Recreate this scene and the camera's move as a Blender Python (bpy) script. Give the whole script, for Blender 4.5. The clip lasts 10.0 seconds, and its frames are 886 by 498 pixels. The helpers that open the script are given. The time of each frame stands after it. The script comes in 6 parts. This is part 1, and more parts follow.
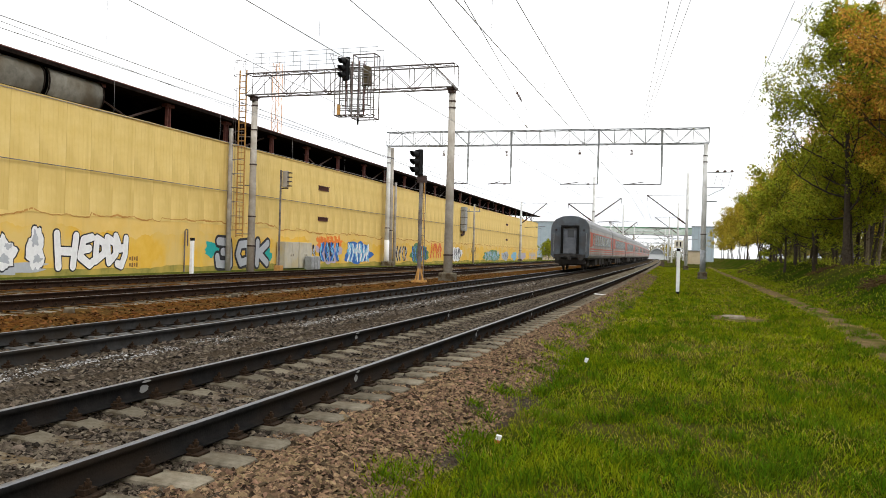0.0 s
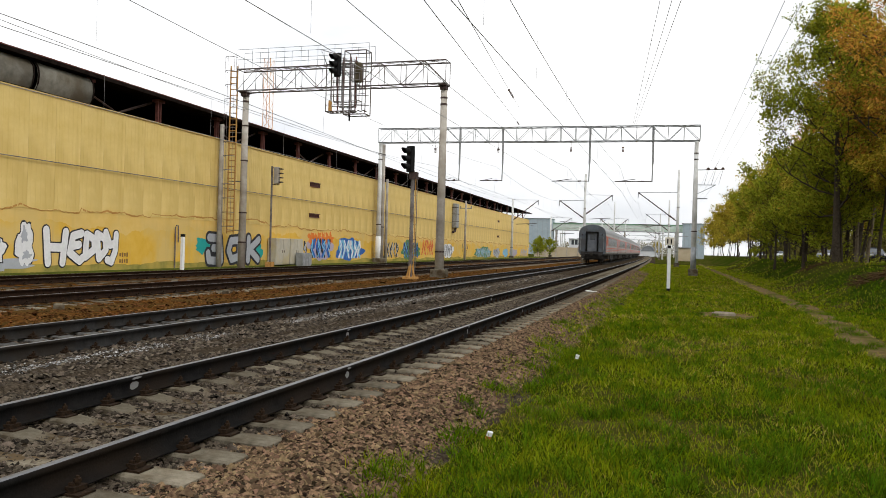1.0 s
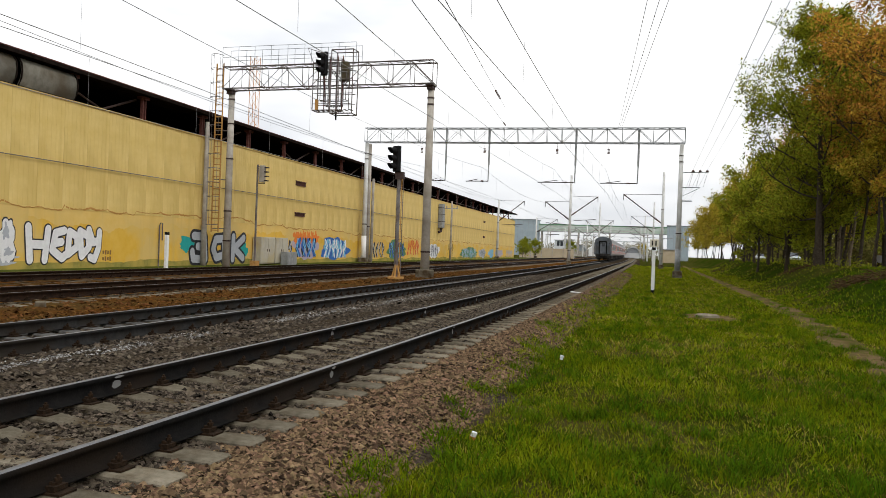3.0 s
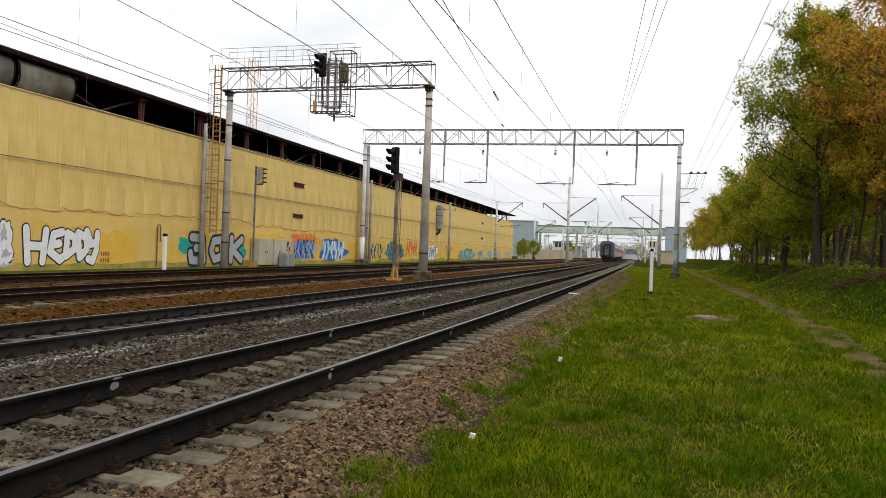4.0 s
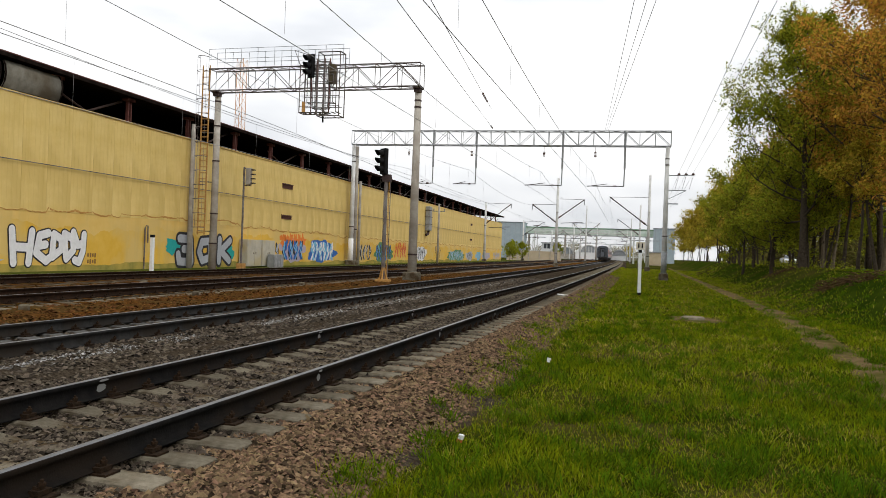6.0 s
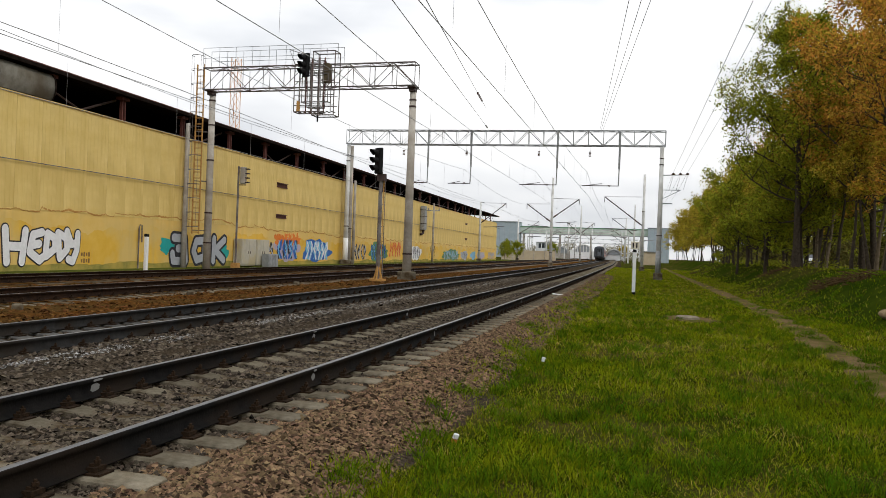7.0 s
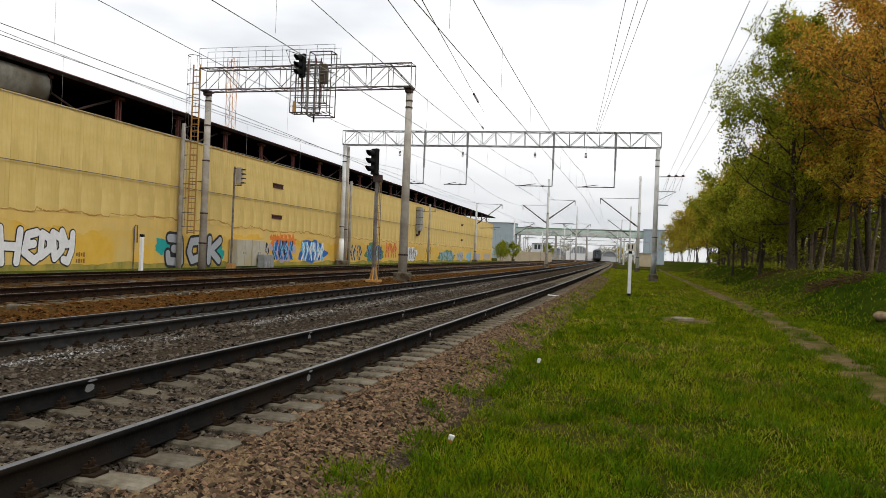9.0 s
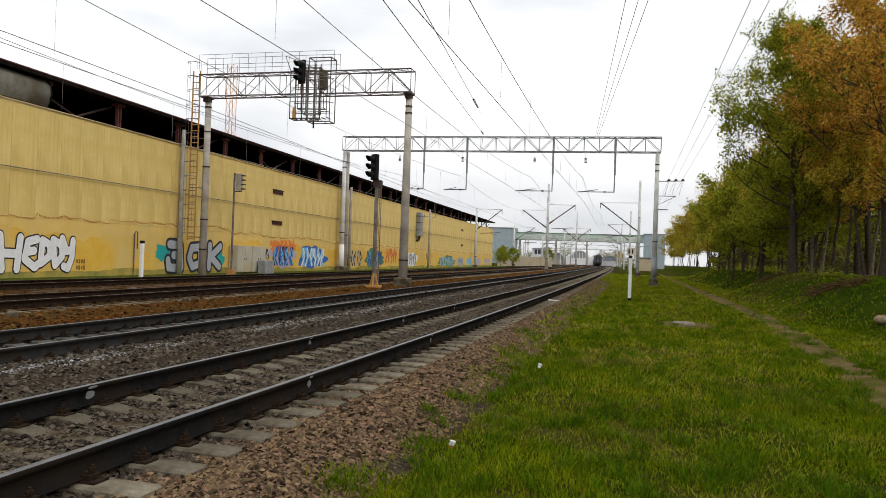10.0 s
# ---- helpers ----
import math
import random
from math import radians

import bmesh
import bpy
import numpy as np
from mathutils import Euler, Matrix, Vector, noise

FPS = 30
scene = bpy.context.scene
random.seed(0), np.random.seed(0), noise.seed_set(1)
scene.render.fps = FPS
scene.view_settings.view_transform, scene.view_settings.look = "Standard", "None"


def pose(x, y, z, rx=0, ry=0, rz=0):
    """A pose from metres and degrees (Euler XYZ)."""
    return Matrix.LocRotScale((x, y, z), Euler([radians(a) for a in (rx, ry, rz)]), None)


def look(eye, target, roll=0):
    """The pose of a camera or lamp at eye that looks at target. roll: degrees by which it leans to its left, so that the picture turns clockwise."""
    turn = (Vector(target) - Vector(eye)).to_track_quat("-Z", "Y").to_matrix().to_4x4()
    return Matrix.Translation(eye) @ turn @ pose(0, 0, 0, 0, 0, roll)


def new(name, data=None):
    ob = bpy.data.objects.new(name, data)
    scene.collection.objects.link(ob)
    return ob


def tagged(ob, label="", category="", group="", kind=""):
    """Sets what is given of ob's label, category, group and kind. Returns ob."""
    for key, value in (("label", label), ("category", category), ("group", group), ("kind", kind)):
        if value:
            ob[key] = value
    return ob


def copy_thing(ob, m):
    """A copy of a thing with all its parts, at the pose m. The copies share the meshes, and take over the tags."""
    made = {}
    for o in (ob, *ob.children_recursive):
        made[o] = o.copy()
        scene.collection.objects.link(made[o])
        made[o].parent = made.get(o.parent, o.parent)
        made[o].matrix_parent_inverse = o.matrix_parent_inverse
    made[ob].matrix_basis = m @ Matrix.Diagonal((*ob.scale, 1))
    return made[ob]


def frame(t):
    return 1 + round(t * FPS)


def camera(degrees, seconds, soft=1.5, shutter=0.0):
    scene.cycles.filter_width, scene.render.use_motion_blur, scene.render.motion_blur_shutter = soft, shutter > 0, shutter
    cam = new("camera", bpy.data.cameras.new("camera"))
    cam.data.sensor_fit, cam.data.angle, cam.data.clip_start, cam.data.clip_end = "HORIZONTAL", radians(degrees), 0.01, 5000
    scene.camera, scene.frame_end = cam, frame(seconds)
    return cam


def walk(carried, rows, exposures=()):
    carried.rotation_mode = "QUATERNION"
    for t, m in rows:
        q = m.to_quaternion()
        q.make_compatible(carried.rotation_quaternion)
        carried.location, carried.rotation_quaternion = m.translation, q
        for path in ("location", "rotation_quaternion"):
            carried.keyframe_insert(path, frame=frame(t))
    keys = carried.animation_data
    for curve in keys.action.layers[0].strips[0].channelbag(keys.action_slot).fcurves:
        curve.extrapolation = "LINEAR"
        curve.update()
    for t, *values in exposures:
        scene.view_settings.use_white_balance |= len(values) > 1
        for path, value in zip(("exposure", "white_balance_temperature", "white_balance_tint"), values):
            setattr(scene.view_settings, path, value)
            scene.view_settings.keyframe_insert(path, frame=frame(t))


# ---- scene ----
# ---- camera ----
EYE = (0.0, 0.0, 1.35)
# seconds, turn to the left from +y, tilt up, lean (degrees)
TURNS = [
    (0.0, 18.000, 0.090, 1.550), (0.5, 17.513, -0.048, 1.739), (1.0, 17.378, -0.136, 1.645),
    (1.5, 17.215, -0.087, 1.875), (2.0, 16.865, -0.025, 1.900), (2.5, 16.457, -0.099, 2.068),
    (4.0, 16.223, 0.017, 2.067), (4.5, 16.121, 0.092, 2.036), (5.0, 16.041, 0.112, 2.001),
    (5.5, 15.725, 0.131, 2.078), (7.0, 15.047, 0.109, 2.114), (7.5, 14.912, 0.077, 2.318),
    (8.0, 14.859, 0.017, 2.339), (8.5, 14.798, 0.068, 2.254), (9.0, 14.752, 0.193, 2.247),
    (9.5, 14.778, 0.410, 2.161), (10.0, 14.780, 0.572, 2.024),
]


def turned(yaw, tilt, lean):
    a, b = radians(yaw), radians(tilt)
    way = Vector((-math.sin(a) * math.cos(b), math.cos(a) * math.cos(b), math.sin(b)))
    return look(EYE, Vector(EYE) + way * 10, lean)


cam = camera(58.44, 10.0, 0.85)
walk(cam, [(t, turned(a, b, c)) for t, a, b, c in TURNS], exposures=[(0.0, -0.32), (0.5, -0.54), (1.0, -0.60), (2.5, -0.70), (5.0, -0.74), (8.5, -0.86), (10.0, -0.82)])

# ---- world and sun: a bright overcast sky ----
SUN_EL, SUN_AZ = 38.0, 118.0
world = bpy.data.worlds.new("overcast_sky")
scene.world = world
world.use_nodes = True
wn, wl = world.node_tree.nodes, world.node_tree.links
wn.clear()
w_out, w_bg = wn.new("ShaderNodeOutputWorld"), wn.new("ShaderNodeBackground")
w_sky, w_mix = wn.new("ShaderNodeTexSky"), wn.new("ShaderNodeMix")
w_sky.sky_type, w_sky.sun_disc = "NISHITA", False
w_sky.sun_elevation, w_sky.sun_rotation = radians(SUN_EL), radians(SUN_AZ)
w_co, w_map, w_no, w_ramp = (wn.new("ShaderNodeTexCoord"), wn.new("ShaderNodeMapping"), wn.new("ShaderNodeTexNoise"), wn.new("ShaderNodeValToRGB"))
w_map.inputs["Scale"].default_value = (1.0, 1.0, 3.4)
w_no.inputs["Scale"].default_value, w_no.inputs["Detail"].default_value = 1.7, 6
w_ramp.color_ramp.elements[0].position, w_ramp.color_ramp.elements[0].color = 0.41, (13.2, 13.9, 15.0, 1)
w_ramp.color_ramp.elements[1].position, w_ramp.color_ramp.elements[1].color = 0.62, (23.0, 23.0, 23.0, 1)
w_mix.data_type = "RGBA"
w_mix.inputs[0].default_value = 0.94
wl.new(w_co.outputs["Generated"], w_map.inputs[0])
wl.new(w_map.outputs[0], w_no.inputs["Vector"])
wl.new(w_no.outputs[0], w_ramp.inputs[0])
# an overcast sky brightens from the horizon to the zenith
w_sep, w_rise, w_scale = wn.new("ShaderNodeSeparateXYZ"), wn.new("ShaderNodeMapRange"), wn.new("ShaderNodeVectorMath")
w_rise.inputs[3].default_value, w_rise.inputs[4].default_value = 0.80, 1.45
w_scale.operation = "SCALE"
wl.new(w_co.outputs["Generated"], w_sep.inputs[0])
wl.new(w_sep.outputs["Z"], w_rise.inputs[0])
wl.new(w_ramp.outputs[0], w_scale.inputs[0])
wl.new(w_rise.outputs[0], w_scale.inputs["Scale"])
wl.new(w_sky.outputs[0], w_mix.inputs[6])
wl.new(w_scale.outputs[0], w_mix.inputs[7])
wl.new(w_mix.outputs[2], w_bg.inputs[0])
w_bg.inputs[1].default_value = 0.10
wl.new(w_bg.outputs[0], w_out.inputs[0])
sun = new("sun", bpy.data.lights.new("sun", "SUN"))
sun.data.energy, sun.data.angle, sun.data.color = 1.8, radians(30), (1.0, 0.95, 0.88)
sun.matrix_basis = look((85, -45, 75), (0, 0, 0))

# ---- materials ----


def shade(name, c1, c2, scale=6.0, rough=0.8, bump=0.3, metal=0.0, fine=60.0, vary=0.0, spec=0.3, c3=None, big=0.7, island=False, hue=0.0):
    """Two colours mixed by noise at two scales, with fine relief."""
    m = bpy.data.materials.new(name)
    m.use_nodes = True
    n, l = m.node_tree.nodes, m.node_tree.links
    b = n["Principled BSDF"]
    co = n.new("ShaderNodeTexCoord")
    a = n.new("ShaderNodeTexNoise")
    a.inputs["Scale"].default_value, a.inputs["Detail"].default_value, a.inputs["Roughness"].default_value = scale, 6, 0.65
    l.new(co.outputs["Object"], a.inputs["Vector"])
    r = n.new("ShaderNodeValToRGB")
    r.color_ramp.elements[0].position, r.color_ramp.elements[1].position = 0.32, 0.68
    r.color_ramp.elements[0].color, r.color_ramp.elements[1].color = (*c1, 1), (*c2, 1)
    l.new(a.outputs[0], r.inputs[0])
    col = r.outputs[0]
    if c3:
        g = n.new("ShaderNodeTexNoise")
        g.inputs["Scale"].default_value, g.inputs["Detail"].default_value = big, 5
        l.new(co.outputs["Object"], g.inputs["Vector"])
        gr = n.new("ShaderNodeValToRGB")
        gr.color_ramp.elements[0].position, gr.color_ramp.elements[1].position = 0.45, 0.62
        l.new(g.outputs[0], gr.inputs[0])
        mx = n.new("ShaderNodeMix")
        mx.data_type = "RGBA"
        l.new(gr.outputs[0], mx.inputs[0])
        l.new(col, mx.inputs[6])
        mx.inputs[7].default_value = (*c3, 1)
        col = mx.outputs[2]
    if vary:
        src = n.new("ShaderNodeNewGeometry").outputs["Random Per Island"] if island else n.new("ShaderNodeObjectInfo").outputs["Random"]
        mr = n.new("ShaderNodeMapRange")
        mr.inputs[3].default_value, mr.inputs[4].default_value = 1 - vary, 1 + vary
        l.new(src, mr.inputs[0])
        hs = n.new("ShaderNodeHueSaturation")
        l.new(mr.outputs[0], hs.inputs["Value"])
        l.new(col, hs.inputs["Color"])
        if hue:
            hr = n.new("ShaderNodeMapRange")
            hr.inputs[3].default_value, hr.inputs[4].default_value = 0.5 - hue, 0.5 + hue
            wn_ = n.new("ShaderNodeTexWhiteNoise")
            wn_.noise_dimensions = "1D"
            l.new(src, wn_.inputs["W"])
            l.new(wn_.outputs["Value"], hr.inputs[0])
            l.new(hr.outputs[0], hs.inputs["Hue"])
        col = hs.outputs[0]
    l.new(col, b.inputs["Base Color"])
    b.inputs["Roughness"].default_value, b.inputs["Metallic"].default_value = rough, metal
    b.inputs["Specular IOR Level"].default_value = spec
    if bump:
        f = n.new("ShaderNodeTexNoise")
        f.inputs["Scale"].default_value, f.inputs["Detail"].default_value = fine, 4
        l.new(co.outputs["Object"], f.inputs["Vector"])
        bp = n.new("ShaderNodeBump")
        bp.inputs["Strength"].default_value, bp.inputs["Distance"].default_value = bump, 0.02
        l.new(f.outputs[0], bp.inputs["Height"])
        l.new(bp.outputs[0], b.inputs["Normal"])
    return m


M_GRASS_GROUND = shade("grass_ground", (0.012, 0.022, 0.0015), (0.038, 0.048, 0.004), 5.0, 1.0, 0.8, fine=40, c3=(0.066, 0.054, 0.015), big=0.45, spec=0.0)
# bank green is darkened: the trees' shade is put into its colour
M_BANK = shade("tree_shaded_bank_grass", (0.014, 0.027, 0.002), (0.034, 0.048, 0.004), 1.2, 1.0, 0.8, fine=30, c3=(0.052, 0.046, 0.010), big=0.25, spec=0.0)
M_DIRT = shade("trodden_dirt", (0.098, 0.066, 0.028), (0.19, 0.132, 0.066), 5.0, 1.0, 0.7, fine=35, c3=(0.070, 0.068, 0.014), big=0.9, spec=0.0)
# near-black noise paints the shade in the gaps between bed stones
M_BALLAST = shade("grey_ballast_shaded_gaps", (0.006, 0.0045, 0.003), (0.085, 0.066, 0.046), 24.0, 1.0, 1.0, fine=30, c3=(0.040, 0.029, 0.018), big=0.5, spec=0.0)
M_BALLAST_BROWN = shade("rusty_ballast", (0.016, 0.006, 0.002), (0.135, 0.056, 0.014), 9.0, 1.0, 1.0, fine=14, c3=(0.062, 0.036, 0.012), big=0.5, spec=0.0)
M_STONE = shade("ballast_stone", (0.030, 0.023, 0.016), (0.098, 0.078, 0.057), 20.0, 1.0, 0.3, vary=0.85, island=True, spec=0.05, hue=0.012)
M_STONE_RUST = shade("rusty_stone", (0.060, 0.037, 0.020), (0.165, 0.108, 0.062), 20.0, 1.0, 0.3, vary=0.9, island=True, spec=0.05, hue=0.018)
M_STONE_BROWN = shade("brown_stone", (0.040, 0.018, 0.006), (0.105, 0.050, 0.016), 20.0, 1.0, 0.3, vary=0.8, island=True, spec=0.0, hue=0.015)
M_LIME = shade("lime_dust", (0.13, 0.125, 0.115), (0.33, 0.32, 0.305), 14.0, 1.0, 0.7, vary=0.6, island=True, spec=0.0)
M_SLEEPER = shade("sleeper_concrete", (0.098, 0.084, 0.058), (0.205, 0.178, 0.132), 7.0, 1.0, 0.5, fine=80, vary=0.3, c3=(0.075, 0.053, 0.030), big=3.0, spec=0.0)
M_SLEEPER_DARK = shade("oily_sleeper_concrete", (0.060, 0.058, 0.054), (0.13, 0.125, 0.115), 7.0, 1.0, 0.5, fine=80, vary=0.25, spec=0.0)
M_RAIL = shade("rail_steel", (0.005, 0.005, 0.005), (0.013, 0.012, 0.011), 9.0, 0.85, 0.25, fine=50, c3=(0.015, 0.011, 0.008), big=1.5, spec=0.05)
M_RAIL_DUSTY = shade("dusty_grey_rail", (0.015, 0.015, 0.015), (0.033, 0.032, 0.030), 9.0, 0.85, 0.25, fine=50, c3=(0.022, 0.018, 0.014), big=1.5, spec=0.05)
M_RAIL_TOP = shade("polished_rail_head", (0.11, 0.11, 0.113), (0.18, 0.18, 0.183), 4.0, 0.45, 0.05, metal=0.9)
M_RAIL_RUSTY = shade("rusty_rail", (0.008, 0.005, 0.003), (0.028, 0.013, 0.006), 9.0, 0.9, 0.3, spec=0.1)
M_CLIP = shade("rusty_fastener", (0.010, 0.007, 0.004), (0.034, 0.019, 0.010), 30.0, 0.95, 0.4, spec=0.1)
M_CONCRETE = shade("mast_concrete", (0.34, 0.31, 0.26), (0.50, 0.46, 0.40), 3.0, 0.85, 0.35, fine=40, c3=(0.27, 0.235, 0.19), big=0.8)
M_CONCRETE_LT = shade("pale_mast_concrete", (0.56, 0.56, 0.54), (0.72, 0.72, 0.69), 3.0, 0.9, 0.3, fine=40, c3=(0.47, 0.46, 0.43), big=0.8, spec=0.1)
M_STEEL = shade("grey_painted_steel", (0.22, 0.23, 0.23), (0.36, 0.37, 0.37), 4.0, 0.6, 0.2, metal=0.2)
M_STEEL_RUST = shade("rust_stained_steel", (0.085, 0.060, 0.052), (0.17, 0.145, 0.135), 5.0, 0.75, 0.3, metal=0.1, c3=(0.23, 0.22, 0.21), big=0.9)
M_IRON = shade("dark_iron", (0.030, 0.020, 0.018), (0.075, 0.045, 0.038), 5.0, 0.7, 0.3)
M_RED_IRON = shade("red_lead_painted_steel", (0.075, 0.024, 0.020), (0.16, 0.055, 0.042), 4.0, 0.75, 0.3)
M_BLACK = shade("black_paint", (0.007, 0.007, 0.007), (0.016, 0.016, 0.016), 6.0, 0.7, 0.1, spec=0.08)
M_WHITE = shade("white_paint", (0.72, 0.72, 0.70), (0.84, 0.84, 0.82), 5.0, 0.6, 0.1)
M_WIRE = shade("weathered_copper_wire", (0.22, 0.22, 0.22), (0.31, 0.31, 0.305), 3.0, 0.6, 0.0)
M_INSUL = shade("brown_porcelain", (0.06, 0.025, 0.015), (0.10, 0.04, 0.025), 5.0, 0.25, 0.0, spec=0.5)
M_LADDER = shade("yellow_brown_ladder_paint", (0.36, 0.18, 0.05), (0.52, 0.30, 0.10), 6.0, 0.8, 0.2, spec=0.1)
M_GLASS_RED = shade("dark_signal_lens", (0.02, 0.01, 0.01), (0.03, 0.015, 0.015), 3.0, 0.15, 0.0, spec=0.6)
M_FIBRE = shade("weathered_translucent_panel", (0.13, 0.12, 0.095), (0.24, 0.225, 0.185), 2.0, 0.85, 0.3, c3=(0.11, 0.090, 0.06), big=0.7, spec=0.1)
M_SEAM = shade("roof_edge_bitumen", (0.008, 0.006, 0.005), (0.022, 0.016, 0.013), 3.0, 1.0, 0.3, spec=0.0)
# near-black base colour stands in for the shade inside the hall
M_DARK_IN = shade("shade_black_interior", (0.003, 0.0025, 0.002), (0.008, 0.007, 0.006), 2.0, 1.0, 0.1, spec=0.0)


def yellow_paint(name, c1, c2, stain, streak):
    """Weathered yellow paint with upright streaks and blotches."""
    m = shade(name, c1, c2, 1.1, 0.75, 0.12, fine=25, c3=stain, big=0.45, vary=0.02)
    n, l = m.node_tree.nodes, m.node_tree.links
    b = n["Principled BSDF"]
    old = b.inputs["Base Color"].links[0].from_socket
    geo, mp, no, rp = n.new("ShaderNodeNewGeometry"), n.new("ShaderNodeMapping"), n.new("ShaderNodeTexNoise"), n.new("ShaderNodeValToRGB")
    mp.inputs["Scale"].default_value = (2.2, 2.2, 0.22)
    no.inputs["Scale"].default_value, no.inputs["Detail"].default_value = 1.0, 5
    rp.color_ramp.elements[0].position, rp.color_ramp.elements[1].position = 0.56, 0.74
    l.new(geo.outputs["Position"], mp.inputs[0])
    l.new(mp.outputs[0], no.inputs["Vector"])
    l.new(no.outputs[0], rp.inputs[0])
    mx, ml = n.new("ShaderNodeMix"), n.new("ShaderNodeMath")
    ml.operation = "MULTIPLY"
    ml.inputs[1].default_value = 0.55
    l.new(rp.outputs[0], ml.inputs[0])
    mx.data_type = "RGBA"
    l.new(ml.outputs[0], mx.inputs[0])
    l.new(old, mx.inputs[6])
    mx.inputs[7].default_value = (*streak, 1)
    l.new(mx.outputs[2], b.inputs["Base Color"])
    return m


M_WALL_UP = yellow_paint("pale_yellow_sheet_paint", (0.67, 0.485, 0.150), (0.75, 0.57, 0.220), (0.62, 0.445, 0.140), (0.56, 0.385, 0.10))
M_WALL_LOW = yellow_paint("ochre_plaster_paint", (0.64, 0.375, 0.034), (0.70, 0.44, 0.070), (0.64, 0.45, 0.14), (0.56, 0.40, 0.14))
M_PEEL = shade("peeled_paint_edge", (0.40, 0.185, 0.035), (0.54, 0.29, 0.075), 5.0, 0.8, 0.3)


def paint(name, c, rough=0.7):
    return shade(name, tuple(v * 0.86 for v in c), c, 4.0, rough, 0.1)


# ---- mesh helpers ----


def box(bm, cx, cy, cz, sx, sy, sz, turn=None):
    vs = [bm.verts.new((0, 0, 0)) for _ in range(8)]
    for i, v in enumerate(vs):
        p = Vector(((i & 1) - 0.5, (i >> 1 & 1) - 0.5, (i >> 2) - 0.5)) * 1.0
        p = Vector((p.x * sx, p.y * sy, p.z * sz))
        if turn is not None:
            p = turn @ p
        v.co = p + Vector((cx, cy, cz))
    for f in ((0, 2, 3, 1), (4, 5, 7, 6), (0, 1, 5, 4), (2, 6, 7, 3), (0, 4, 6, 2), (1, 3, 7, 5)):
        bm.faces.new([vs[i] for i in f])
    return vs


def tube(bm, points, radii, sides=8, cap=True):
    """A tapered tube along points."""
    pts = [Vector(p) for p in points]
    if not hasattr(radii, "__len__"):
        radii = [radii] * len(pts)
    rings = []
    for i, p in enumerate(pts):
        d = (pts[min(i + 1, len(pts) - 1)] - pts[max(i - 1, 0)]).normalized()
        u = d.cross(Vector((0, 0, 1)) if abs(d.z) < 0.95 else Vector((1, 0, 0))).normalized()
        w = d.cross(u)
        rings.append([bm.verts.new(p + (u * math.cos(k * math.tau / sides) + w * math.sin(k * math.tau / sides)) * radii[i]) for k in range(sides)])
    for a, b in zip(rings, rings[1:]):
        for k in range(sides):
            bm.faces.new((a[k], a[(k + 1) % sides], b[(k + 1) % sides], b[k]))
    if cap:
        bm.faces.new(rings[0][::-1])
        bm.faces.new(rings[-1])


def bar(bm, a, b, w=0.06):
    tube(bm, [a, b], w / 2, 4)


def prism(bm, outline, depth, axis="y"):
    """A flat outline of (u, v), given depth. axis y: u is x, v is z; axis x: u is y, v is z; axis z: u is x, v is y."""
    def at3(u, v, w):
        return {"y": (u, w, v), "x": (w, u, v), "z": (u, v, w)}[axis]
    a = [bm.verts.new(at3(u, v, 0)) for u, v in outline]
    b = [bm.verts.new(at3(u, v, depth)) for u, v in outline]
    bm.faces.new(a)
    bm.faces.new(b[::-1])
    for i in range(len(a)):
        j = (i + 1) % len(a)
        bm.faces.new((a[j], a[i], b[i], b[j]))


def mesh_of(name, bm, material, smooth=False):
    bmesh.ops.recalc_face_normals(bm, faces=bm.faces)
    me = bpy.data.meshes.new(name)
    bm.to_mesh(me)
    bm.free()
    me.materials.append(material)
    if smooth:
        me.polygons.foreach_set("use_smooth", [True] * len(me.polygons))
    return me


def part(name, bm, material, parent=None, label="", smooth=False):
    ob = new(name, bm if isinstance(bm, bpy.types.Mesh) else mesh_of(name, bm, material, smooth))
    ob.parent = parent
    return tagged(ob, label)


def thing(name, m, label, category, group="", kind=""):
    ob = new(name)
    ob.matrix_basis = m
    ob.empty_display_size = 0.2
    return tagged(ob, label, category, group, kind)


def heap(name, verts, faces, material, smooth=False):
    """A large mesh from numpy triangles or quads."""
    me = bpy.data.meshes.new(name)
    verts, faces = np.asarray(verts, np.float32), np.asarray(faces, np.int32)
    k = faces.shape[1]
    me.vertices.add(len(verts))
    me.vertices.foreach_set("co", verts.ravel())
    me.loops.add(faces.size)
    me.loops.foreach_set("vertex_index", faces.ravel())
    me.polygons.add(len(faces))
    me.polygons.foreach_set("loop_start", np.arange(0, faces.size, k, dtype=np.int32))
    me.update(calc_edges=True)
    me.validate()
    me.materials.append(material)
    if smooth:
        me.polygons.foreach_set("use_smooth", [True] * len(me.polygons))
    return me


def chamfer(bm, w):
    bmesh.ops.bevel(bm, geom=bm.edges, offset=w, segments=1, affect="EDGES")


# ---- the plan: how the tracks bend ----
BEND_Y = (-60, 0, 12, 25, 50, 75, 100, 130, 170, 207, 243, 310, 420, 520, 650, 900)
BEND_X = (0, 0, -0.09, -0.33, -0.93, -1.65, -2.40, -3.35, -4.85, -6.35, -7.95, -11.4, -18.2, -25.2, -35.0, -55.0)


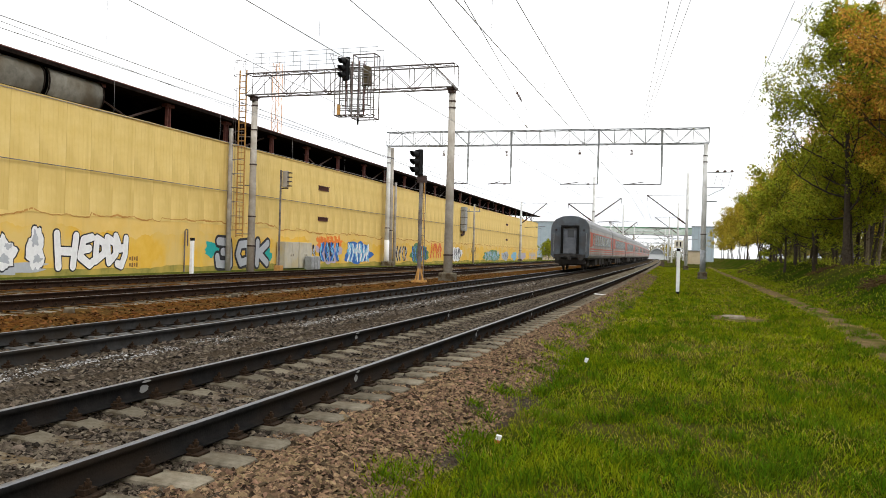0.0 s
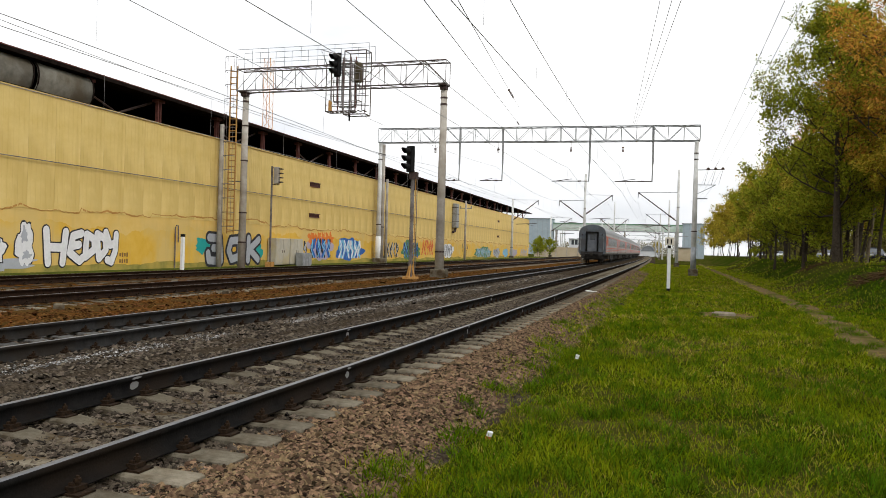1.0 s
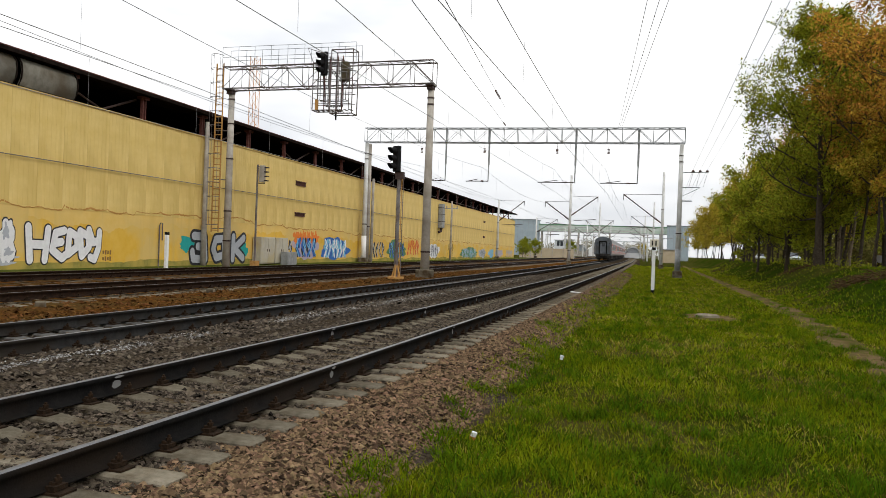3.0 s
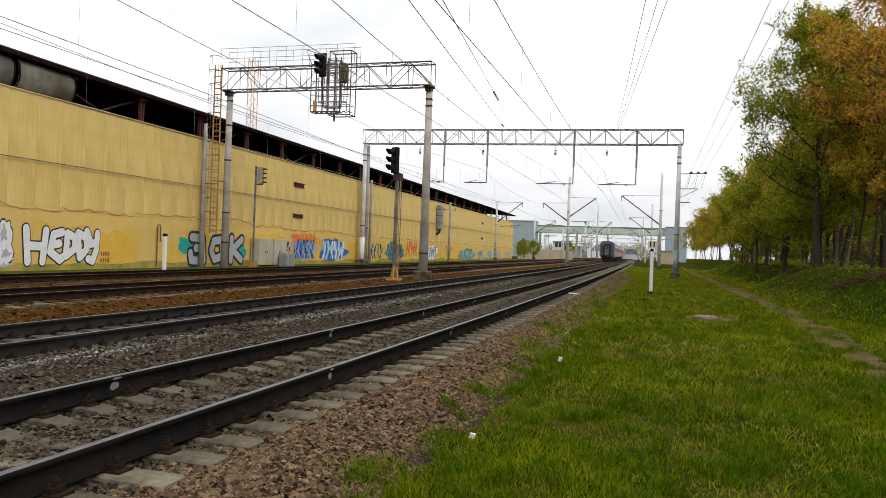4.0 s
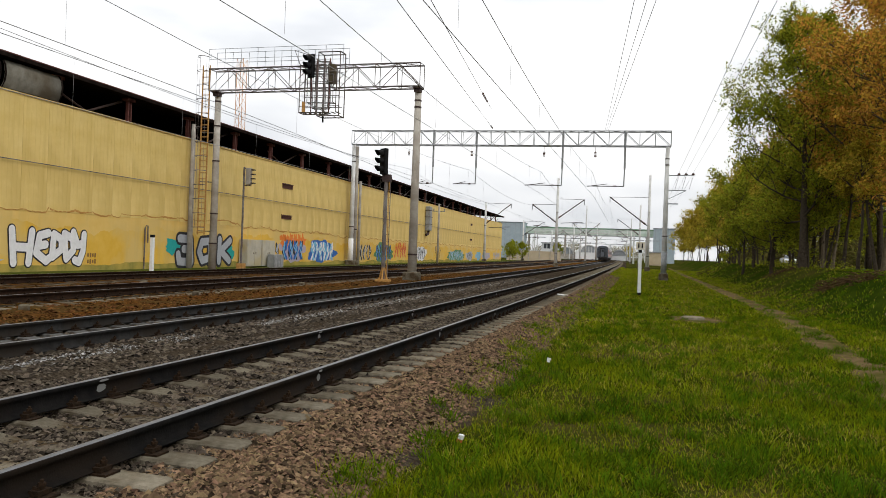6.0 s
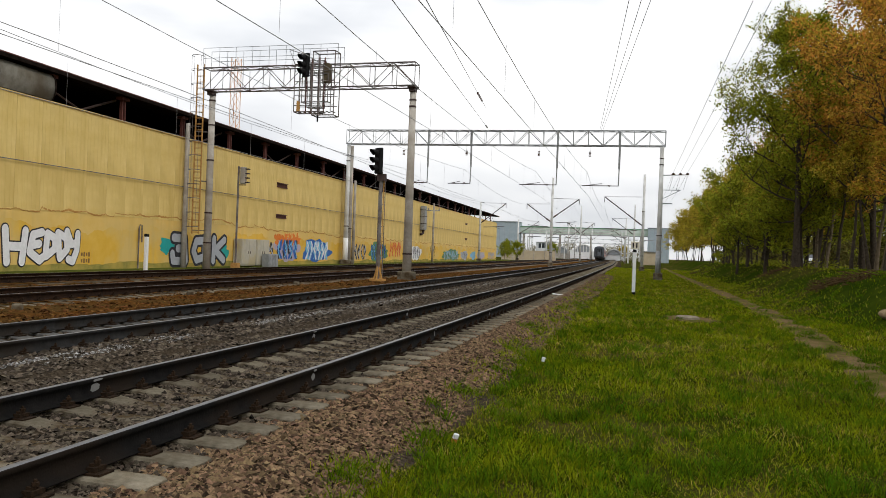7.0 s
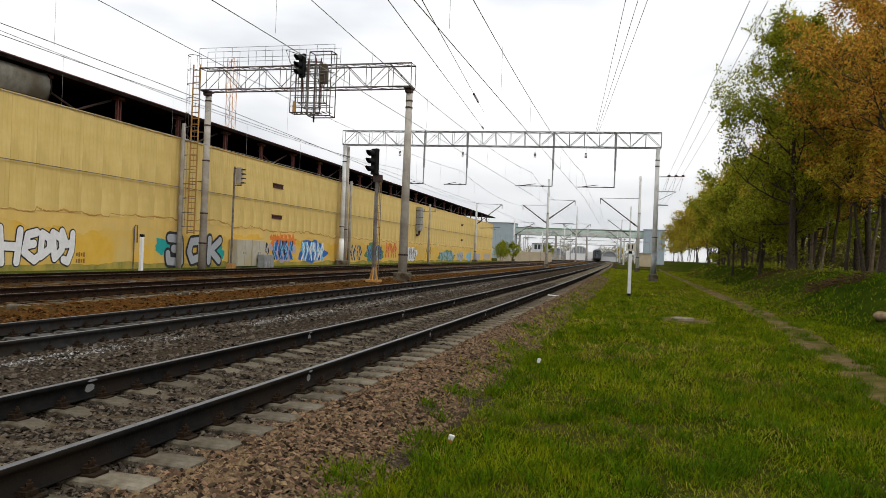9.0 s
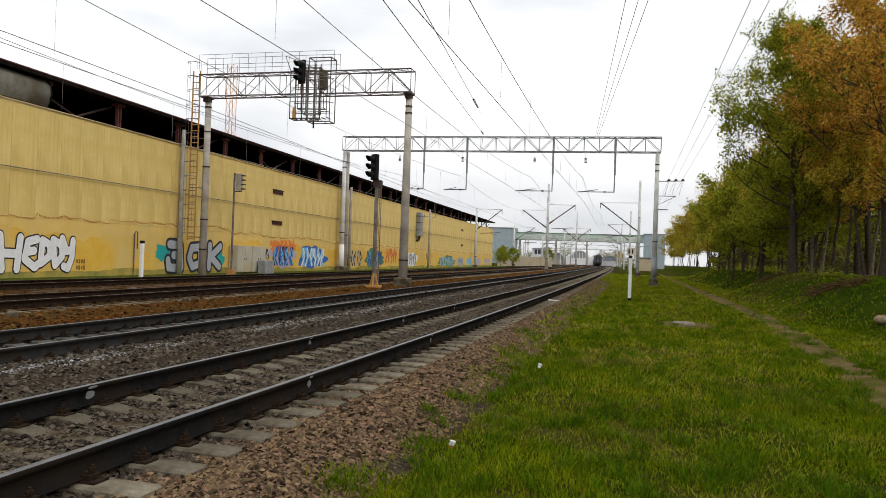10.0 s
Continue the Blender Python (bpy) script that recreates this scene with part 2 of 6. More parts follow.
def bend(y):
    """Sideways shift of all tracks at y, smooth through the plan's stations."""
    y = np.clip(np.asarray(y, float), BEND_Y[0], BEND_Y[-1])
    ys, xs = np.array(BEND_Y, float), np.array(BEND_X)
    m = np.gradient(xs, ys)
    i = np.clip(np.searchsorted(ys, y) - 1, 0, len(ys) - 2)
    h = ys[i + 1] - ys[i]
    u = (y - ys[i]) / h
    return ((2 * u**3 - 3 * u**2 + 1) * xs[i] + (u**3 - 2 * u**2 + u) * h * m[i]
            + (-2 * u**3 + 3 * u**2) * xs[i + 1] + (u**3 - u**2) * h * m[i + 1])


def bx(y):
    return float(bend(y))


def heading(y):
    return math.degrees(math.atan2(-(bx(y + 1) - bx(y - 1)), 2.0))


TRACKS = (-4.36, -8.60, -14.80, -20.40)
WALL_X, WALL_S = -24.6, -0.0405
WALL_TURN = math.degrees(math.atan(0.0405))


def wall_x(y):
    return WALL_X + WALL_S * y


# ---- ground ----


def hills(x, y):
    """Height of the ground."""
    x, y = np.asarray(x, float), np.asarray(y, float)
    toe = 5.2 + 0.7 * np.sin(y * 0.11) + 0.4 * np.sin(y * 0.31 + 1) - 0.006 * np.clip(y, 0, 200)
    u = np.clip((x - toe) / 4.0, 0, 1)
    rise = u * u * (3 - 2 * u) * 1.5
    lumps = 0.012 * np.sin(x * 2.1 + y * 0.7) * np.sin(y * 1.3) + 0.012 * np.sin(x * 5 + 1) * np.sin(y * 3.7 + x)
    far = np.clip((y - 250) / 100, 0, 1)
    return -0.43 + rise * (1 - far) + lumps * (x > -2.2) * (1 + 2 * (u > 0.05))


xs = np.unique(np.r_[-900, -400, -200, -100, -60, np.arange(-40, -3, 4), np.arange(-3, 16, 0.35), 18, 22, 30, 45, 80, 150, 400, 900])
ys = np.unique(np.r_[-400, -100, -40, -20, np.arange(-8, 60, 0.5), np.arange(60, 140, 2), np.arange(140, 400, 10), 450, 600, 900, 1500, 2600])
gx, gy = np.meshgrid(xs, ys)
gv = np.stack([gx, gy, hills(gx, gy)], -1).reshape(-1, 3)
nx, ny = len(xs), len(ys)
ii = (np.arange(ny - 1)[:, None] * nx + np.arange(nx - 1)).ravel()
gf = np.stack([ii, ii + 1, ii + nx + 1, ii + nx], -1)
ground = tagged(new("ground", heap("ground", gv, gf, M_GRASS_GROUND, True)), "grassy ground with thin worn patches beside the tracks", "ground", kind="structure")


ground.data.materials.append(M_BANK)
mid = gv[gf].mean(1)
ground.data.polygons.foreach_set("material_index", ((mid[:, 0] > 5.4 + 0.5 * np.sin(mid[:, 1] * 0.9) - 0.006 * np.clip(mid[:, 1], 0, 200)) & (mid[:, 1] < 260) & (mid[:, 0] < 16)).astype(np.int32))


def strip(name, stations, offsets, heights, material, rough_edge=0.0, wob=0.0, follow=True, seed=1):
    """A bed that follows the tracks: cross-section of sideways offsets and heights."""
    rng = np.random.default_rng(seed)
    st, of, he = np.asarray(stations, float), np.asarray(offsets, float), np.asarray(heights, float)
    X = (bend(st)[:, None] if follow else 0 * st[:, None]) + of[None, :]
    Y = np.repeat(st[:, None], len(of), 1)
    Z = np.repeat(he[None, :], len(st), 0)
    Z[:, 1:-1] += rng.normal(0, 1, Z[:, 1:-1].shape) * wob
    edge = np.cumsum(rng.normal(0, rough_edge, len(st)))
    edge -= np.linspace(edge[0], edge[-1], len(st))
    edge = np.clip(edge, -0.35, 0.35)
    X[:, -1] += edge
    X[:, -2] += edge * 0.8
    n = len(of)
    q = (np.arange(len(st) - 1)[:, None] * n + np.arange(n - 1)).ravel()
    F = np.stack([q, q + 1, q + n + 1, q + n], -1)
    return heap(name, np.stack([X, Y, Z], -1).reshape(-1, 3), F, material, True)


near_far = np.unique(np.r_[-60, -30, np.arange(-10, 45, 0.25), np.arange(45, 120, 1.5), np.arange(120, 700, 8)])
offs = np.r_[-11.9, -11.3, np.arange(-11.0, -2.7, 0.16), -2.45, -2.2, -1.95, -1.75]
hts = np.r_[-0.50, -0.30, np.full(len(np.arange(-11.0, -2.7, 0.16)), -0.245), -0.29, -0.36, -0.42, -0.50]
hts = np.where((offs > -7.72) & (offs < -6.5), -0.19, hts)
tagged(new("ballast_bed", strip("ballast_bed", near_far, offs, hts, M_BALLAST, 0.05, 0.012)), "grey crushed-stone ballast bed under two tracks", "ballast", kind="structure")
offs = np.r_[-24.6, -24.2, np.arange(-24, -11.2, 0.4), -11.0]
hts = np.r_[-0.50, -0.30, np.full(len(np.arange(-24, -11.2, 0.4)), -0.27), -0.45]
tagged(new("ballast_bed", strip("ballast_bed", near_far, offs, hts, M_BALLAST_BROWN, 0.0, 0.02, seed=2)), "rusty brown ballast bed beside the yellow wall", "ballast", kind="structure")
M_VERGE = shade("mossy_verge", (0.045, 0.060, 0.008), (0.10, 0.105, 0.025), 3.0, 1.0, 0.6, fine=25, spec=0.0)
st = np.arange(-10, 170, 1.0)
me = strip("verge", st, [-1.4, -0.7, 0.1], [-0.33, -0.235, -0.215], M_VERGE, follow=False, wob=0.02, seed=3)
for v in me.vertices:
    v.co.x = wall_x(v.co.y) + 0.1 - v.co.x - 0.06
    v.co.z += 0.05
tagged(new("verge", me), "mossy strip of earth along the foot of the wall", "verge", kind="structure")

# ---- tracks ----
RAIL = [(-0.075, -0.18), (0.075, -0.18), (0.075, -0.168), (0.012, -0.145), (0.010, -0.05), (0.037, -0.035), (0.037, -0.006), (0.030, 0.0),
        (-0.030, 0.0), (-0.037, -0.006), (-0.037, -0.035), (-0.010, -0.05), (-0.012, -0.145), (-0.075, -0.168)]


def rail_mesh(offset, material, top):
    st = np.unique(np.r_[-60, -20, np.arange(-8, 60, 1.0), np.arange(60, 320, 4.0), np.arange(320, 700, 10)])
    X = bend(st) + offset
    k = len(RAIL)
    pr = np.array(RAIL)
    V = np.stack([X[:, None] + pr[None, :, 0], np.repeat(st[:, None], k, 1), np.repeat(pr[None, :, 1], len(st), 0)], -1).reshape(-1, 3)
    q = np.arange(len(st) - 1)[:, None] * k
    j = np.arange(k)[None, :]
    F = np.stack([q + j, q + (j + 1) % k, q + k + (j + 1) % k, q + k + j], -1).reshape(-1, 4)
    me = heap("rail", V, F, material)
    me.materials.append(top)
    idx = np.tile((np.arange(k) == 7).astype(np.int32), len(st) - 1)
    me.polygons.foreach_set("material_index", idx)
    return me


def sleeper_mesh(name, material):
    """Concrete sleeper: wide seats, waisted and lower in the middle, bevelled top."""
    L = [(-1.35, 0.125, -0.212), (-1.32, 0.132, -0.200), (-0.62, 0.125, -0.190), (-0.35, 0.105, -0.222), (0.35, 0.105, -0.222), (0.62, 0.125, -0.190), (1.32, 0.132, -0.200), (1.35, 0.125, -0.212)]
    bm = bmesh.new()
    rings = []
    for x, w, z in L:
        rings.append([bm.verts.new(p) for p in ((x, -w - 0.02, -0.40), (x, -w, z - 0.016), (x, -w + 0.016, z), (x, w - 0.016, z), (x, w, z - 0.016), (x, w + 0.02, -0.40))])
    for a, b in zip(rings, rings[1:]):
        for i in range(5):
            bm.faces.new((a[i], a[i + 1], b[i + 1], b[i]))
    bm.faces.new(rings[0][::-1])
    bm.faces.new(rings[-1])
    return mesh_of(name, bm, material)


def clip_mesh():
    """Base plate with two clamps, bolts and nuts."""
    bm = bmesh.new()
    box(bm, 0, 0, -0.186, 0.36, 0.15, 0.014)
    for s in (-1, 1):
        box(bm, s * 0.095, 0, -0.160, 0.07, 0.11, 0.03)
        box(bm, s * 0.085, 0, -0.138, 0.04, 0.06, 0.022)
        tube(bm, [(s * 0.105, 0, -0.15), (s * 0.105, 0, -0.085)], 0.012, 6)
        tube(bm, [(s * 0.105, 0, -0.128), (s * 0.105, 0, -0.103)], 0.023, 6)
    return mesh_of("fastener", bm, M_CLIP)


SLEEPER, SLEEPER_DARK, CLIP = sleeper_mesh("sleeper", M_SLEEPER), sleeper_mesh("sleeper", M_SLEEPER_DARK), clip_mesh()


def joined(me, poses):
    """Many poses of one mesh as one heap of vertices and triangles."""
    me.calc_loop_triangles()
    v = np.array([p.co[:] for p in me.vertices])
    t = np.array([p.vertices[:] for p in me.loop_triangles])
    P = np.array([np.array(m) for m in poses])
    V = np.einsum("nij,vj->nvi", P[:, :3, :3], v) + P[:, None, :3, 3]
    F = t[None] + (np.arange(len(P)) * len(v))[:, None, None]
    return V.reshape(-1, 3), F.reshape(-1, 3)


PITCH, Y_FIRST = 0.5430, 4.438 - 0.543 * 14
TRACK_OBS = []
for i, c in enumerate(TRACKS):
    near = i < 2
    lab = ("railway track on pale concrete sleepers, polished rail heads", "railway track with dark rails on oily concrete sleepers",
           "rusty-sided railway track half buried in brown ballast", "rusty railway track along the foot of the yellow wall")[i]
    tr = thing("railway_track", pose(0, 0, 0), lab, "railway track", "parallel railway tracks", "structure")
    TRACK_OBS.append(tr)
    for s in (-0.795, 0.795):
        part("rail", rail_mesh(c + s, (M_RAIL, M_RAIL_DUSTY, M_RAIL_RUSTY, M_RAIL_RUSTY)[i], M_RAIL_TOP), None, tr)
    drop = (0.0, -0.006, -0.045, -0.055)[i]
    rest, clips = [], []
    for k in range(620):
        y = Y_FIRST + k * PITCH + (0.17 * i)
        m = pose(c + bx(y), y, drop, 0, 0, heading(y))
        if near and k < 120:
            ob = part("sleeper", SLEEPER if i == 0 else SLEEPER_DARK, None, tr)
            ob.matrix_basis = m
        else:
            rest.append(m)
        for s in (-0.795, 0.795):
            mc = m @ pose(s, 0, -drop)
            if near and k < 50:
                ob = part("fastener", CLIP, None, tr)
                ob.matrix_basis = mc
            elif y < (95 if near else 60):
                clips.append(mc)
    V, F = joined(SLEEPER, rest)
    tagged(part("distant_sleepers", heap("distant_sleepers", V, F, M_SLEEPER if i != 1 else M_SLEEPER_DARK), None, tr), kind="stuff")
    V, F = joined(CLIP, clips)
    tagged(part("distant_fasteners", heap("distant_fasteners", V, F, M_CLIP), None, tr), kind="stuff")
# ---- the warehouse along the tracks ----
# local frame: y along the wall, x towards the tracks, origin at the wall's face at y = 0
WALL_AT = pose(WALL_X, 0, 0, 0, 0, WALL_TURN)
Y0, Y1, TOP, EAVE, SPLIT = -30.0, 156.0, 7.2, 8.62, 2.46


def wall_pose(y, z=0.0, out=0.0):
    """A pose on the wall's face: local x runs along the wall, local z up, local -y points towards the tracks."""
    return Matrix.Translation((wall_x(y), y, z)) @ pose(0, 0, 0, 0, 0, 90 + WALL_TURN) @ Matrix.Translation((0, -out, 0))


wall = thing("wall_west", WALL_AT, "long pale yellow sheet wall with graffiti on ochre plaster", "wall", kind="structure")
bm = bmesh.new()
box(bm, -0.16, (Y0 + Y1) / 2, (SPLIT - 0.5) / 2, 0.30, Y1 - Y0, SPLIT + 0.5)
part("plinth", bm, M_WALL_LOW, wall, "ochre plastered lower wall")
PANEL_W = 1.5
n_pan = int((Y1 - Y0) / PANEL_W)
bm = bmesh.new()
box(bm, 0, 0, 0, 0.05, PANEL_W - 0.012, TOP - SPLIT)
for k in range(-2, 3):
    box(bm, 0.026, k * 0.27, 0, 0.008, 0.05, TOP - SPLIT)
panel = mesh_of("panel", bm, M_WALL_UP)
rng = random.Random(4)
for k in range(n_pan):
    ob = part("panel", panel, None, wall)
    ob.matrix_basis = pose(-0.02 + rng.uniform(-0.003, 0.003), Y0 + (k + 0.5) * PANEL_W, (TOP + SPLIT) / 2)
bm = bmesh.new()
box(bm, -0.14, (Y0 + Y1) / 2, (TOP + SPLIT) / 2 - 0.01, 0.12, Y1 - Y0, TOP - SPLIT - 0.02)
part("wall_core", bm, M_WALL_UP, wall)
# ragged lower edge of the upper paint: hanging scallops with steps, and a pale band of thin paint under it
EDGE_Y = (-30, 23.6, 25.3, 27.1, 31.4, 36.0, 39.8, 44.7, 46.4, 49.7, 51.0, 56.3, 62.0, 64.8, 92.0, 120.0, 156.0)
EDGE_Z = (2.30, 2.25, 2.58, 2.50, 2.54, 2.58, 2.64, 2.84, 2.50, 2.58, 2.36, 2.48, 2.50, 2.34, 2.28, 2.20, 2.05)
pts, y = [], Y0
rng = random.Random(9)
while y < Y1:
    w, hang, lift = rng.uniform(0.5, 2.2), rng.uniform(0.03, 0.16), rng.uniform(-0.09, 0.09)
    n = max(3, int(w / 0.12))
    for k in range(n):
        u = k / n
        z = float(np.interp(y + u * w, EDGE_Y, EDGE_Z)) + lift + hang * (0.5 - math.sin(math.pi * u) ** 0.7) + rng.uniform(-0.022, 0.022)
        pts.append((y + u * w, min(z, SPLIT + 0.42)))
    y += w
bm = bmesh.new()
for (ya, za), (yb, zb) in zip(pts, pts[1:]):
    w0, w1 = (0.022 + 0.070 * abs(math.sin(q * 1.7) * math.sin(q * 0.43 + 1)) for q in (ya, yb))
    bm.faces.new([bm.verts.new(p) for p in ((0.012, ya, za - w0), (0.012, yb, zb - w1), (0.012, yb, zb + 0.008), (0.012, ya, za + 0.008))])
part("peeled_edge", bm, M_PEEL, wall, "orange ragged edge of peeling paint")
bm = bmesh.new()
for (ya, za), (yb, zb) in zip(pts, pts[1:]):
    if min(za, zb) < SPLIT:
        bm.faces.new([bm.verts.new(p) for p in ((0.009, ya, min(za, SPLIT)), (0.009, yb, min(zb, SPLIT)), (0.009, yb, SPLIT + 0.005), (0.009, ya, SPLIT + 0.005))])
part("paint_skirt", bm, M_WALL_UP, wall)
# thin faded paint under the edge, ending in blotches above the ochre
M_FADE = yellow_paint("faded_yellow_patch", (0.665, 0.435, 0.105), (0.72, 0.50, 0.155), (0.63, 0.445, 0.145), (0.56, 0.39, 0.12))
bm = bmesh.new()
low = [1.82 + 0.16 * math.sin(q * 0.55) + 0.10 * math.sin(q * 1.9 + 1) + 0.06 * math.sin(q * 5.3) + rng.uniform(-0.05, 0.05) for q, _ in pts]
for i, ((ya, za), (yb, zb)) in enumerate(zip(pts, pts[1:])):
    bm.faces.new([bm.verts.new(p) for p in ((-0.0065, ya, low[i]), (-0.0065, yb, low[i + 1]), (-0.0065, yb, min(zb, SPLIT)), (-0.0065, ya, min(za, SPLIT)))])
part("faded_band", bm, M_FADE, wall, "thin faded yellow paint")
# grey-green damp along the foot of the wall
M_DAMP = shade("mossy_damp_plaster", (0.20, 0.19, 0.05), (0.34, 0.29, 0.08), 3.0, 0.95, 0.3, c3=(0.44, 0.33, 0.08), big=0.6, spec=0.0)
bm = bmesh.new()
q = Y0
prev = None
while q < Y1:
    z = 0.06 + 0.10 * abs(math.sin(q * 0.31)) + 0.06 * math.sin(q * 1.3) + rng.uniform(-0.03, 0.03)
    if prev:
        bm.faces.new([bm.verts.new(p) for p in ((-0.0075, prev[0], -0.3), (-0.0075, q, -0.3), (-0.0075, q, z), (-0.0075, prev[0], prev[1]))])
    prev = (q, z)
    q += rng.uniform(0.15, 0.5)
part("damp_foot", bm, M_DAMP, wall, "grey-green damp foot of the wall")
# cap flashing and shell of the hall behind
bm = bmesh.new()
box(bm, -0.08, (Y0 + Y1) / 2, TOP + 0.02, 0.30, Y1 - Y0, 0.05)
part("cap", bm, M_WALL_UP, wall)

hall = thing("warehouse", WALL_AT, "dark open-sided storage hall behind the yellow wall", "warehouse", kind="structure")
bm = bmesh.new()
sl = math.radians(3)
box(bm, -14.6, (Y0 + Y1) / 2, EAVE + 0.68, 30, Y1 - Y0 + 0.6, 0.16, Matrix.Rotation(sl, 3, "Y"))
part("roof", bm, M_SEAM, hall, "dark bitumen roof with a thin overhanging edge")
bm = bmesh.new()
box(bm, 0.32, (Y0 + Y1) / 2, EAVE - 0.05, 0.08, Y1 - Y0 + 0.6, 0.16)
part("fascia", bm, M_RED_IRON, hall, "rusty eaves beam")
# back wall, floor and partition get the near-black painted for shade
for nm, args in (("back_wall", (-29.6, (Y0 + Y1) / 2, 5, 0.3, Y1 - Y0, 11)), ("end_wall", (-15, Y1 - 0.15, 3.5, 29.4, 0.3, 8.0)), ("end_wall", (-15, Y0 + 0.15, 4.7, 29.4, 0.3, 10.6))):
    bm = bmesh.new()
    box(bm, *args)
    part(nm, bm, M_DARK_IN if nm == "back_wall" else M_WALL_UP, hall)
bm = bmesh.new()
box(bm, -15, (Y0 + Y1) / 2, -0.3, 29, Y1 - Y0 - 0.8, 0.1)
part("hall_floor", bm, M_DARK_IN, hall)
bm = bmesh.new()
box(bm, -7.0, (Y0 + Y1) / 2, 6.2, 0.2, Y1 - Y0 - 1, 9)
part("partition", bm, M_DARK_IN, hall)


def hall_frame():
    """Steel column with a bracket head and a slanting brace."""
    bm = bmesh.new()
    for s in (-0.11, 0.11):
        box(bm, 0, s, 0.62, 0.16, 0.07, 1.5)
    box(bm, 0, 0, 1.18, 0.34, 0.62, 0.14)
    box(bm, -0.1, 0, 1.36, 0.5, 0.4, 0.12)
    return mesh_of("column", bm, M_RED_IRON)


COLUMN = hall_frame()
bmb = bmesh.new()
bar(bmb, (0, 0, 0.1), (0, 2.6, 1.05), 0.12)
bar(bmb, (0, 0, 0.1), (0, -2.3, 0.75), 0.10)
BRACE = mesh_of("brace", bmb, M_IRON)
k, y = 0, 29.0
while y < 153:
    ob = part("column", COLUMN, None, hall)
    ob.matrix_basis = pose(-0.12, y, TOP - 0.02)
    if k % 2 == 0 and y > 28:
        ob = part("brace", BRACE, None, hall)
        ob.matrix_basis = pose(-0.4, y + 2.4, TOP)
    y += 5.55 if k % 3 else 5.2
    k += 1
# curved weathered panels closing the gap at the start
for y, w in ((-27.0, 8.9), (-18.0, 8.9), (-9, 8.9), (0, 8.9), (9.0, 8.9), (18.1, 4.0), (22.2, 3.25), (25.65, 3.3)):
    bm = bmesh.new()
    prof = [(0.10, TOP + 0.06), (0.22, TOP + 0.30), (0.27, TOP + 0.62), (0.22, TOP + 0.95), (0.05, TOP + 1.18)]
    prof2 = [(u - 0.03, v) for u, v in prof]
    rows = [[bm.verts.new((u, y + t * w, v)) for u, v in prof] for t in (0, 1)] + [[bm.verts.new((u, y + t * w, v)) for u, v in prof2] for t in (0, 1)]
    for a in range(4):
        bm.faces.new((rows[0][a], rows[0][a + 1], rows[1][a + 1], rows[1][a]))
        bm.faces.new((rows[2][a], rows[2][a + 1], rows[3][a + 1], rows[3][a]))
    for t in (0, 1):
        for a in range(4):
            bm.faces.new((rows[t][a], rows[t][a + 1], rows[t + 2][a + 1], rows[t + 2][a]))
    part("eaves_panel", bm, M_FIBRE, hall, "grey curved translucent panel", True)
    bm = bmesh.new()
    for t in (0.02, w - 0.05):
        tube(bm, [(u + 0.02, y + t, v) for u, v in prof], 0.035, 5)
    part("panel_rib", bm, M_SEAM, hall)

# slots in the wall
M_SLOT = shade("rusty_dark_slot", (0.035, 0.012, 0.007), (0.07, 0.024, 0.014), 4.0, 0.9, 0.2)
for y, z, w, h in ((53.2, 5.68, 1.75, 0.24), (53.2, 3.41, 1.7, 0.20), (124.0, 5.72, 1.4, 0.22), (124.0, 3.3, 1.4, 0.22)):
    v = thing("vent_slot", wall_pose(y, z), "dark narrow ventilation slot in the yellow wall", "vent", "ventilation slots in the wall", "structure")
    bm = bmesh.new()
    box(bm, 0, -0.02, 0, w, 0.05, h)
    part("opening", bm, M_SLOT, v)
    bm = bmesh.new()
    box(bm, 0, -0.05, h / 2 + 0.03, w + 0.12, 0.10, 0.05)
    box(bm, 0, -0.04, -h / 2 - 0.02, w + 0.06, 0.06, 0.04)
    part("frame", bm, M_RED_IRON, v)

# ---- graffiti on the plinth ----


def blotch(bm, cx, cz, rx, rz, seed, out, wild=0.25, n=36):
    r = random.Random(seed)
    ph = [r.uniform(0, 6.3) for _ in range(5)]
    vs = []
    for k in range(n):
        a = k * math.tau / n
        q = 1 + wild * (0.5 * math.sin(3 * a + ph[0]) + 0.4 * math.sin(5 * a + ph[1]) + 0.35 * math.sin(8 * a + ph[2]) + 0.25 * math.sin(13 * a + ph[3]))
        vs.append((cx + math.cos(a) * rx * q, cz + math.sin(a) * rz * q))
    a = [bm.verts.new((x, -out, z)) for x, z in vs]
    b = [bm.verts.new((x, -out + 0.005, z)) for x, z in vs]
    bm.faces.new(a[::-1])
    for i in range(n):
        bm.faces.new((a[i], a[(i + 1) % n], b[(i + 1) % n], b[i]))


P_WHITE, P_BLACK = paint("chalky_white_spray", (0.78, 0.78, 0.78)), paint("black_spray", (0.03, 0.03, 0.035))
P_GREY, P_TEAL = paint("grey_spray", (0.42, 0.44, 0.47)), paint("teal_spray", (0.02, 0.36, 0.33))
P_BLUE, P_ORANGE = paint("blue_spray", (0.03, 0.13, 0.45)), paint("orange_spray", (0.80, 0.22, 0.03))
P_SKY, P_RED = paint("light_blue_spray", (0.20, 0.50, 0.70)), paint("red_spray", (0.60, 0.10, 0.04))
P_GREEN, P_PINK = paint("dull_green_spray", (0.10, 0.22, 0.09)), paint("pale_violet_spray", (0.45, 0.38, 0.45))


def mural(y, label):
    return thing("graffiti", wall_pose(y, 0.0, -0.009), label, "graffiti", "graffiti along the wall", "structure")


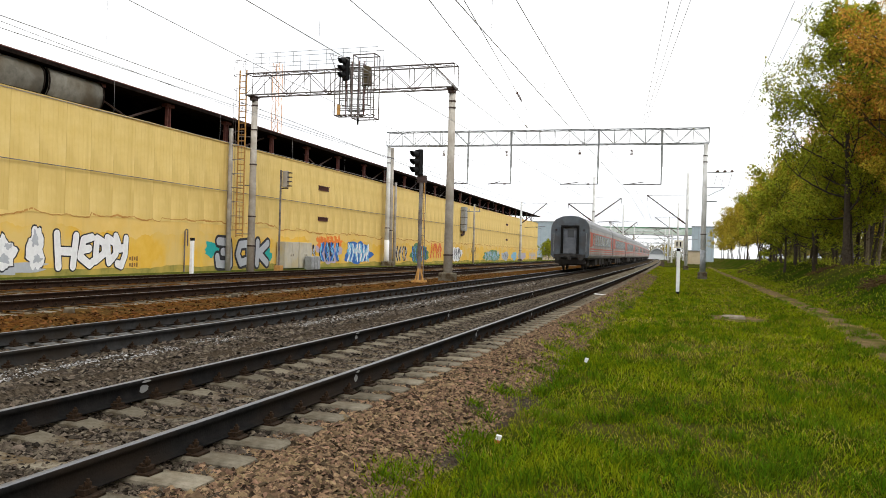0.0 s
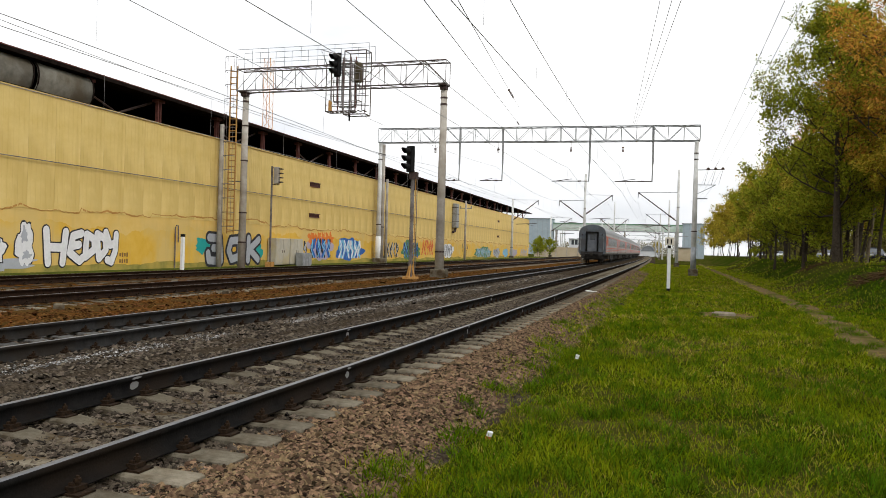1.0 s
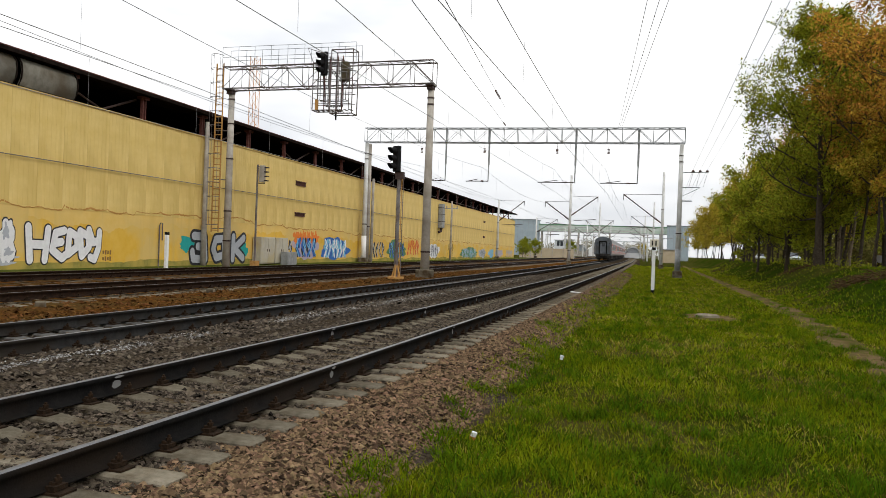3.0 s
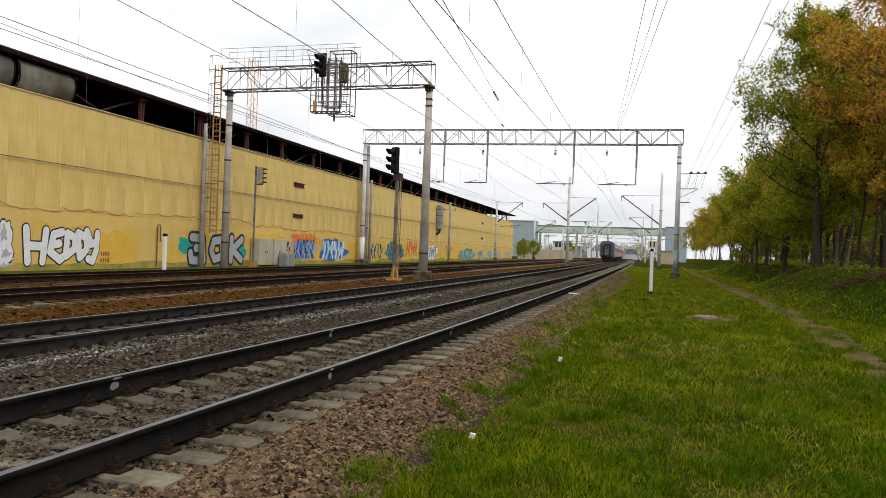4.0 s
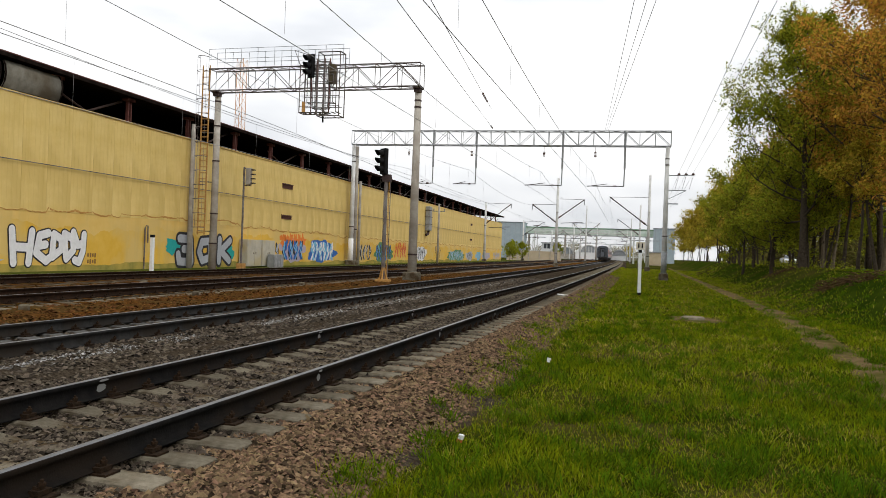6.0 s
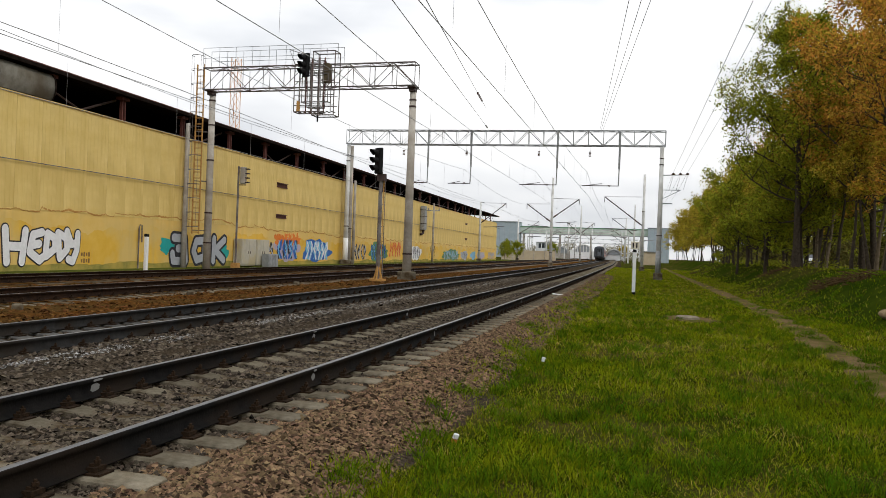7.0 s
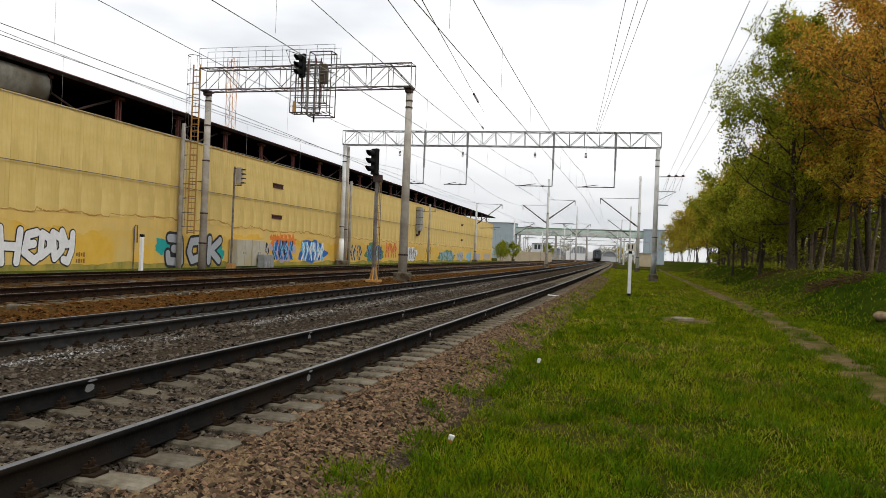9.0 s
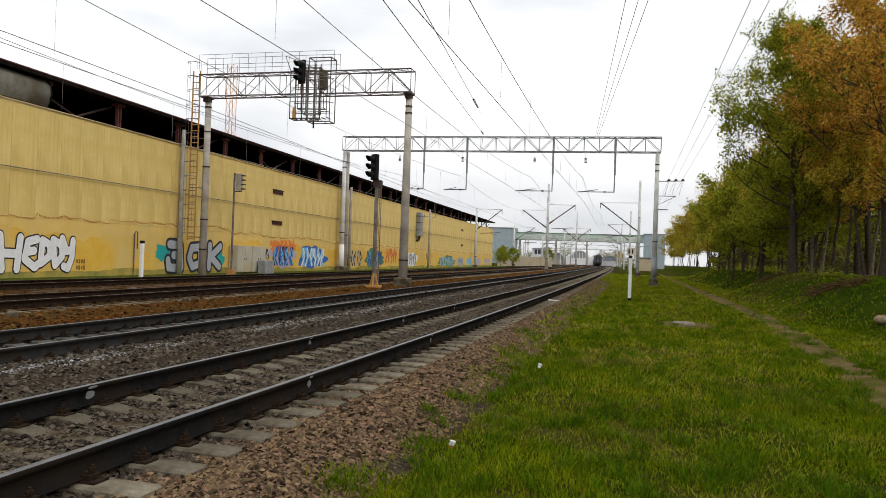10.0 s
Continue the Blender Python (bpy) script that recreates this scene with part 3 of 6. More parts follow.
def wild_piece(y, z0, z1, w, layers, label, seed):
    """An unreadable piece: backing cloud, then upright slanted strokes."""
    g = mural(y, label)
    for i, (mat, kind) in enumerate(layers):
        bm = bmesh.new()
        r = random.Random(seed + i * 7)
        if kind == "cloud":
            blotch(bm, 0, (z0 + z1) / 2, w / 2, (z1 - z0) / 2, seed + i, 0.006 + 0.004 * i, 0.22, 48)
        elif kind == "flames":
            for k in range(6):
                blotch(bm, -w * 0.4 + k * w * 0.16, z1 - 0.12, w * 0.10, (z1 - z0) * 0.24, seed + k, 0.006 + 0.004 * i, 0.5)
        else:
            n = max(3, round(w / 1.05))
            lines = []
            for k in range(n):
                c, h = -w * 0.42 + (k + 0.5) * w * 0.84 / n, (z1 - z0) * 0.72
                a0, lo = r.uniform(0, math.tau), z0 + (z1 - z0) * 0.14
                turns = [(c + w * 0.30 / n * math.cos(a0 + j * r.uniform(1.5, 2.4)), lo + h * v) for j, v in enumerate((0.0, 0.38, 0.62, 1.0, 0.55))]
                lines.append(turns)
            brush("filling" if kind == "fat" else "stroke", lines, 0.26 if kind == "fat" else 0.11, 0.008 + 0.008 * i, mat, g)
            bm.free()
            continue
        part({"cloud": "backing", "flames": "flare", "strokes": "stroke", "fat": "filling"}[kind], bm, mat, g)
    return g


def brush(name, strokes, width, depth, material, parent, label=""):
    """Round-ended strokes of one width along lines of (x, z), flat on the wall."""
    bm = bmesh.new()
    lift = 0.0
    for line in strokes:
        for i, (u, v) in enumerate(line):
            lift += 0.00015
            n = 12
            bm.faces.new([bm.verts.new((u + width / 2 * math.cos(-k * math.tau / n), -depth - lift, v + width / 2 * math.sin(-k * math.tau / n))) for k in range(n)])
            if i:
                p, q = Vector(line[i - 1]), Vector((u, v))
                side = (q - p).normalized().orthogonal() * width / 2
                bm.faces.new([bm.verts.new((c.x, -depth - lift - 0.00007, c.y)) for c in (p + side, q + side, q - side, p - side)])
    me = bpy.data.meshes.new(name)
    bm.to_mesh(me)
    bm.free()
    me.materials.append(material)
    return part(name, me, None, parent, label)


def bubble(g, strokes, width, edge, fill, line, label=""):
    brush("outline", strokes, width + 2 * edge, 0.012, line, g)
    brush("lettering", strokes, width, 0.026, fill, g, label)


HEDDY = [[(0.24, 1.58), (0.38, 0.20)], [(1.40, 1.52), (1.24, 0.20)], [(0.34, 0.86), (1.27, 0.84)],
         [(2.40, 1.48), (1.86, 1.36), (1.68, 0.62), (2.30, 0.26), (2.50, 0.40)], [(1.80, 0.92), (2.24, 0.98)],
         [(2.74, 1.44), (2.66, 0.50)], [(2.74, 1.44), (3.22, 1.24), (3.26, 0.78), (2.68, 0.44)],
         [(3.42, 1.48), (3.56, 0.42)], [(3.42, 1.48), (3.98, 1.26), (4.06, 0.76), (3.58, 0.36)],
         [(4.02, 1.56), (4.34, 0.98), (4.56, 1.04)], [(4.76, 1.48), (4.72, 0.72), (4.46, 0.20), (4.16, 0.30)]]
g = mural(28.75, "white block-letter graffiti with black outline on ochre plaster")
bubble(g, [[(u * 0.98 - 2.42, v + 0.02) for u, v in line] for line in HEDDY], 0.36, 0.06, P_WHITE, P_BLACK, "chalk-white letters")
# plain pale patches beside the lettering
g = mural(25.1, "plain grey-white painted patches beside the lettering")
bm = bmesh.new()
blotch(bm, 0.35, 0.95, 0.52, 0.95, 5, 0.006, 0.2)
blotch(bm, -1.25, 0.75, 0.62, 0.72, 8, 0.010, 0.25)
blotch(bm, -2.7, 0.95, 0.82, 0.97, 11, 0.010, 0.2)
part("outline", bm, P_BLACK, g)
bm = bmesh.new()
blotch(bm, 0.35, 0.95, 0.46, 0.88, 5, 0.012, 0.2)
blotch(bm, -1.25, 0.75, 0.55, 0.65, 8, 0.012, 0.25)
blotch(bm, -2.7, 0.95, 0.75, 0.9, 11, 0.012, 0.2)
part("patch", bm, P_WHITE, g)
bm = bmesh.new()
for k, (cx, cz, rx, rz) in enumerate(((0.30, 1.35, 0.16, 0.30), (0.45, 0.55, 0.22, 0.16), (-1.3, 0.55, 0.34, 0.16), (-1.05, 1.05, 0.18, 0.12), (-2.6, 1.0, 0.30, 0.42))):
    blotch(bm, cx, cz, rx, rz, 40 + k, 0.016, 0.4)
part("inner_shade", bm, P_GREY, g)
bm = bmesh.new()
blotch(bm, -1.8, 0.18, 2.4, 0.32, 21, 0.008, 0.35, 60)
part("wash", bm, P_GREY, g)
g = mural(41.8, "grey lettered graffiti with black outline over teal")
bm = bmesh.new()
blotch(bm, -3.35, 1.05, 0.75, 0.42, 3, 0.004, 0.25)
blotch(bm, 1.05, 1.1, 0.75, 0.70, 6, 0.005, 0.2, 60)
blotch(bm, 2.9, 0.75, 0.75, 0.55, 9, 0.006, 0.2, 60)
part("backing", bm, P_TEAL, g)
TAK = [[(-2.75, 1.52), (-1.62, 1.48), (-1.45, 0.20)], [(-2.30, 0.92), (-1.60, 0.90)], [(-2.85, 0.62), (-2.75, 0.22), (-1.50, 0.16)],
       [(0.55, 1.42), (-0.35, 1.36), (-0.62, 0.78), (-0.25, 0.26), (0.45, 0.40)], [(0.62, 1.50), (0.66, 0.18)],
       [(1.75, 1.55), (1.72, 0.20)], [(3.05, 1.50), (1.90, 0.86), (3.00, 0.24)]]
bubble(g, TAK, 0.46, 0.15, P_GREY, P_BLACK, "silver-grey letters")
wild_piece(54.6, 0.15, 1.85, 4.6, [(P_PINK, "cloud"), (P_ORANGE, "flames"), (P_BLACK, "fat"), (P_BLUE, "fat"), (P_SKY, "strokes")], "dark blue wild graffiti with orange flares", 31)
wild_piece(60.5, 0.05, 1.85, 5.8, [(P_BLUE, "cloud"), (P_SKY, "fat"), (P_WHITE, "fat"), (P_SKY, "strokes")], "light blue and white wild graffiti", 47)
wild_piece(51.3, 0.1, 1.6, 1.9, [(P_BLACK, "fat"), (P_GREY, "strokes")], "grey scrawled tag beside the switch cabinet", 52)
wild_piece(71.2, 0.05, 1.8, 5.4, [(P_BLACK, "fat"), (P_GREY, "strokes")], "grey looping tag with dark outline", 63)
wild_piece(77.5, 0.0, 1.9, 6.2, [(P_GREEN, "cloud"), (P_BLUE, "fat"), (P_SKY, "strokes"), (P_BLACK, "strokes")], "blue and green wild graffiti", 71)
wild_piece(83.7, 0.25, 2.3, 5.6, [(P_RED, "fat"), (P_ORANGE, "strokes")], "red and orange wild graffiti", 83)
wild_piece(92.6, 0.1, 1.8, 5.4, [(P_WHITE, "cloud"), (P_GREY, "fat"), (P_BLACK, "strokes")], "grey and white faded tag", 91)
wild_piece(101.5, 0.1, 2.2, 4.0, [(P_BLACK, "strokes")], "black scrawled tag", 96)
wild_piece(113.3, -0.05, 1.5, 11.5, [(P_GREEN, "cloud"), (P_GREY, "fat"), (P_SKY, "strokes")], "dull green and grey faded graffiti", 101)
wild_piece(123.3, 0.0, 1.4, 5.6, [(P_GREY, "cloud"), (P_BLACK, "strokes")], "dark grey faded tag", 111)
wild_piece(131.0, 0.0, 1.4, 4.6, [(P_SKY, "cloud"), (P_GREY, "strokes")], "pale blue faded graffiti", 116)
wild_piece(138.5, 0.0, 1.4, 8.0, [(P_PINK, "cloud"), (P_GREY, "strokes")], "pale violet faded graffiti", 121)
wild_piece(150.0, 0.0, 1.5, 9.0, [(P_GREY, "fat"), (P_PINK, "strokes")], "grey faded tag at the wall's end", 131)
g = mural(31.6, "small dark scribbled tag beside large letters")
bm = bmesh.new()
for r_, z in enumerate((0.55, 0.25)):
    for k in range(4):
        box(bm, -0.25 + k * 0.17, -0.006, z, 0.10, 0.008, 0.16 + 0.05 * (k % 2))
part("scrawl", bm, paint("brown_spray", (0.22, 0.12, 0.04)), g)

# ---- trackside masts, signal bridge and portal ----


def mast(name, x, y, z0, z1, r0, r1, label, material, foot=True, group="", bands=()):
    """Tapered concrete mast with a footing and steel bands."""
    t = thing(name, pose(x, y, z0), label, "mast", group)
    bm = bmesh.new()
    tube(bm, [(0, 0, -0.3), (0, 0, (z1 - z0) * 0.5), (0, 0, z1 - z0)], [r0, (r0 + r1) / 2, r1], 14)
    part("shaft", bm, material, t, smooth=True)
    if foot:
        bm = bmesh.new()
        box(bm, 0, 0, 0.05, r0 * 3.2, r0 * 3.2, 0.75)
        chamfer(bm, 0.05)
        part("footing", bm, M_SLEEPER, t)
    for z in bands:
        bm = bmesh.new()
        tube(bm, [(0, 0, z - z0 - 0.04), (0, 0, z - z0 + 0.04)], r0 + (r1 - r0) * (z - z0) / (z1 - z0) + 0.022, 12)
        part("band", bm, M_IRON, t)
    return t


def lattice(bm, L, w, h, bays, rod, chord, flip=False):
    """Truss along x from 0 to L, w wide in y, h high, chords as angle bars."""
    for y in (-w / 2, w / 2):
        for z in (0, h):
            bar(bm, (0, y, z), (L, y, z), chord)
    for k in range(bays + 1):
        x = L * k / bays
        for y in (-w / 2, w / 2):
            bar(bm, (x, y, 0), (x, y, h), rod)
        for z in (0, h):
            bar(bm, (x, -w / 2, z), (x, w / 2, z), rod)
        if k < bays:
            x2 = L * (k + 1) / bays
            up = (k % 2 == 0) != flip
            for y in (-w / 2, w / 2):
                bar(bm, (x, y, 0 if up else h), (x2, y, h if up else 0), rod)
            for z in (0, h):
                bar(bm, (x, -w / 2, z), (x2, w / 2, z), rod * 0.8)


def signal_head(parent, m, lamps=3):
    """Dark signal head: backboard box, hooded lamps."""
    head = part("signal_head", mesh_of("signal_head", head_bm(lamps), M_BLACK), None, parent, "black three-lamp signal head with hoods")
    head.matrix_basis = m
    for k in range(lamps):
        z = 0.38 * (k - (lamps - 1) / 2)
        bm = bmesh.new()
        n = 14
        ra, rb = [], []
        for i in range(n + 1):
            a = math.radians(-40 + 260 * i / n)
            ra.append(((0.15 * math.cos(a), -0.13, z + 0.15 * math.sin(a)), (0.16 * math.cos(a), -0.56 + 0.16 * (1 - math.sin(a)), z + 0.16 * math.sin(a) - 0.02)))
        va = [[bm.verts.new(p) for p in q] for q in ra]
        vb = [[bm.verts.new((p[0] * 0.93, p[1], z + (p[2] - z) * 0.93)) for p in q] for q in ra]
        for i in range(n):
            bm.faces.new((va[i][0], va[i + 1][0], va[i + 1][1], va[i][1]))
            bm.faces.new((vb[i][0], vb[i][1], vb[i + 1][1], vb[i + 1][0]))
            bm.faces.new((va[i][1], va[i + 1][1], vb[i + 1][1], vb[i][1]))
        part("hood", bm, M_BLACK, head)
        bm = bmesh.new()
        tube(bm, [(0, -0.10, z), (0, -0.135, z)], 0.13, 14)
        part("lens", bm, M_GLASS_RED, head)
    return head


def head_bm(lamps):
    bm = bmesh.new()
    box(bm, 0, 0, 0, 0.42, 0.22, 0.38 * lamps + 0.12)
    chamfer(bm, 0.03)
    return bm


SX, SXL, SY = -12.70, -24.70, 40.0
mast("signal_bridge_mast", SX, SY, -0.25, 9.9, 0.25, 0.17, "tapered concrete mast with a square footing", M_CONCRETE, True, "masts of the signal bridge", (8.9, 9.25, 1.1))
mast("signal_bridge_mast", SXL, SY + 0.1, -0.22, 9.9, 0.22, 0.17, "concrete mast at the wall with steel collars", M_CONCRETE, False, "masts of the signal bridge", (9.4, 8.0, 6.0, 3.0, 1.3))
bridge = thing("signal_bridge", pose(SXL - 0.35, SY, 9.95, 0, 0, -0.3), "rust-stained lattice signal bridge with a railed walkway", "signal bridge")
LB = SX - SXL + 0.55
bm = bmesh.new()
lattice(bm, LB, 0.75, 1.22, 10, 0.045, 0.085)
part("truss", bm, M_STEEL_RUST, bridge)
bm = bmesh.new()
for k in range(9):
    x = 8.2 * k / 8
    for y in (-0.42, 0.42):
        bar(bm, (x, y, 1.22), (x, y, 2.32), 0.03)
for y in (-0.42, 0.42):
    for z in (1.75, 2.32):
        bar(bm, (0, y, z), (8.2, y, z), 0.028)
part("railing", bm, M_STEEL, bridge, "thin grey walkway railing")
bm = bmesh.new()
for k in range(40):
    bar(bm, (LB * k / 40, -0.3, 1.25), (LB * k / 40, 0.3, 1.25), 0.02)
tagged(part("walkway_grating", bm, M_IRON, bridge), kind="stuff")
for x in (0.35, LB - 0.20):
    bm = bmesh.new()
    box(bm, x, 0, -0.05, 0.42, 0.70, 0.08)
    box(bm, x, 0, -0.18, 0.34, 0.40, 0.20)
    part("bearing", bm, M_IRON, bridge)
bm = bmesh.new()


def frame_box(bm, x0, x1, y0, y1, z0, z1, w=0.065):
    for x in (x0, x1):
        for y in (y0, y1):
            bar(bm, (x, y, z0), (x, y, z1), w)
        for z in (z0, z1):
            bar(bm, (x, y0, z), (x, y1, z), w)
    for y in (y0, y1):
        for z in (z0, z1):
            bar(bm, (x0, y, z), (x1, y, z), w)


bm.free()
for x0, x1, y0, y1, z0, z1, w in ((6.0, 7.45, -1.05, -0.45, -1.45, 1.1, 0.065), (7.1, 8.35, -1.15, -0.45, -1.65, 1.75, 0.065),
                                  (6.4, 7.9, -0.95, -0.55, -0.9, 0.6, 0.05), (6.7, 7.6, -0.9, -0.6, -1.2, 1.3, 0.05)):
    bm = bmesh.new()
    frame_box(bm, x0, x1, y0, y1, z0, z1, w)
    part("service_cage", bm, M_STEEL_RUST, bridge, "rusty hanging service cage")
for z in (-1.1, -0.55, 0.2, 0.75):
    for y in (-1.0, -0.55):
        bm = bmesh.new()
        bar(bm, (6.0, y, z), (8.3, y, z), 0.045)
        part("cage_rail", bm, M_STEEL_RUST, bridge)
for x in (6.3, 6.95, 7.5, 8.1):
    bm = bmesh.new()
    bar(bm, (x, -1.0, -1.45), (x, -1.0, 1.1), 0.05)
    part("cage_upright", bm, M_STEEL_RUST, bridge)
bm = bmesh.new()
tube(bm, [(6.0, -1.05, 1.1), (5.75, -1.25, 1.85), (6.6, -1.1, 1.6)], 0.025, 4)
part("cage_stay", bm, M_STEEL_RUST, bridge)
for k in range(8):
    bm = bmesh.new()
    box(bm, 6.2 + k * 0.28, -0.78, -1.43, 0.10, 0.5, 0.03)
    part("tread", bm, M_STEEL_RUST, bridge)
bm = bmesh.new()
box(bm, 6.25, -1.02, -1.15, 0.16, 0.12, 0.55)
part("cable_box", bm, M_LADDER, bridge, "small yellow cable box")
bm = bmesh.new()
for x in (6.55, 6.85, 7.3, 7.6):
    bar(bm, (x, -0.75, -1.45), (x, -0.75, 1.5), 0.07)
part("signal_post", bm, M_RED_IRON, bridge)
bm = bmesh.new()
box(bm, 7.72, -0.75, 0.65, 0.4, 0.3, 1.05)
chamfer(bm, 0.03)
part("relay_case", bm, shade("olive_rusty_case", (0.045, 0.038, 0.02), (0.10, 0.075, 0.04), 5.0, 0.8, 0.2), bridge, "rusty olive back of a second signal")
bm = bmesh.new()
tube(bm, [(7.3, -0.8, -1.55), (7.3, -0.8, -1.95)], 0.05, 8)
part("bell", bm, M_BLACK, bridge)
signal_head(bridge, pose(6.62, -1.0, 1.05, 0, 0, -28))
bm = bmesh.new()
bar(bm, (6.62, -0.9, 1.0), (6.62, -0.5, 1.0), 0.07)
part("bracket", bm, M_IRON, bridge)
# ladder at the wall-side mast
lad = thing("access_ladder", pose(SXL - 0.52, SY - 0.35, -0.22), "tall caged steel ladder in yellow-brown paint", "ladder")
for s in (-0.22, 0.22):
    bm = bmesh.new()
    box(bm, s, 0, 6.8, 0.06, 0.06, 9.6)
    part("stile", bm, M_LADDER, lad)
for k in range(5, 33):
    bm = bmesh.new() if k == 5 else None
    if k == 5:
        tube(bm, [(-0.26, 0, 0), (0.26, 0, 0)], 0.028, 6)
        RUNG = mesh_of("rung", bm, M_LADDER)
    ob = part("rung", RUNG, None, lad)
    ob.location = (0, 0, 0.4 + k * 0.34)
bm = bmesh.new()
for z in np.arange(2.4, 12.1, 0.8):
    pts = [(0.33 * math.cos(a), -0.30 + 0.36 * -math.sin(a), z) for a in np.linspace(-0.35, math.pi + 0.35, 12)]
    tube(bm, pts, 0.018, 4)
for a in (0.5, 1.57, 2.6):
    bar(bm, (0.33 * math.cos(a), -0.30 - 0.36 * math.sin(a), 2.4), (0.33 * math.cos(a), -0.30 - 0.36 * math.sin(a), 12.0), 0.02)
for z in (2.2, 5.0, 7.8):
    bar(bm, (-0.22, 0, z), (0.5, 0.4, z), 0.05)
    bar(bm, (0.22, 0, z), (0.5, 0.4, z), 0.05)
part("safety_cage", bm, M_STEEL_RUST, lad, "thin rusty hoops round the ladder")
mast("pole", SXL - 1.25, SY - 0.3, -0.22, 8.05, 0.16, 0.12, "plain grey concrete pole beside the ladder", M_CONCRETE, False)

pipe = thing("vent_pipe", wall_pose(35.65, 0.0, 0.08), "thin rusty pipe bent over at the wall", "pipe")
bm = bmesh.new()
tube(bm, [(0, 0, -0.25), (0, 0, 2.0), (0.03, -0.04, 2.1), (0.12, -0.08, 2.1), (0.15, -0.08, 1.2)], 0.035, 8)
part("tube", bm, M_STEEL_RUST, pipe)

# portal over the four tracks
PY, PXR, PXL = 66.6, 0.20, -26.65
for x, y, z, lab in ((PXR, 67.0, -0.25, "pale concrete portal mast on a grassy verge"), (PXL, 65.7, -0.2, "white-based twin concrete portal mast beside the wall")):
    t = mast("portal_mast", x, y, z, 10.45, 0.23, 0.165, lab, M_CONCRETE_LT, True, "masts of the catenary portal", (9.5, 9.0, 3.2))
    if x < 0:
        bm = bmesh.new()
        tube(bm, [(0, 0, 0.1), (0, 0, 1.3), (0, 0, 2.35)], [0.245, 0.24, 0.232], 14)
        part("painted_base", bm, M_WHITE, t, "flaking whitewashed base", True)
    else:
        bm = bmesh.new()
        tube(bm, [(0, 0, 0.3), (0, 0, 2.2)], [0.236, 0.228], 14)
        part("painted_base", bm, M_STEEL, t, "blue-grey painted base", True)
t2 = mast("portal_mast", PXL - 0.02, 66.5, -0.2, 10.45, 0.23, 0.165, "second shaft of the portal mast at the wall", M_CONCRETE, True, "masts of the catenary portal", (9.5, 3.0))
portal = thing("catenary_portal", pose(PXL - 0.15, 65.75, 10.5, 0, 0, math.degrees(math.atan2(1.2, PXR - PXL))), "grey lattice portal beam spanning four tracks", "catenary portal")
LP = math.hypot(PXR - PXL, 1.2) + 0.40
bm = bmesh.new()
lattice(bm, LP, 0.7, 1.22, 22, 0.05, 0.09)
part("truss", bm, M_STEEL, portal)
for hx, arm in ((-19.40, -1.6), (-15.6, -1.95), (-8.25, -3.1), (-3.15, -3.0)):
    lx = hx - (PXL - 0.15)
    bm = bmesh.new()
    tube(bm, [(lx, 0, 1.2), (lx, 0, -1.9)], 0.085, 8)
    tube(bm, [(lx, 0, -1.9), (lx - 0.02, 0, -3.3)], 0.05, 8)
    part("hanger", bm, M_STEEL, portal, "grey drop post")
    bm = bmesh.new()
    tube(bm, [(lx, 0, -3.3), (lx + arm, 0, -3.32)], 0.04, 6)
    tube(bm, [(lx + arm, 0, -3.35), (lx + arm * 0.45, 0, -3.12)], 0.03, 6)
    part("registration_arm", bm, M_IRON, portal)
    bm = bmesh.new()
    for k in range(4):
        tube(bm, [(lx + arm * 0.22 - 0.06 * k, 0, -3.3), (lx + arm * 0.22 - 0.06 * k - 0.03, 0, -3.3)], 0.085, 10)
    part("insulator", bm, M_INSUL, portal)
for c in TRACKS:
    lx = c + bx(66.5) - (PXL - 0.15)
    bm = bmesh.new()
    bar(bm, (lx + 0.2, 0, 0), (lx + 0.2, 0, -0.5), 0.03)
    for k in range(4):
        tube(bm, [(lx + 0.2, 0, -0.5 - 0.11 * k), (lx + 0.2, 0, -0.56 - 0.11 * k)], 0.11, 10)
    part("insulator_string", bm, M_INSUL, portal)
# side arms with insulators on the right mast
arm = thing("line_bracket", pose(PXR, 67.0, 0), "steel bracket carrying three line insulators", "bracket")
bm = bmesh.new()
bar(bm, (0.1, 0, 8.15), (2.1, 0, 8.2), 0.08)
part("top_arm", bm, M_STEEL, arm)
bm = bmesh.new()
bar(bm, (0.1, 0, 6.95), (1.55, 0, 6.95), 0.07)
bar(bm, (0.1, 0, 6.2), (1.5, 0, 6.92), 0.05)
part("crossarm", bm, M_STEEL, arm)
bm = bmesh.new()
bar(bm, (0.1, 0, 5.85), (0.95, 0, 5.85), 0.10)
part("lower_arm", bm, M_STEEL, arm)
for k in range(3):
    bm = bmesh.new()
    x = 0.95 + 0.55 * k
    for j in range(3):
        tube(bm, [(x, 0, 8.18 + 0.06 * j), (x, 0, 8.22 + 0.06 * j)], 0.16 - 0.03 * j, 10)
    tube(bm, [(x, 0, 8.1), (x - 0.16, 0, 7.5), (x - 0.28, 0, 6.98)], 0.015, 5)
    part("insulator", bm, M_INSUL, arm)

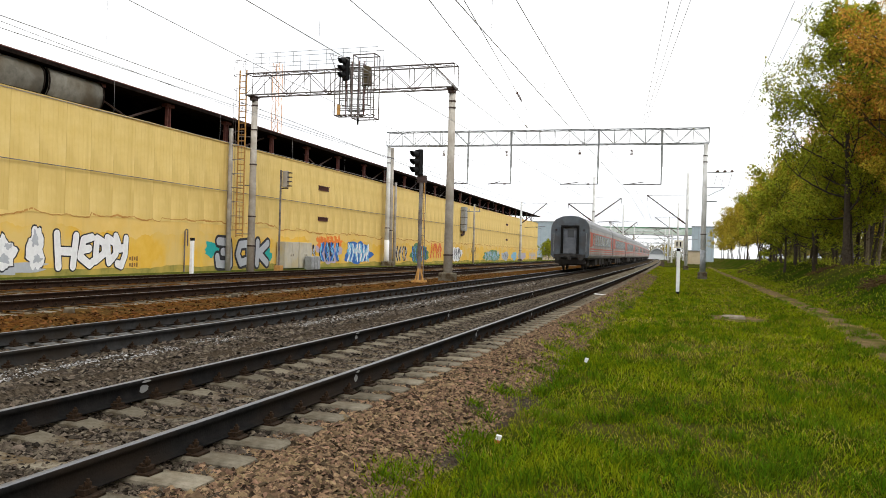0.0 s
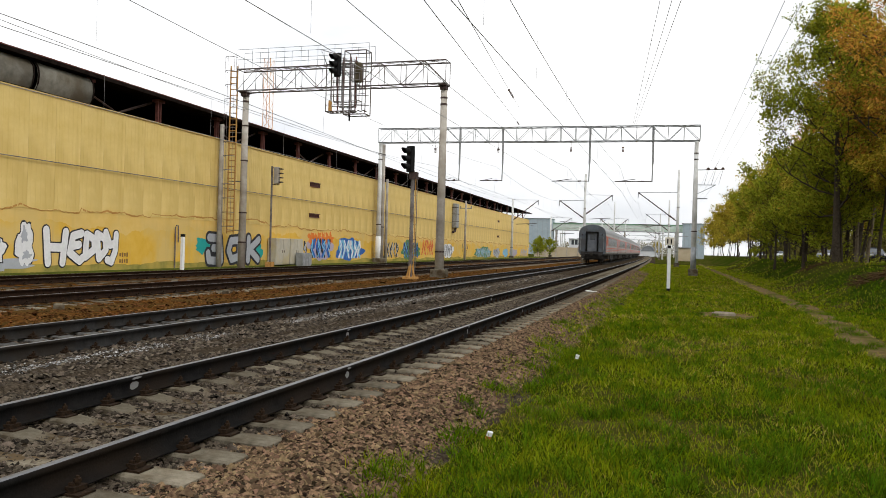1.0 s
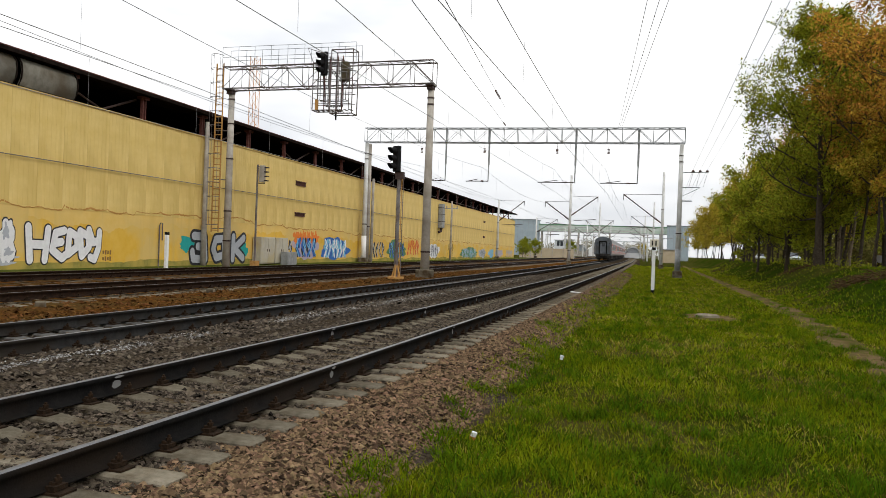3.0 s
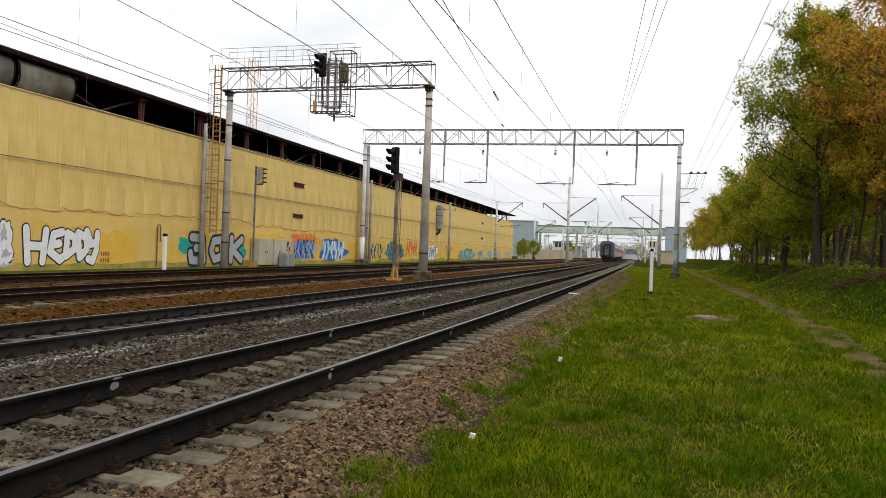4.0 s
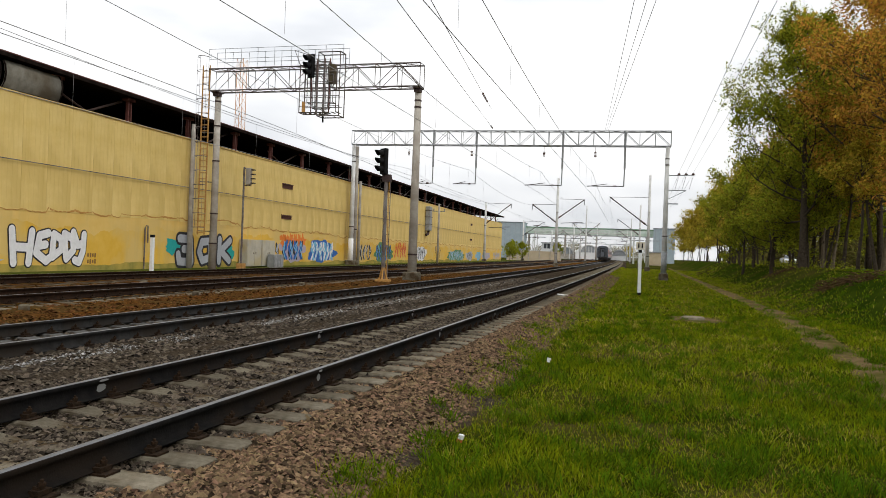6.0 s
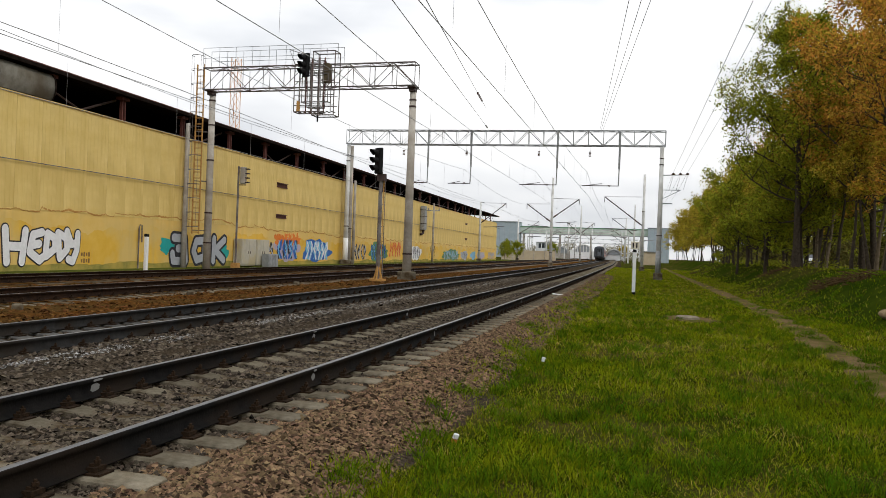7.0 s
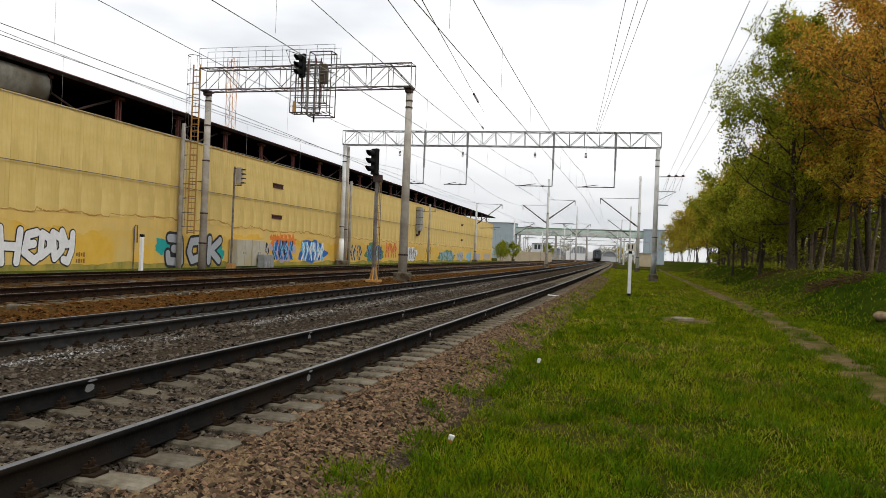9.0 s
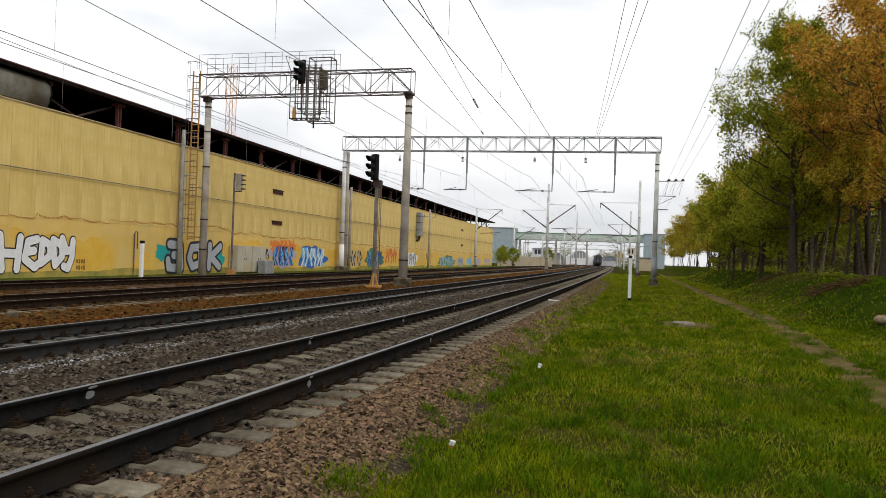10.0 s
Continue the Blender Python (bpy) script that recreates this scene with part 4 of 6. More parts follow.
# dwarf colour-light on its own post between the second and third track
sg = thing("signal_post", pose(-13.05, 36.5, -0.25), "black three-lamp signal on a slim rusty post", "railway signal")
bm = bmesh.new()
tube(bm, [(0, 0, 0), (0, 0, 5.3)], 0.075, 10)
part("post", bm, M_STEEL_RUST, sg)
bm = bmesh.new()
box(bm, 0, 0, 0.0, 0.62, 0.62, 0.22)
for q in (-0.2, 0.2):
    bar(bm, (q, 0, 0.1), (0, 0, 0.85), 0.09)
    bar(bm, (0, q, 0.1), (0, 0, 0.85), 0.09)
part("footing", bm, M_LADDER, sg, "rusty yellow steel foot")
bm = bmesh.new()
box(bm, 0, 0.05, 5.05, 0.4, 0.3, 0.35)
part("junction_box", bm, M_IRON, sg)
bm = bmesh.new()
for s in (-0.16, 0.16):
    box(bm, s + 0.0, 0.16, 2.6, 0.03, 0.03, 4.8)
for k in range(13):
    box(bm, 0, 0.16, 0.5 + k * 0.36, 0.32, 0.025, 0.025)
part("ladder", bm, M_STEEL_RUST, sg)
signal_head(sg, pose(-0.12, -0.12, 5.85, 0, 0, -30))
bm = bmesh.new()
tube(bm, [(0.14, 0.0, 0.1), (0.14, 0.0, 5.0)], 0.022, 6)
part("conduit", bm, M_LADDER, sg)

# small trackside signal backs and poles at the wall
for x, y, z1, lab in ((-23.95, 42.0, 6.1, "small signal seen from behind on a slender pole"),):
    s2 = thing("wall_signal", pose(x, y, -0.22), lab, "railway signal")
    bm = bmesh.new()
    tube(bm, [(0, 0, 0), (0, 0, z1)], 0.06, 8)
    part("post", bm, M_STEEL_RUST, s2)
    bm = bmesh.new()
    box(bm, 0.32, 0, z1 - 0.55, 0.36, 0.22, 1.0)
    chamfer(bm, 0.04)
    part("case", bm, M_CONCRETE, s2, "grey-yellow weathered case")
    for k in range(4):
        bm = bmesh.new()
        box(bm, 0.6, 0, z1 - 0.95 + k * 0.26, 0.2, 0.24, 0.06)
        part("louvre", bm, M_IRON, s2)
    for z in (z1 - 1.1, z1 - 0.1):
        bm = bmesh.new()
        bar(bm, (0, 0, z), (0.5, 0, z), 0.05)
        part("strap", bm, M_IRON, s2)
    bm = bmesh.new()
    box(bm, 0, 0, 0.15, 0.4, 0.4, 0.5)
    part("footing", bm, M_LADDER, s2)
mast("pole", -26.55, 67.3, -0.2, 7.4, 0.15, 0.11, "plain grey concrete pole at the wall", M_CONCRETE, False)
mast("pole", -27.9, 88.0, -0.2, 6.9, 0.07, 0.06, "slim brown steel pole at the wall", M_STEEL_RUST, False)
mast("pole", -27.6, 97.5, -0.2, 7.35, 0.15, 0.11, "concrete pole with a small crossarm", M_CONCRETE, False)
ob = thing("pole_crossarm", pose(-27.6, 97.5, 6.4), "small steel crossarm on a pole", "crossarm")
bm = bmesh.new()
bar(bm, (-0.8, 0, 0), (0.8, 0, 0), 0.10)
for s in (-0.7, 0.7):
    tube(bm, [(s, 0, 0.05), (s, 0, 0.3)], 0.07, 8)
part("arm", bm, M_STEEL, ob)
# long grey duct hung on the wall
dk = thing("wall_duct", wall_pose(94.6, 5.2), "grey riveted duct hanging on the wall", "duct")
bm = bmesh.new()
box(bm, 0, -0.35, 0.1, 1.1, 0.6, 3.0)
chamfer(bm, 0.06)
part("duct", bm, M_STEEL, dk)
bm = bmesh.new()
tube(bm, [(0.2, -0.35, -1.35), (-0.1, -0.35, -1.8), (-0.5, -0.2, -1.95)], 0.16, 8)
part("elbow", bm, M_IRON, dk)
for z in (-0.6, 0.3, 1.1):
    bm = bmesh.new()
    box(bm, 0, -0.35, z, 1.18, 0.68, 0.06)
    part("strap", bm, M_IRON, dk)

# switch cabinets at the wall
M_CABINET = shade("beige_grey_cabinet_paint", (0.40, 0.37, 0.29), (0.52, 0.48, 0.38), 2.0, 0.7, 0.1, c3=(0.44, 0.37, 0.22), big=1.0)
for y, w, h, lab in ((47.0, 2.0, 1.75, "pale grey metal switch cabinet at the wall"), (49.1, 1.9, 1.75, "pale grey metal switch cabinet with tags")):
    cb = thing("switch_cabinet", wall_pose(y, -0.22), lab, "cabinet", "cabinets at the wall")
    bm = bmesh.new()
    box(bm, 0, -0.35, h / 2 + 0.1, w, 0.6, h)
    chamfer(bm, 0.02)
    part("body", bm, M_CABINET, cb)
    for s in (-0.25, 0.25):
        bm = bmesh.new()
        box(bm, s * w, -0.66, h / 2 + 0.1, w * 0.46, 0.02, h * 0.9)
        d_ = part("door", bm, M_CABINET, cb)
        bm = bmesh.new()
        box(bm, s * w * 0.3, -0.685, h / 2 + 0.1, 0.03, 0.03, 0.16)
        part("handle", bm, M_IRON, d_)
cb = thing("equipment_box", wall_pose(49.4, -0.22, 0.85), "low grey galvanised equipment box by the track", "cabinet", "cabinets at the wall")
bm = bmesh.new()
box(bm, 0, -0.2, 0.45, 1.5, 0.5, 0.9)
chamfer(bm, 0.02)
part("body", bm, M_STEEL, cb)
for k in range(3):
    bm = bmesh.new()
    box(bm, -0.5 + k * 0.5, -0.46, 0.45, 0.44, 0.02, 0.75)
    part("door", bm, M_STEEL, cb)

# ---- marker posts ----


def marker(x, y, z, h, label, sign):
    t = thing("marker_post", pose(x, y, z), label, "marker post", "white marker posts")
    bm = bmesh.new()
    box(bm, 0, 0, h * 0.54, 0.15, 0.15, h * 0.92)
    chamfer(bm, 0.012)
    part("shaft", bm, M_WHITE, t)
    for z0, hh in ((h * 0.04, h * 0.08 + 0.02), (h * 1.02, 0.13)):
        bm = bmesh.new()
        box(bm, 0, 0, z0, 0.156, 0.156, hh)
        part("black_end", bm, M_BLACK, t)
    if sign:
        bm = bmesh.new()
        box(bm, 0, 0, h + 0.30, 0.40, 0.06, 0.36)
        chamfer(bm, 0.01)
        p = part("plate", bm, shade("cream_plate", (0.60, 0.55, 0.42), (0.72, 0.67, 0.55), 8, 0.6, 0.1), t, "cream number plate with dark bars")
        bm = bmesh.new()
        for s in (-0.08, 0.08):
            box(bm, s, -0.034, h + 0.30, 0.06, 0.008, 0.22)
        part("bar", bm, M_BLACK, p)
    return t


marker(-0.95, 38.0, -0.43, 2.05, "white post with black ends and a cream plate", True)
marker(-22.6, 31.6, -0.24, 1.75, "white post with black top beside the rusty track", False)

# ---- masts farther along ----


def far_mast(x, y, h, arms, label, z0=-0.2):
    """Mast with cantilevers: (side, reach, height of the arm's end, height of its root)."""
    t = mast("catenary_mast", x, y, z0, h, 0.22, 0.16, label, M_CONCRETE_LT, True, "catenary masts along the line", (h * 0.6, 1.6))
    for s, reach, z_end, z_root in arms:
        top, low = z_end - z0, z_root - z0
        bm = bmesh.new()
        bar(bm, (0, 0, low), (s * reach, 0, top), 0.15)
        bar(bm, (0, 0, top + 0.05), (s * reach, 0, top), 0.06)
        bar(bm, (s * reach, 0, top), (s * reach, 0, top - 0.75), 0.09)
        bar(bm, (s * reach * 0.15, 0, low - 0.6), (s * reach * 0.95, 0, low - 0.4), 0.09)
        bar(bm, (s * reach * 0.55, 0, low - 0.5), (s * reach * 0.8, 0, low - 0.85), 0.06)
        part("cantilever", bm, M_IRON, t)
        bm = bmesh.new()
        for k in range(4):
            u = 0.08 + 0.035 * k
            tube(bm, [(s * reach * u, 0, low + (top - low) * u), (s * reach * (u + 0.02), 0, low + (top - low) * (u + 0.02))], 0.13, 8)
        part("insulator", bm, M_INSUL, t)
    return t


TWO, ONE = "grey concrete catenary mast with two slanted cantilevers", "pale concrete catenary mast with a slanted cantilever"
far_mast(-14.5, 113.0, 12.3, ((1, 3.8, 9.3, 6.5), (-1, 3.6, 8.5, 5.9)), TWO)
far_mast(-1.80, 110.0, 12.6, ((-1, 5.2, 9.5, 5.6),), ONE, -0.25)
far_mast(-4.5, 170.0, 12.4, ((-1, 4.6, 9.4, 6.0),), ONE, -0.25)
far_mast(-29.1, 132.0, 9.9, ((1, 4.4, 9.7, 6.2),), ONE)
far_mast(-32.4, 190.0, 9.6, ((1, 5.0, 9.2, 5.9),), "dark concrete catenary mast with a slanted cantilever")
far_mast(-17.4, 190.0, 13.2, ((1, 3.2, 9.2, 6.6), (-1, 3.2, 9.0, 6.4)), TWO)
far_mast(-24.5, 230.0, 10.5, ((1, 3.4, 9.0, 6.2), (-1, 3.4, 8.6, 6.2)), TWO)
far_mast(-20.8, 268.0, 12.0, ((1, 3.4, 9.2, 6.6), (-1, 3.4, 9.0, 6.4)), TWO)
far_mast(-27.5, 280.0, 12.0, ((1, 3.4, 9.2, 6.6),), ONE)
far_mast(-33.5, 250.0, 9.0, ((1, 3.6, 8.6, 6.0),), ONE)
far_mast(-8.5, 232.0, 12.5, ((-1, 4.2, 9.4, 6.4),), ONE)
far_mast(-12.0, 290.0, 11.5, ((-1, 3.8, 9.4, 6.6),), ONE)
# pale cross beams over the tracks, far off
for y, x0, x1, z in ((236.0, -37.0, -7.5, 8.1), (300.0, -46.0, -11.0, 8.9)):
    xb = thing("cross_beam", pose(x0, y, z), "pale lattice beam over the tracks near the footbridge", "catenary portal")
    bm = bmesh.new()
    lattice(bm, x1 - x0, 0.7, 0.9, 20, 0.07, 0.12)
    part("truss", bm, M_CONCRETE_LT, xb)
    for lx in (0.3, x1 - x0 - 0.3):
        bm = bmesh.new()
        tube(bm, [(lx, 0, -z - 0.4), (lx, 0, 0.0)], [0.24, 0.18], 8)
        part("post", bm, M_CONCRETE_LT, xb)

# ---- wires ----


def wire(name, points, r, label, material=M_WIRE):
    bm = bmesh.new()
    tube(bm, points, r, 5, False)
    return tagged(new(name, mesh_of(name, bm, material)), label, "wire", "overhead wires")


def sag(a, b, drop, n=14):
    a, b = Vector(a), Vector(b)
    return [a.lerp(b, k / n) - Vector((0, 0, drop * 4 * (k / n) * (1 - k / n))) for k in range(n + 1)]


SPANS = (-50, 8, 66.5, 113, 170, 230, 290, 360)
for c, zc, zm in ((TRACKS[0], 6.3, 8.35), (TRACKS[1], 6.35, 8.3), (TRACKS[2], 6.1, 8.4), (TRACKS[3], 6.1, 8.5)):
    pts = [(c + bx(y) + 0.2 * (-1) ** k, y, zc) for k, y in enumerate(SPANS)]
    wire("contact_wire", pts, 0.011, "thin dark contact wire over a track")
    pts = []
    for y0, y1 in zip(SPANS, SPANS[1:]):
        pts += sag((c + bx(y0), y0, zm), (c + bx(y1), y1, zm), 0.75, 12)[:-1]
    wire("messenger_wire", pts, 0.012, "thin dark sagging messenger wire over a track")
    bm = bmesh.new()
    for y in np.arange(-4, 180, 7.0):
        k = np.searchsorted(SPANS, y) - 1
        u = (y - SPANS[k]) / (SPANS[k + 1] - SPANS[k])
        z2 = zm - 0.75 * 4 * u * (1 - u)
        bar(bm, (c + bx(y), y, zc), (c + bx(y), y, z2), 0.010)
    tagged(new("dropper_wires", mesh_of("dropper_wires", bm, M_WIRE)), "short thin dropper wires under a messenger wire", "wire", "overhead wires", "stuff")


def beyond(a, b, y):
    """The point at y on the line from b through a."""
    a, b = Vector(a), Vector(b)
    return b + (a - b) * ((y - b.y) / (a.y - b.y))


for x, e in ((-1.33, -4.85), (-0.90, -4.74), (-0.57, -4.6)):
    end = (e, 66.8, 11.85)
    wire("feeder_wire", sag(beyond((x, 30, 10.75), end, -12), end, 0.1), 0.012, "thin feeder wire tied to the portal beam")
for k in range(3):
    end = (PXR + 0.95 + 0.55 * k, 67.0, 8.4)
    wire("line_wire", sag(beyond((2.4 + 0.5 * k, 25, 8.95), end, -30), end, 0.15), 0.011, "thin power-line wire to the bracket insulators")
    wire("line_wire", sag(end, (-0.2 + 0.5 * k, 112, 8.4), 0.5), 0.012, "thin power-line wire beyond the portal")


def insulator_run(a, b, u0, u1, n):
    """A string of insulators in an anchor wire, between two fractions of its length."""
    a, b = Vector(a), Vector(b)
    t = thing("anchor_insulator", Matrix.Translation(a.lerp(b, u0)), "dark string of insulators in an anchor wire", "insulator", "anchor insulators")
    for k in range(n):
        p = (b - a) * ((u1 - u0) * k / n)
        q = (b - a) * ((u1 - u0) * (k + 0.55) / n)
        bm = bmesh.new()
        tube(bm, [p, q], 0.06, 8)
        part("insulator", bm, M_INSUL, t)


A1, E1 = (-3.98, 0.0, 6.36), (-14.34, 66.9, 12.0)
A2, E2 = (-1.76, 0.0, 4.29), (-13.2, 61.0, 12.5)
wire("anchor_wire", [A1, E1], 0.014, "anchor wire running up to the portal beam")
wire("anchor_wire", [A2, E2], 0.010, "anchor wire running up to the portal beam")
insulator_run(A1, E1, 0.945, 0.985, 5)
insulator_run(A2, E2, 0.68, 0.80, 10)
# cables along the wall
wire("wall_cable", [(wall_x(y) + 0.12, y, 4.45 - 0.0006 * (y - 20)) for y in range(-20, 157, 8)], 0.022, "brown cable strung along the yellow wall", M_STEEL_RUST)
wire("wall_wire", [(wall_x(y) + 1.2, y, 9.2 + 0.25 * math.sin(y * 0.05)) for y in range(-20, 140, 8)], 0.020, "thin wire strung above the wall's edge")
# ---- path, road, far buildings ----


def draped(name, line, widths, material, up=0.02, seed=5):
    """A strip laid on the ground along (x, y) stations, with ragged edges."""
    r = np.random.default_rng(seed)
    V, F = [], []
    ln = np.asarray(line, float)
    ys = np.arange(ln[0, 1], ln[-1, 1], 0.5 if ln[-1, 1] < 180 else 4.0)
    cx, ww = np.interp(ys, ln[:, 1], ln[:, 0]), np.interp(ys, ln[:, 1], widths)
    for i, y in enumerate(ys):
        a, b = 1.1 + 0.25 * math.sin(y * 1.1) + r.uniform(-0.1, 0.1), 1.1 + 0.25 * math.sin(y * 0.8 + 2) + r.uniform(-0.1, 0.1)
        for k, u in enumerate((-a, -0.5, 0, 0.5, b)):
            x = cx[i] + u * ww[i] / 2
            V.append((x, y, float(hills(x, y)) + (up if 0 < k < 4 else -0.02)))
        if i:
            for k in range(4):
                q = (i - 1) * 5 + k
                F.append((q, q + 1, q + 6, q + 5))
    return heap(name, V, F, material, True)


tagged(new("footpath", draped("footpath", [(3.2, 6), (3.35, 12.8), (3.6, 18.1), (3.8, 23.8), (3.9, 31.2), (3.76, 36.8), (3.31, 58.3), (2.2, 107), (1.6, 155)], [0.6, 0.75, 0.95, 1.15, 1.0, 0.95, 1.0, 0.8, 0.7], M_DIRT, 0.03)), "trodden earth footpath through the grass", "footpath", kind="structure")
M_ASPHALT = shade("asphalt", (0.045, 0.045, 0.046), (0.075, 0.074, 0.073), 8.0, 0.85, 0.3)
bm = bmesh.new()
box(bm, 18.5, 120, 1.03, 8.0, 330, 0.12)
tagged(new("road", mesh_of("road", bm, M_ASPHALT)), "grey asphalt road behind the row of trees", "road", kind="structure")

M_PALE_GREEN = shade("pale_green_painted_steel", (0.42, 0.52, 0.42), (0.55, 0.64, 0.54), 1.0, 0.7, 0.1)
M_DEEP_GREEN = shade("green_painted_handrail", (0.10, 0.22, 0.12), (0.16, 0.30, 0.18), 1.0, 0.7, 0.1)
M_BLUEGREY = shade("blue_grey_cladding", (0.30, 0.36, 0.39), (0.37, 0.43, 0.46), 0.4, 0.7, 0.1)
M_PALE_WALL = shade("pale_rendered_wall", (0.55, 0.56, 0.56), (0.66, 0.67, 0.67), 0.5, 0.8, 0.1)
# window grey lightened: the air's haze is painted into far glazing
M_HAZY = shade("hazy_window", (0.26, 0.28, 0.29), (0.34, 0.36, 0.37), 1.0, 0.4, 0.0)
M_PANE = shade("dark_window_glass", (0.03, 0.035, 0.04), (0.05, 0.055, 0.06), 1.0, 0.15, 0.0, spec=0.6)
M_BEIGE = shade("beige_concrete_fence", (0.42, 0.34, 0.22), (0.52, 0.43, 0.30), 0.7, 0.85, 0.1)

fb = thing("footbridge", pose(0, 325, 0.55), "long pale green covered footbridge over the tracks", "footbridge")
bm = bmesh.new()
box(bm, -29, 0, 10.6, 52, 3.0, 2.6)
part("gallery", bm, M_PALE_GREEN, fb)
bm = bmesh.new()
box(bm, -29, 0, 12.0, 52.4, 3.4, 0.35)
part("roof", bm, M_DEEP_GREEN, fb, "dark green roof edge")
bm = bmesh.new()
box(bm, -29, 0, 9.2, 52.2, 3.2, 0.3)
part("deck", bm, M_STEEL, fb)
bm = bmesh.new()
box(bm, 0, 0, 0, 2.2, 0.06, 1.0)
pane = mesh_of("pane", bm, shade("milky_gallery_glazing", (0.50, 0.58, 0.52), (0.60, 0.67, 0.61), 1.0, 0.5, 0.0))
for k in range(20):
    ob = part("pane", pane, None, fb)
    ob.location = (-53.5 + k * 2.55, -1.53, 10.9)
for x in (-53, -38, -25.5, -6):
    bm = bmesh.new()
    for s in (-1.0, 1.0):
        box(bm, x, s, 4.4, 0.5, 0.5, 9.6)
    box(bm, x, 0, 8.9, 0.7, 3.0, 0.5)
    part("pier", bm, M_CONCRETE, fb)
for x, y, sx, sy, h in ((-59.5, 322, 10.5, 10, 14.5), (0.8, 326, 8.2, 9, 13.6)):
    tw = thing("stair_tower", pose(x, y, -0.5), "blue-grey clad stair tower of the footbridge", "building", "footbridge towers")
    bm = bmesh.new()
    box(bm, 0, 0, h / 2, sx, sy, h)
    part("wall", bm, M_BLUEGREY, tw)
    bm = bmesh.new()
    box(bm, 0, 0, h + 0.1, sx + 0.5, sy + 0.5, 0.25)
    part("roof", bm, M_STEEL, tw)
    for k in range(5):
        bm = bmesh.new()
        box(bm, sx * (k / 5 - 0.4), -sy / 2 - 0.02, h / 2, 0.08, 0.06, h)
        part("cladding_joint", bm, M_STEEL, tw)


def arch_hall(x, y, w, wall_h, arch_r, wall_mat, ring_mat, label):
    """Low hall: plain base wall, and a round-arched glazed gable standing over it."""
    b = thing("station_hall", pose(x, y, -0.5), label, "building", "arched halls beyond the footbridge")
    bm = bmesh.new()
    box(bm, 0, 4, wall_h / 2, w, 8, wall_h)
    part("wall", bm, wall_mat, b)
    out = [(arch_r * math.cos(a), wall_h - 0.9 + arch_r * 0.85 * math.sin(a)) for a in np.linspace(0, math.pi, 18)]
    bm = bmesh.new()
    prism(bm, out[::-1], 7.5)
    p = part("window", bm, M_HAZY, b)
    p.location.y = -0.1
    bm = bmesh.new()
    tube(bm, [(u, -0.25, v) for u, v in out], 0.42, 6)
    part("arch", bm, ring_mat, b)
    for k in range(5):
        u = arch_r * (k - 2) * 0.33
        bm = bmesh.new()
        box(bm, u, -0.2, wall_h - 0.9 + 0.42 * math.sqrt(arch_r ** 2 - u * u), 0.22, 0.2, 0.85 * math.sqrt(arch_r ** 2 - u * u))
        part("mullion", bm, ring_mat, b)
    return b


arch_hall(-34.5, 395, 13.0, 4.6, 4.3, M_WHITE, M_WHITE, "white hall with a large arched gable")
arch_hall(-46.2, 398, 9.5, 3.6, 3.6, M_CONCRETE, M_STEEL, "grey hall with a dark-rimmed arched gable")
arch_hall(-20.0, 400, 9.0, 3.6, 3.0, M_PALE_WALL, M_STEEL, "pale hall with a small arched gable")
b = thing("station_building", pose(-54.5, 402, -0.5), "white station building with dark windows", "building")
bm = bmesh.new()
box(bm, 0, 3, 3.9, 9.0, 6, 7.8)
part("wall", bm, M_PALE_WALL, b)
for k in range(4):
    bm = bmesh.new()
    box(bm, -2.6 + k * 1.75, -0.03, 6.2, 1.35, 0.1, 2.4)
    part("window", bm, M_PANE, b)
bm = bmesh.new()
box(bm, 0, 2.8, 7.95, 9.6, 6.8, 0.3)
part("roof", bm, M_STEEL, b)
# second, lower gallery beyond
gb = thing("platform_gallery", pose(-35, 425, 0), "pale lattice gallery beyond the footbridge", "footbridge")
bm = bmesh.new()
box(bm, 0, 0, 8.0, 46, 2.0, 0.5)
box(bm, 0, 0, 10.4, 46, 2.0, 0.3)
part("deck", bm, M_PALE_WALL, gb)
for k in range(24):
    bm = bmesh.new()
    bar(bm, (-23 + k * 1.95, -1, 8.1), (-23 + (k + (k % 2) * 1.0) * 1.95, -1, 10.4), 0.16)
    part("web", bm, M_PALE_WALL, gb)
for x in (-21, -7, 9, 21):
    bm = bmesh.new()
    box(bm, x, 0, 3.7, 0.7, 1.2, 8.6)
    part("pier", bm, M_PALE_WALL, gb)
# pale brown woods at the end of the line, distance haze mixed into their colour
M_FAR_TWIG = shade("hazy_far_twigs", (0.20, 0.19, 0.13), (0.34, 0.31, 0.22), 0.4, 1.0, 0.0, vary=0.35, island=True, spec=0.0)
# platform gallery frames under the bridge
for k, (x, y) in enumerate(((-40, 300), (-33.5, 302), (-11.5, 305), (-6, 306), (-47, 298))):
    t = thing("steel_gantry", pose(x, y, -0.3), "pale steel gantry post near the footbridge", "gantry", "steel posts near the footbridge")
    bm = bmesh.new()
    box(bm, 0, 0, 4.2, 0.35, 0.35, 8.4)
    part("post", bm, M_CONCRETE_LT, t)
    bm = bmesh.new()
    box(bm, 2.4, 0, 8.2, 5.2, 0.25, 0.3)
    bar(bm, (0, 0, 6.6), (2.4, 0, 8.2), 0.12)
    part("arm", bm, M_STEEL, t)
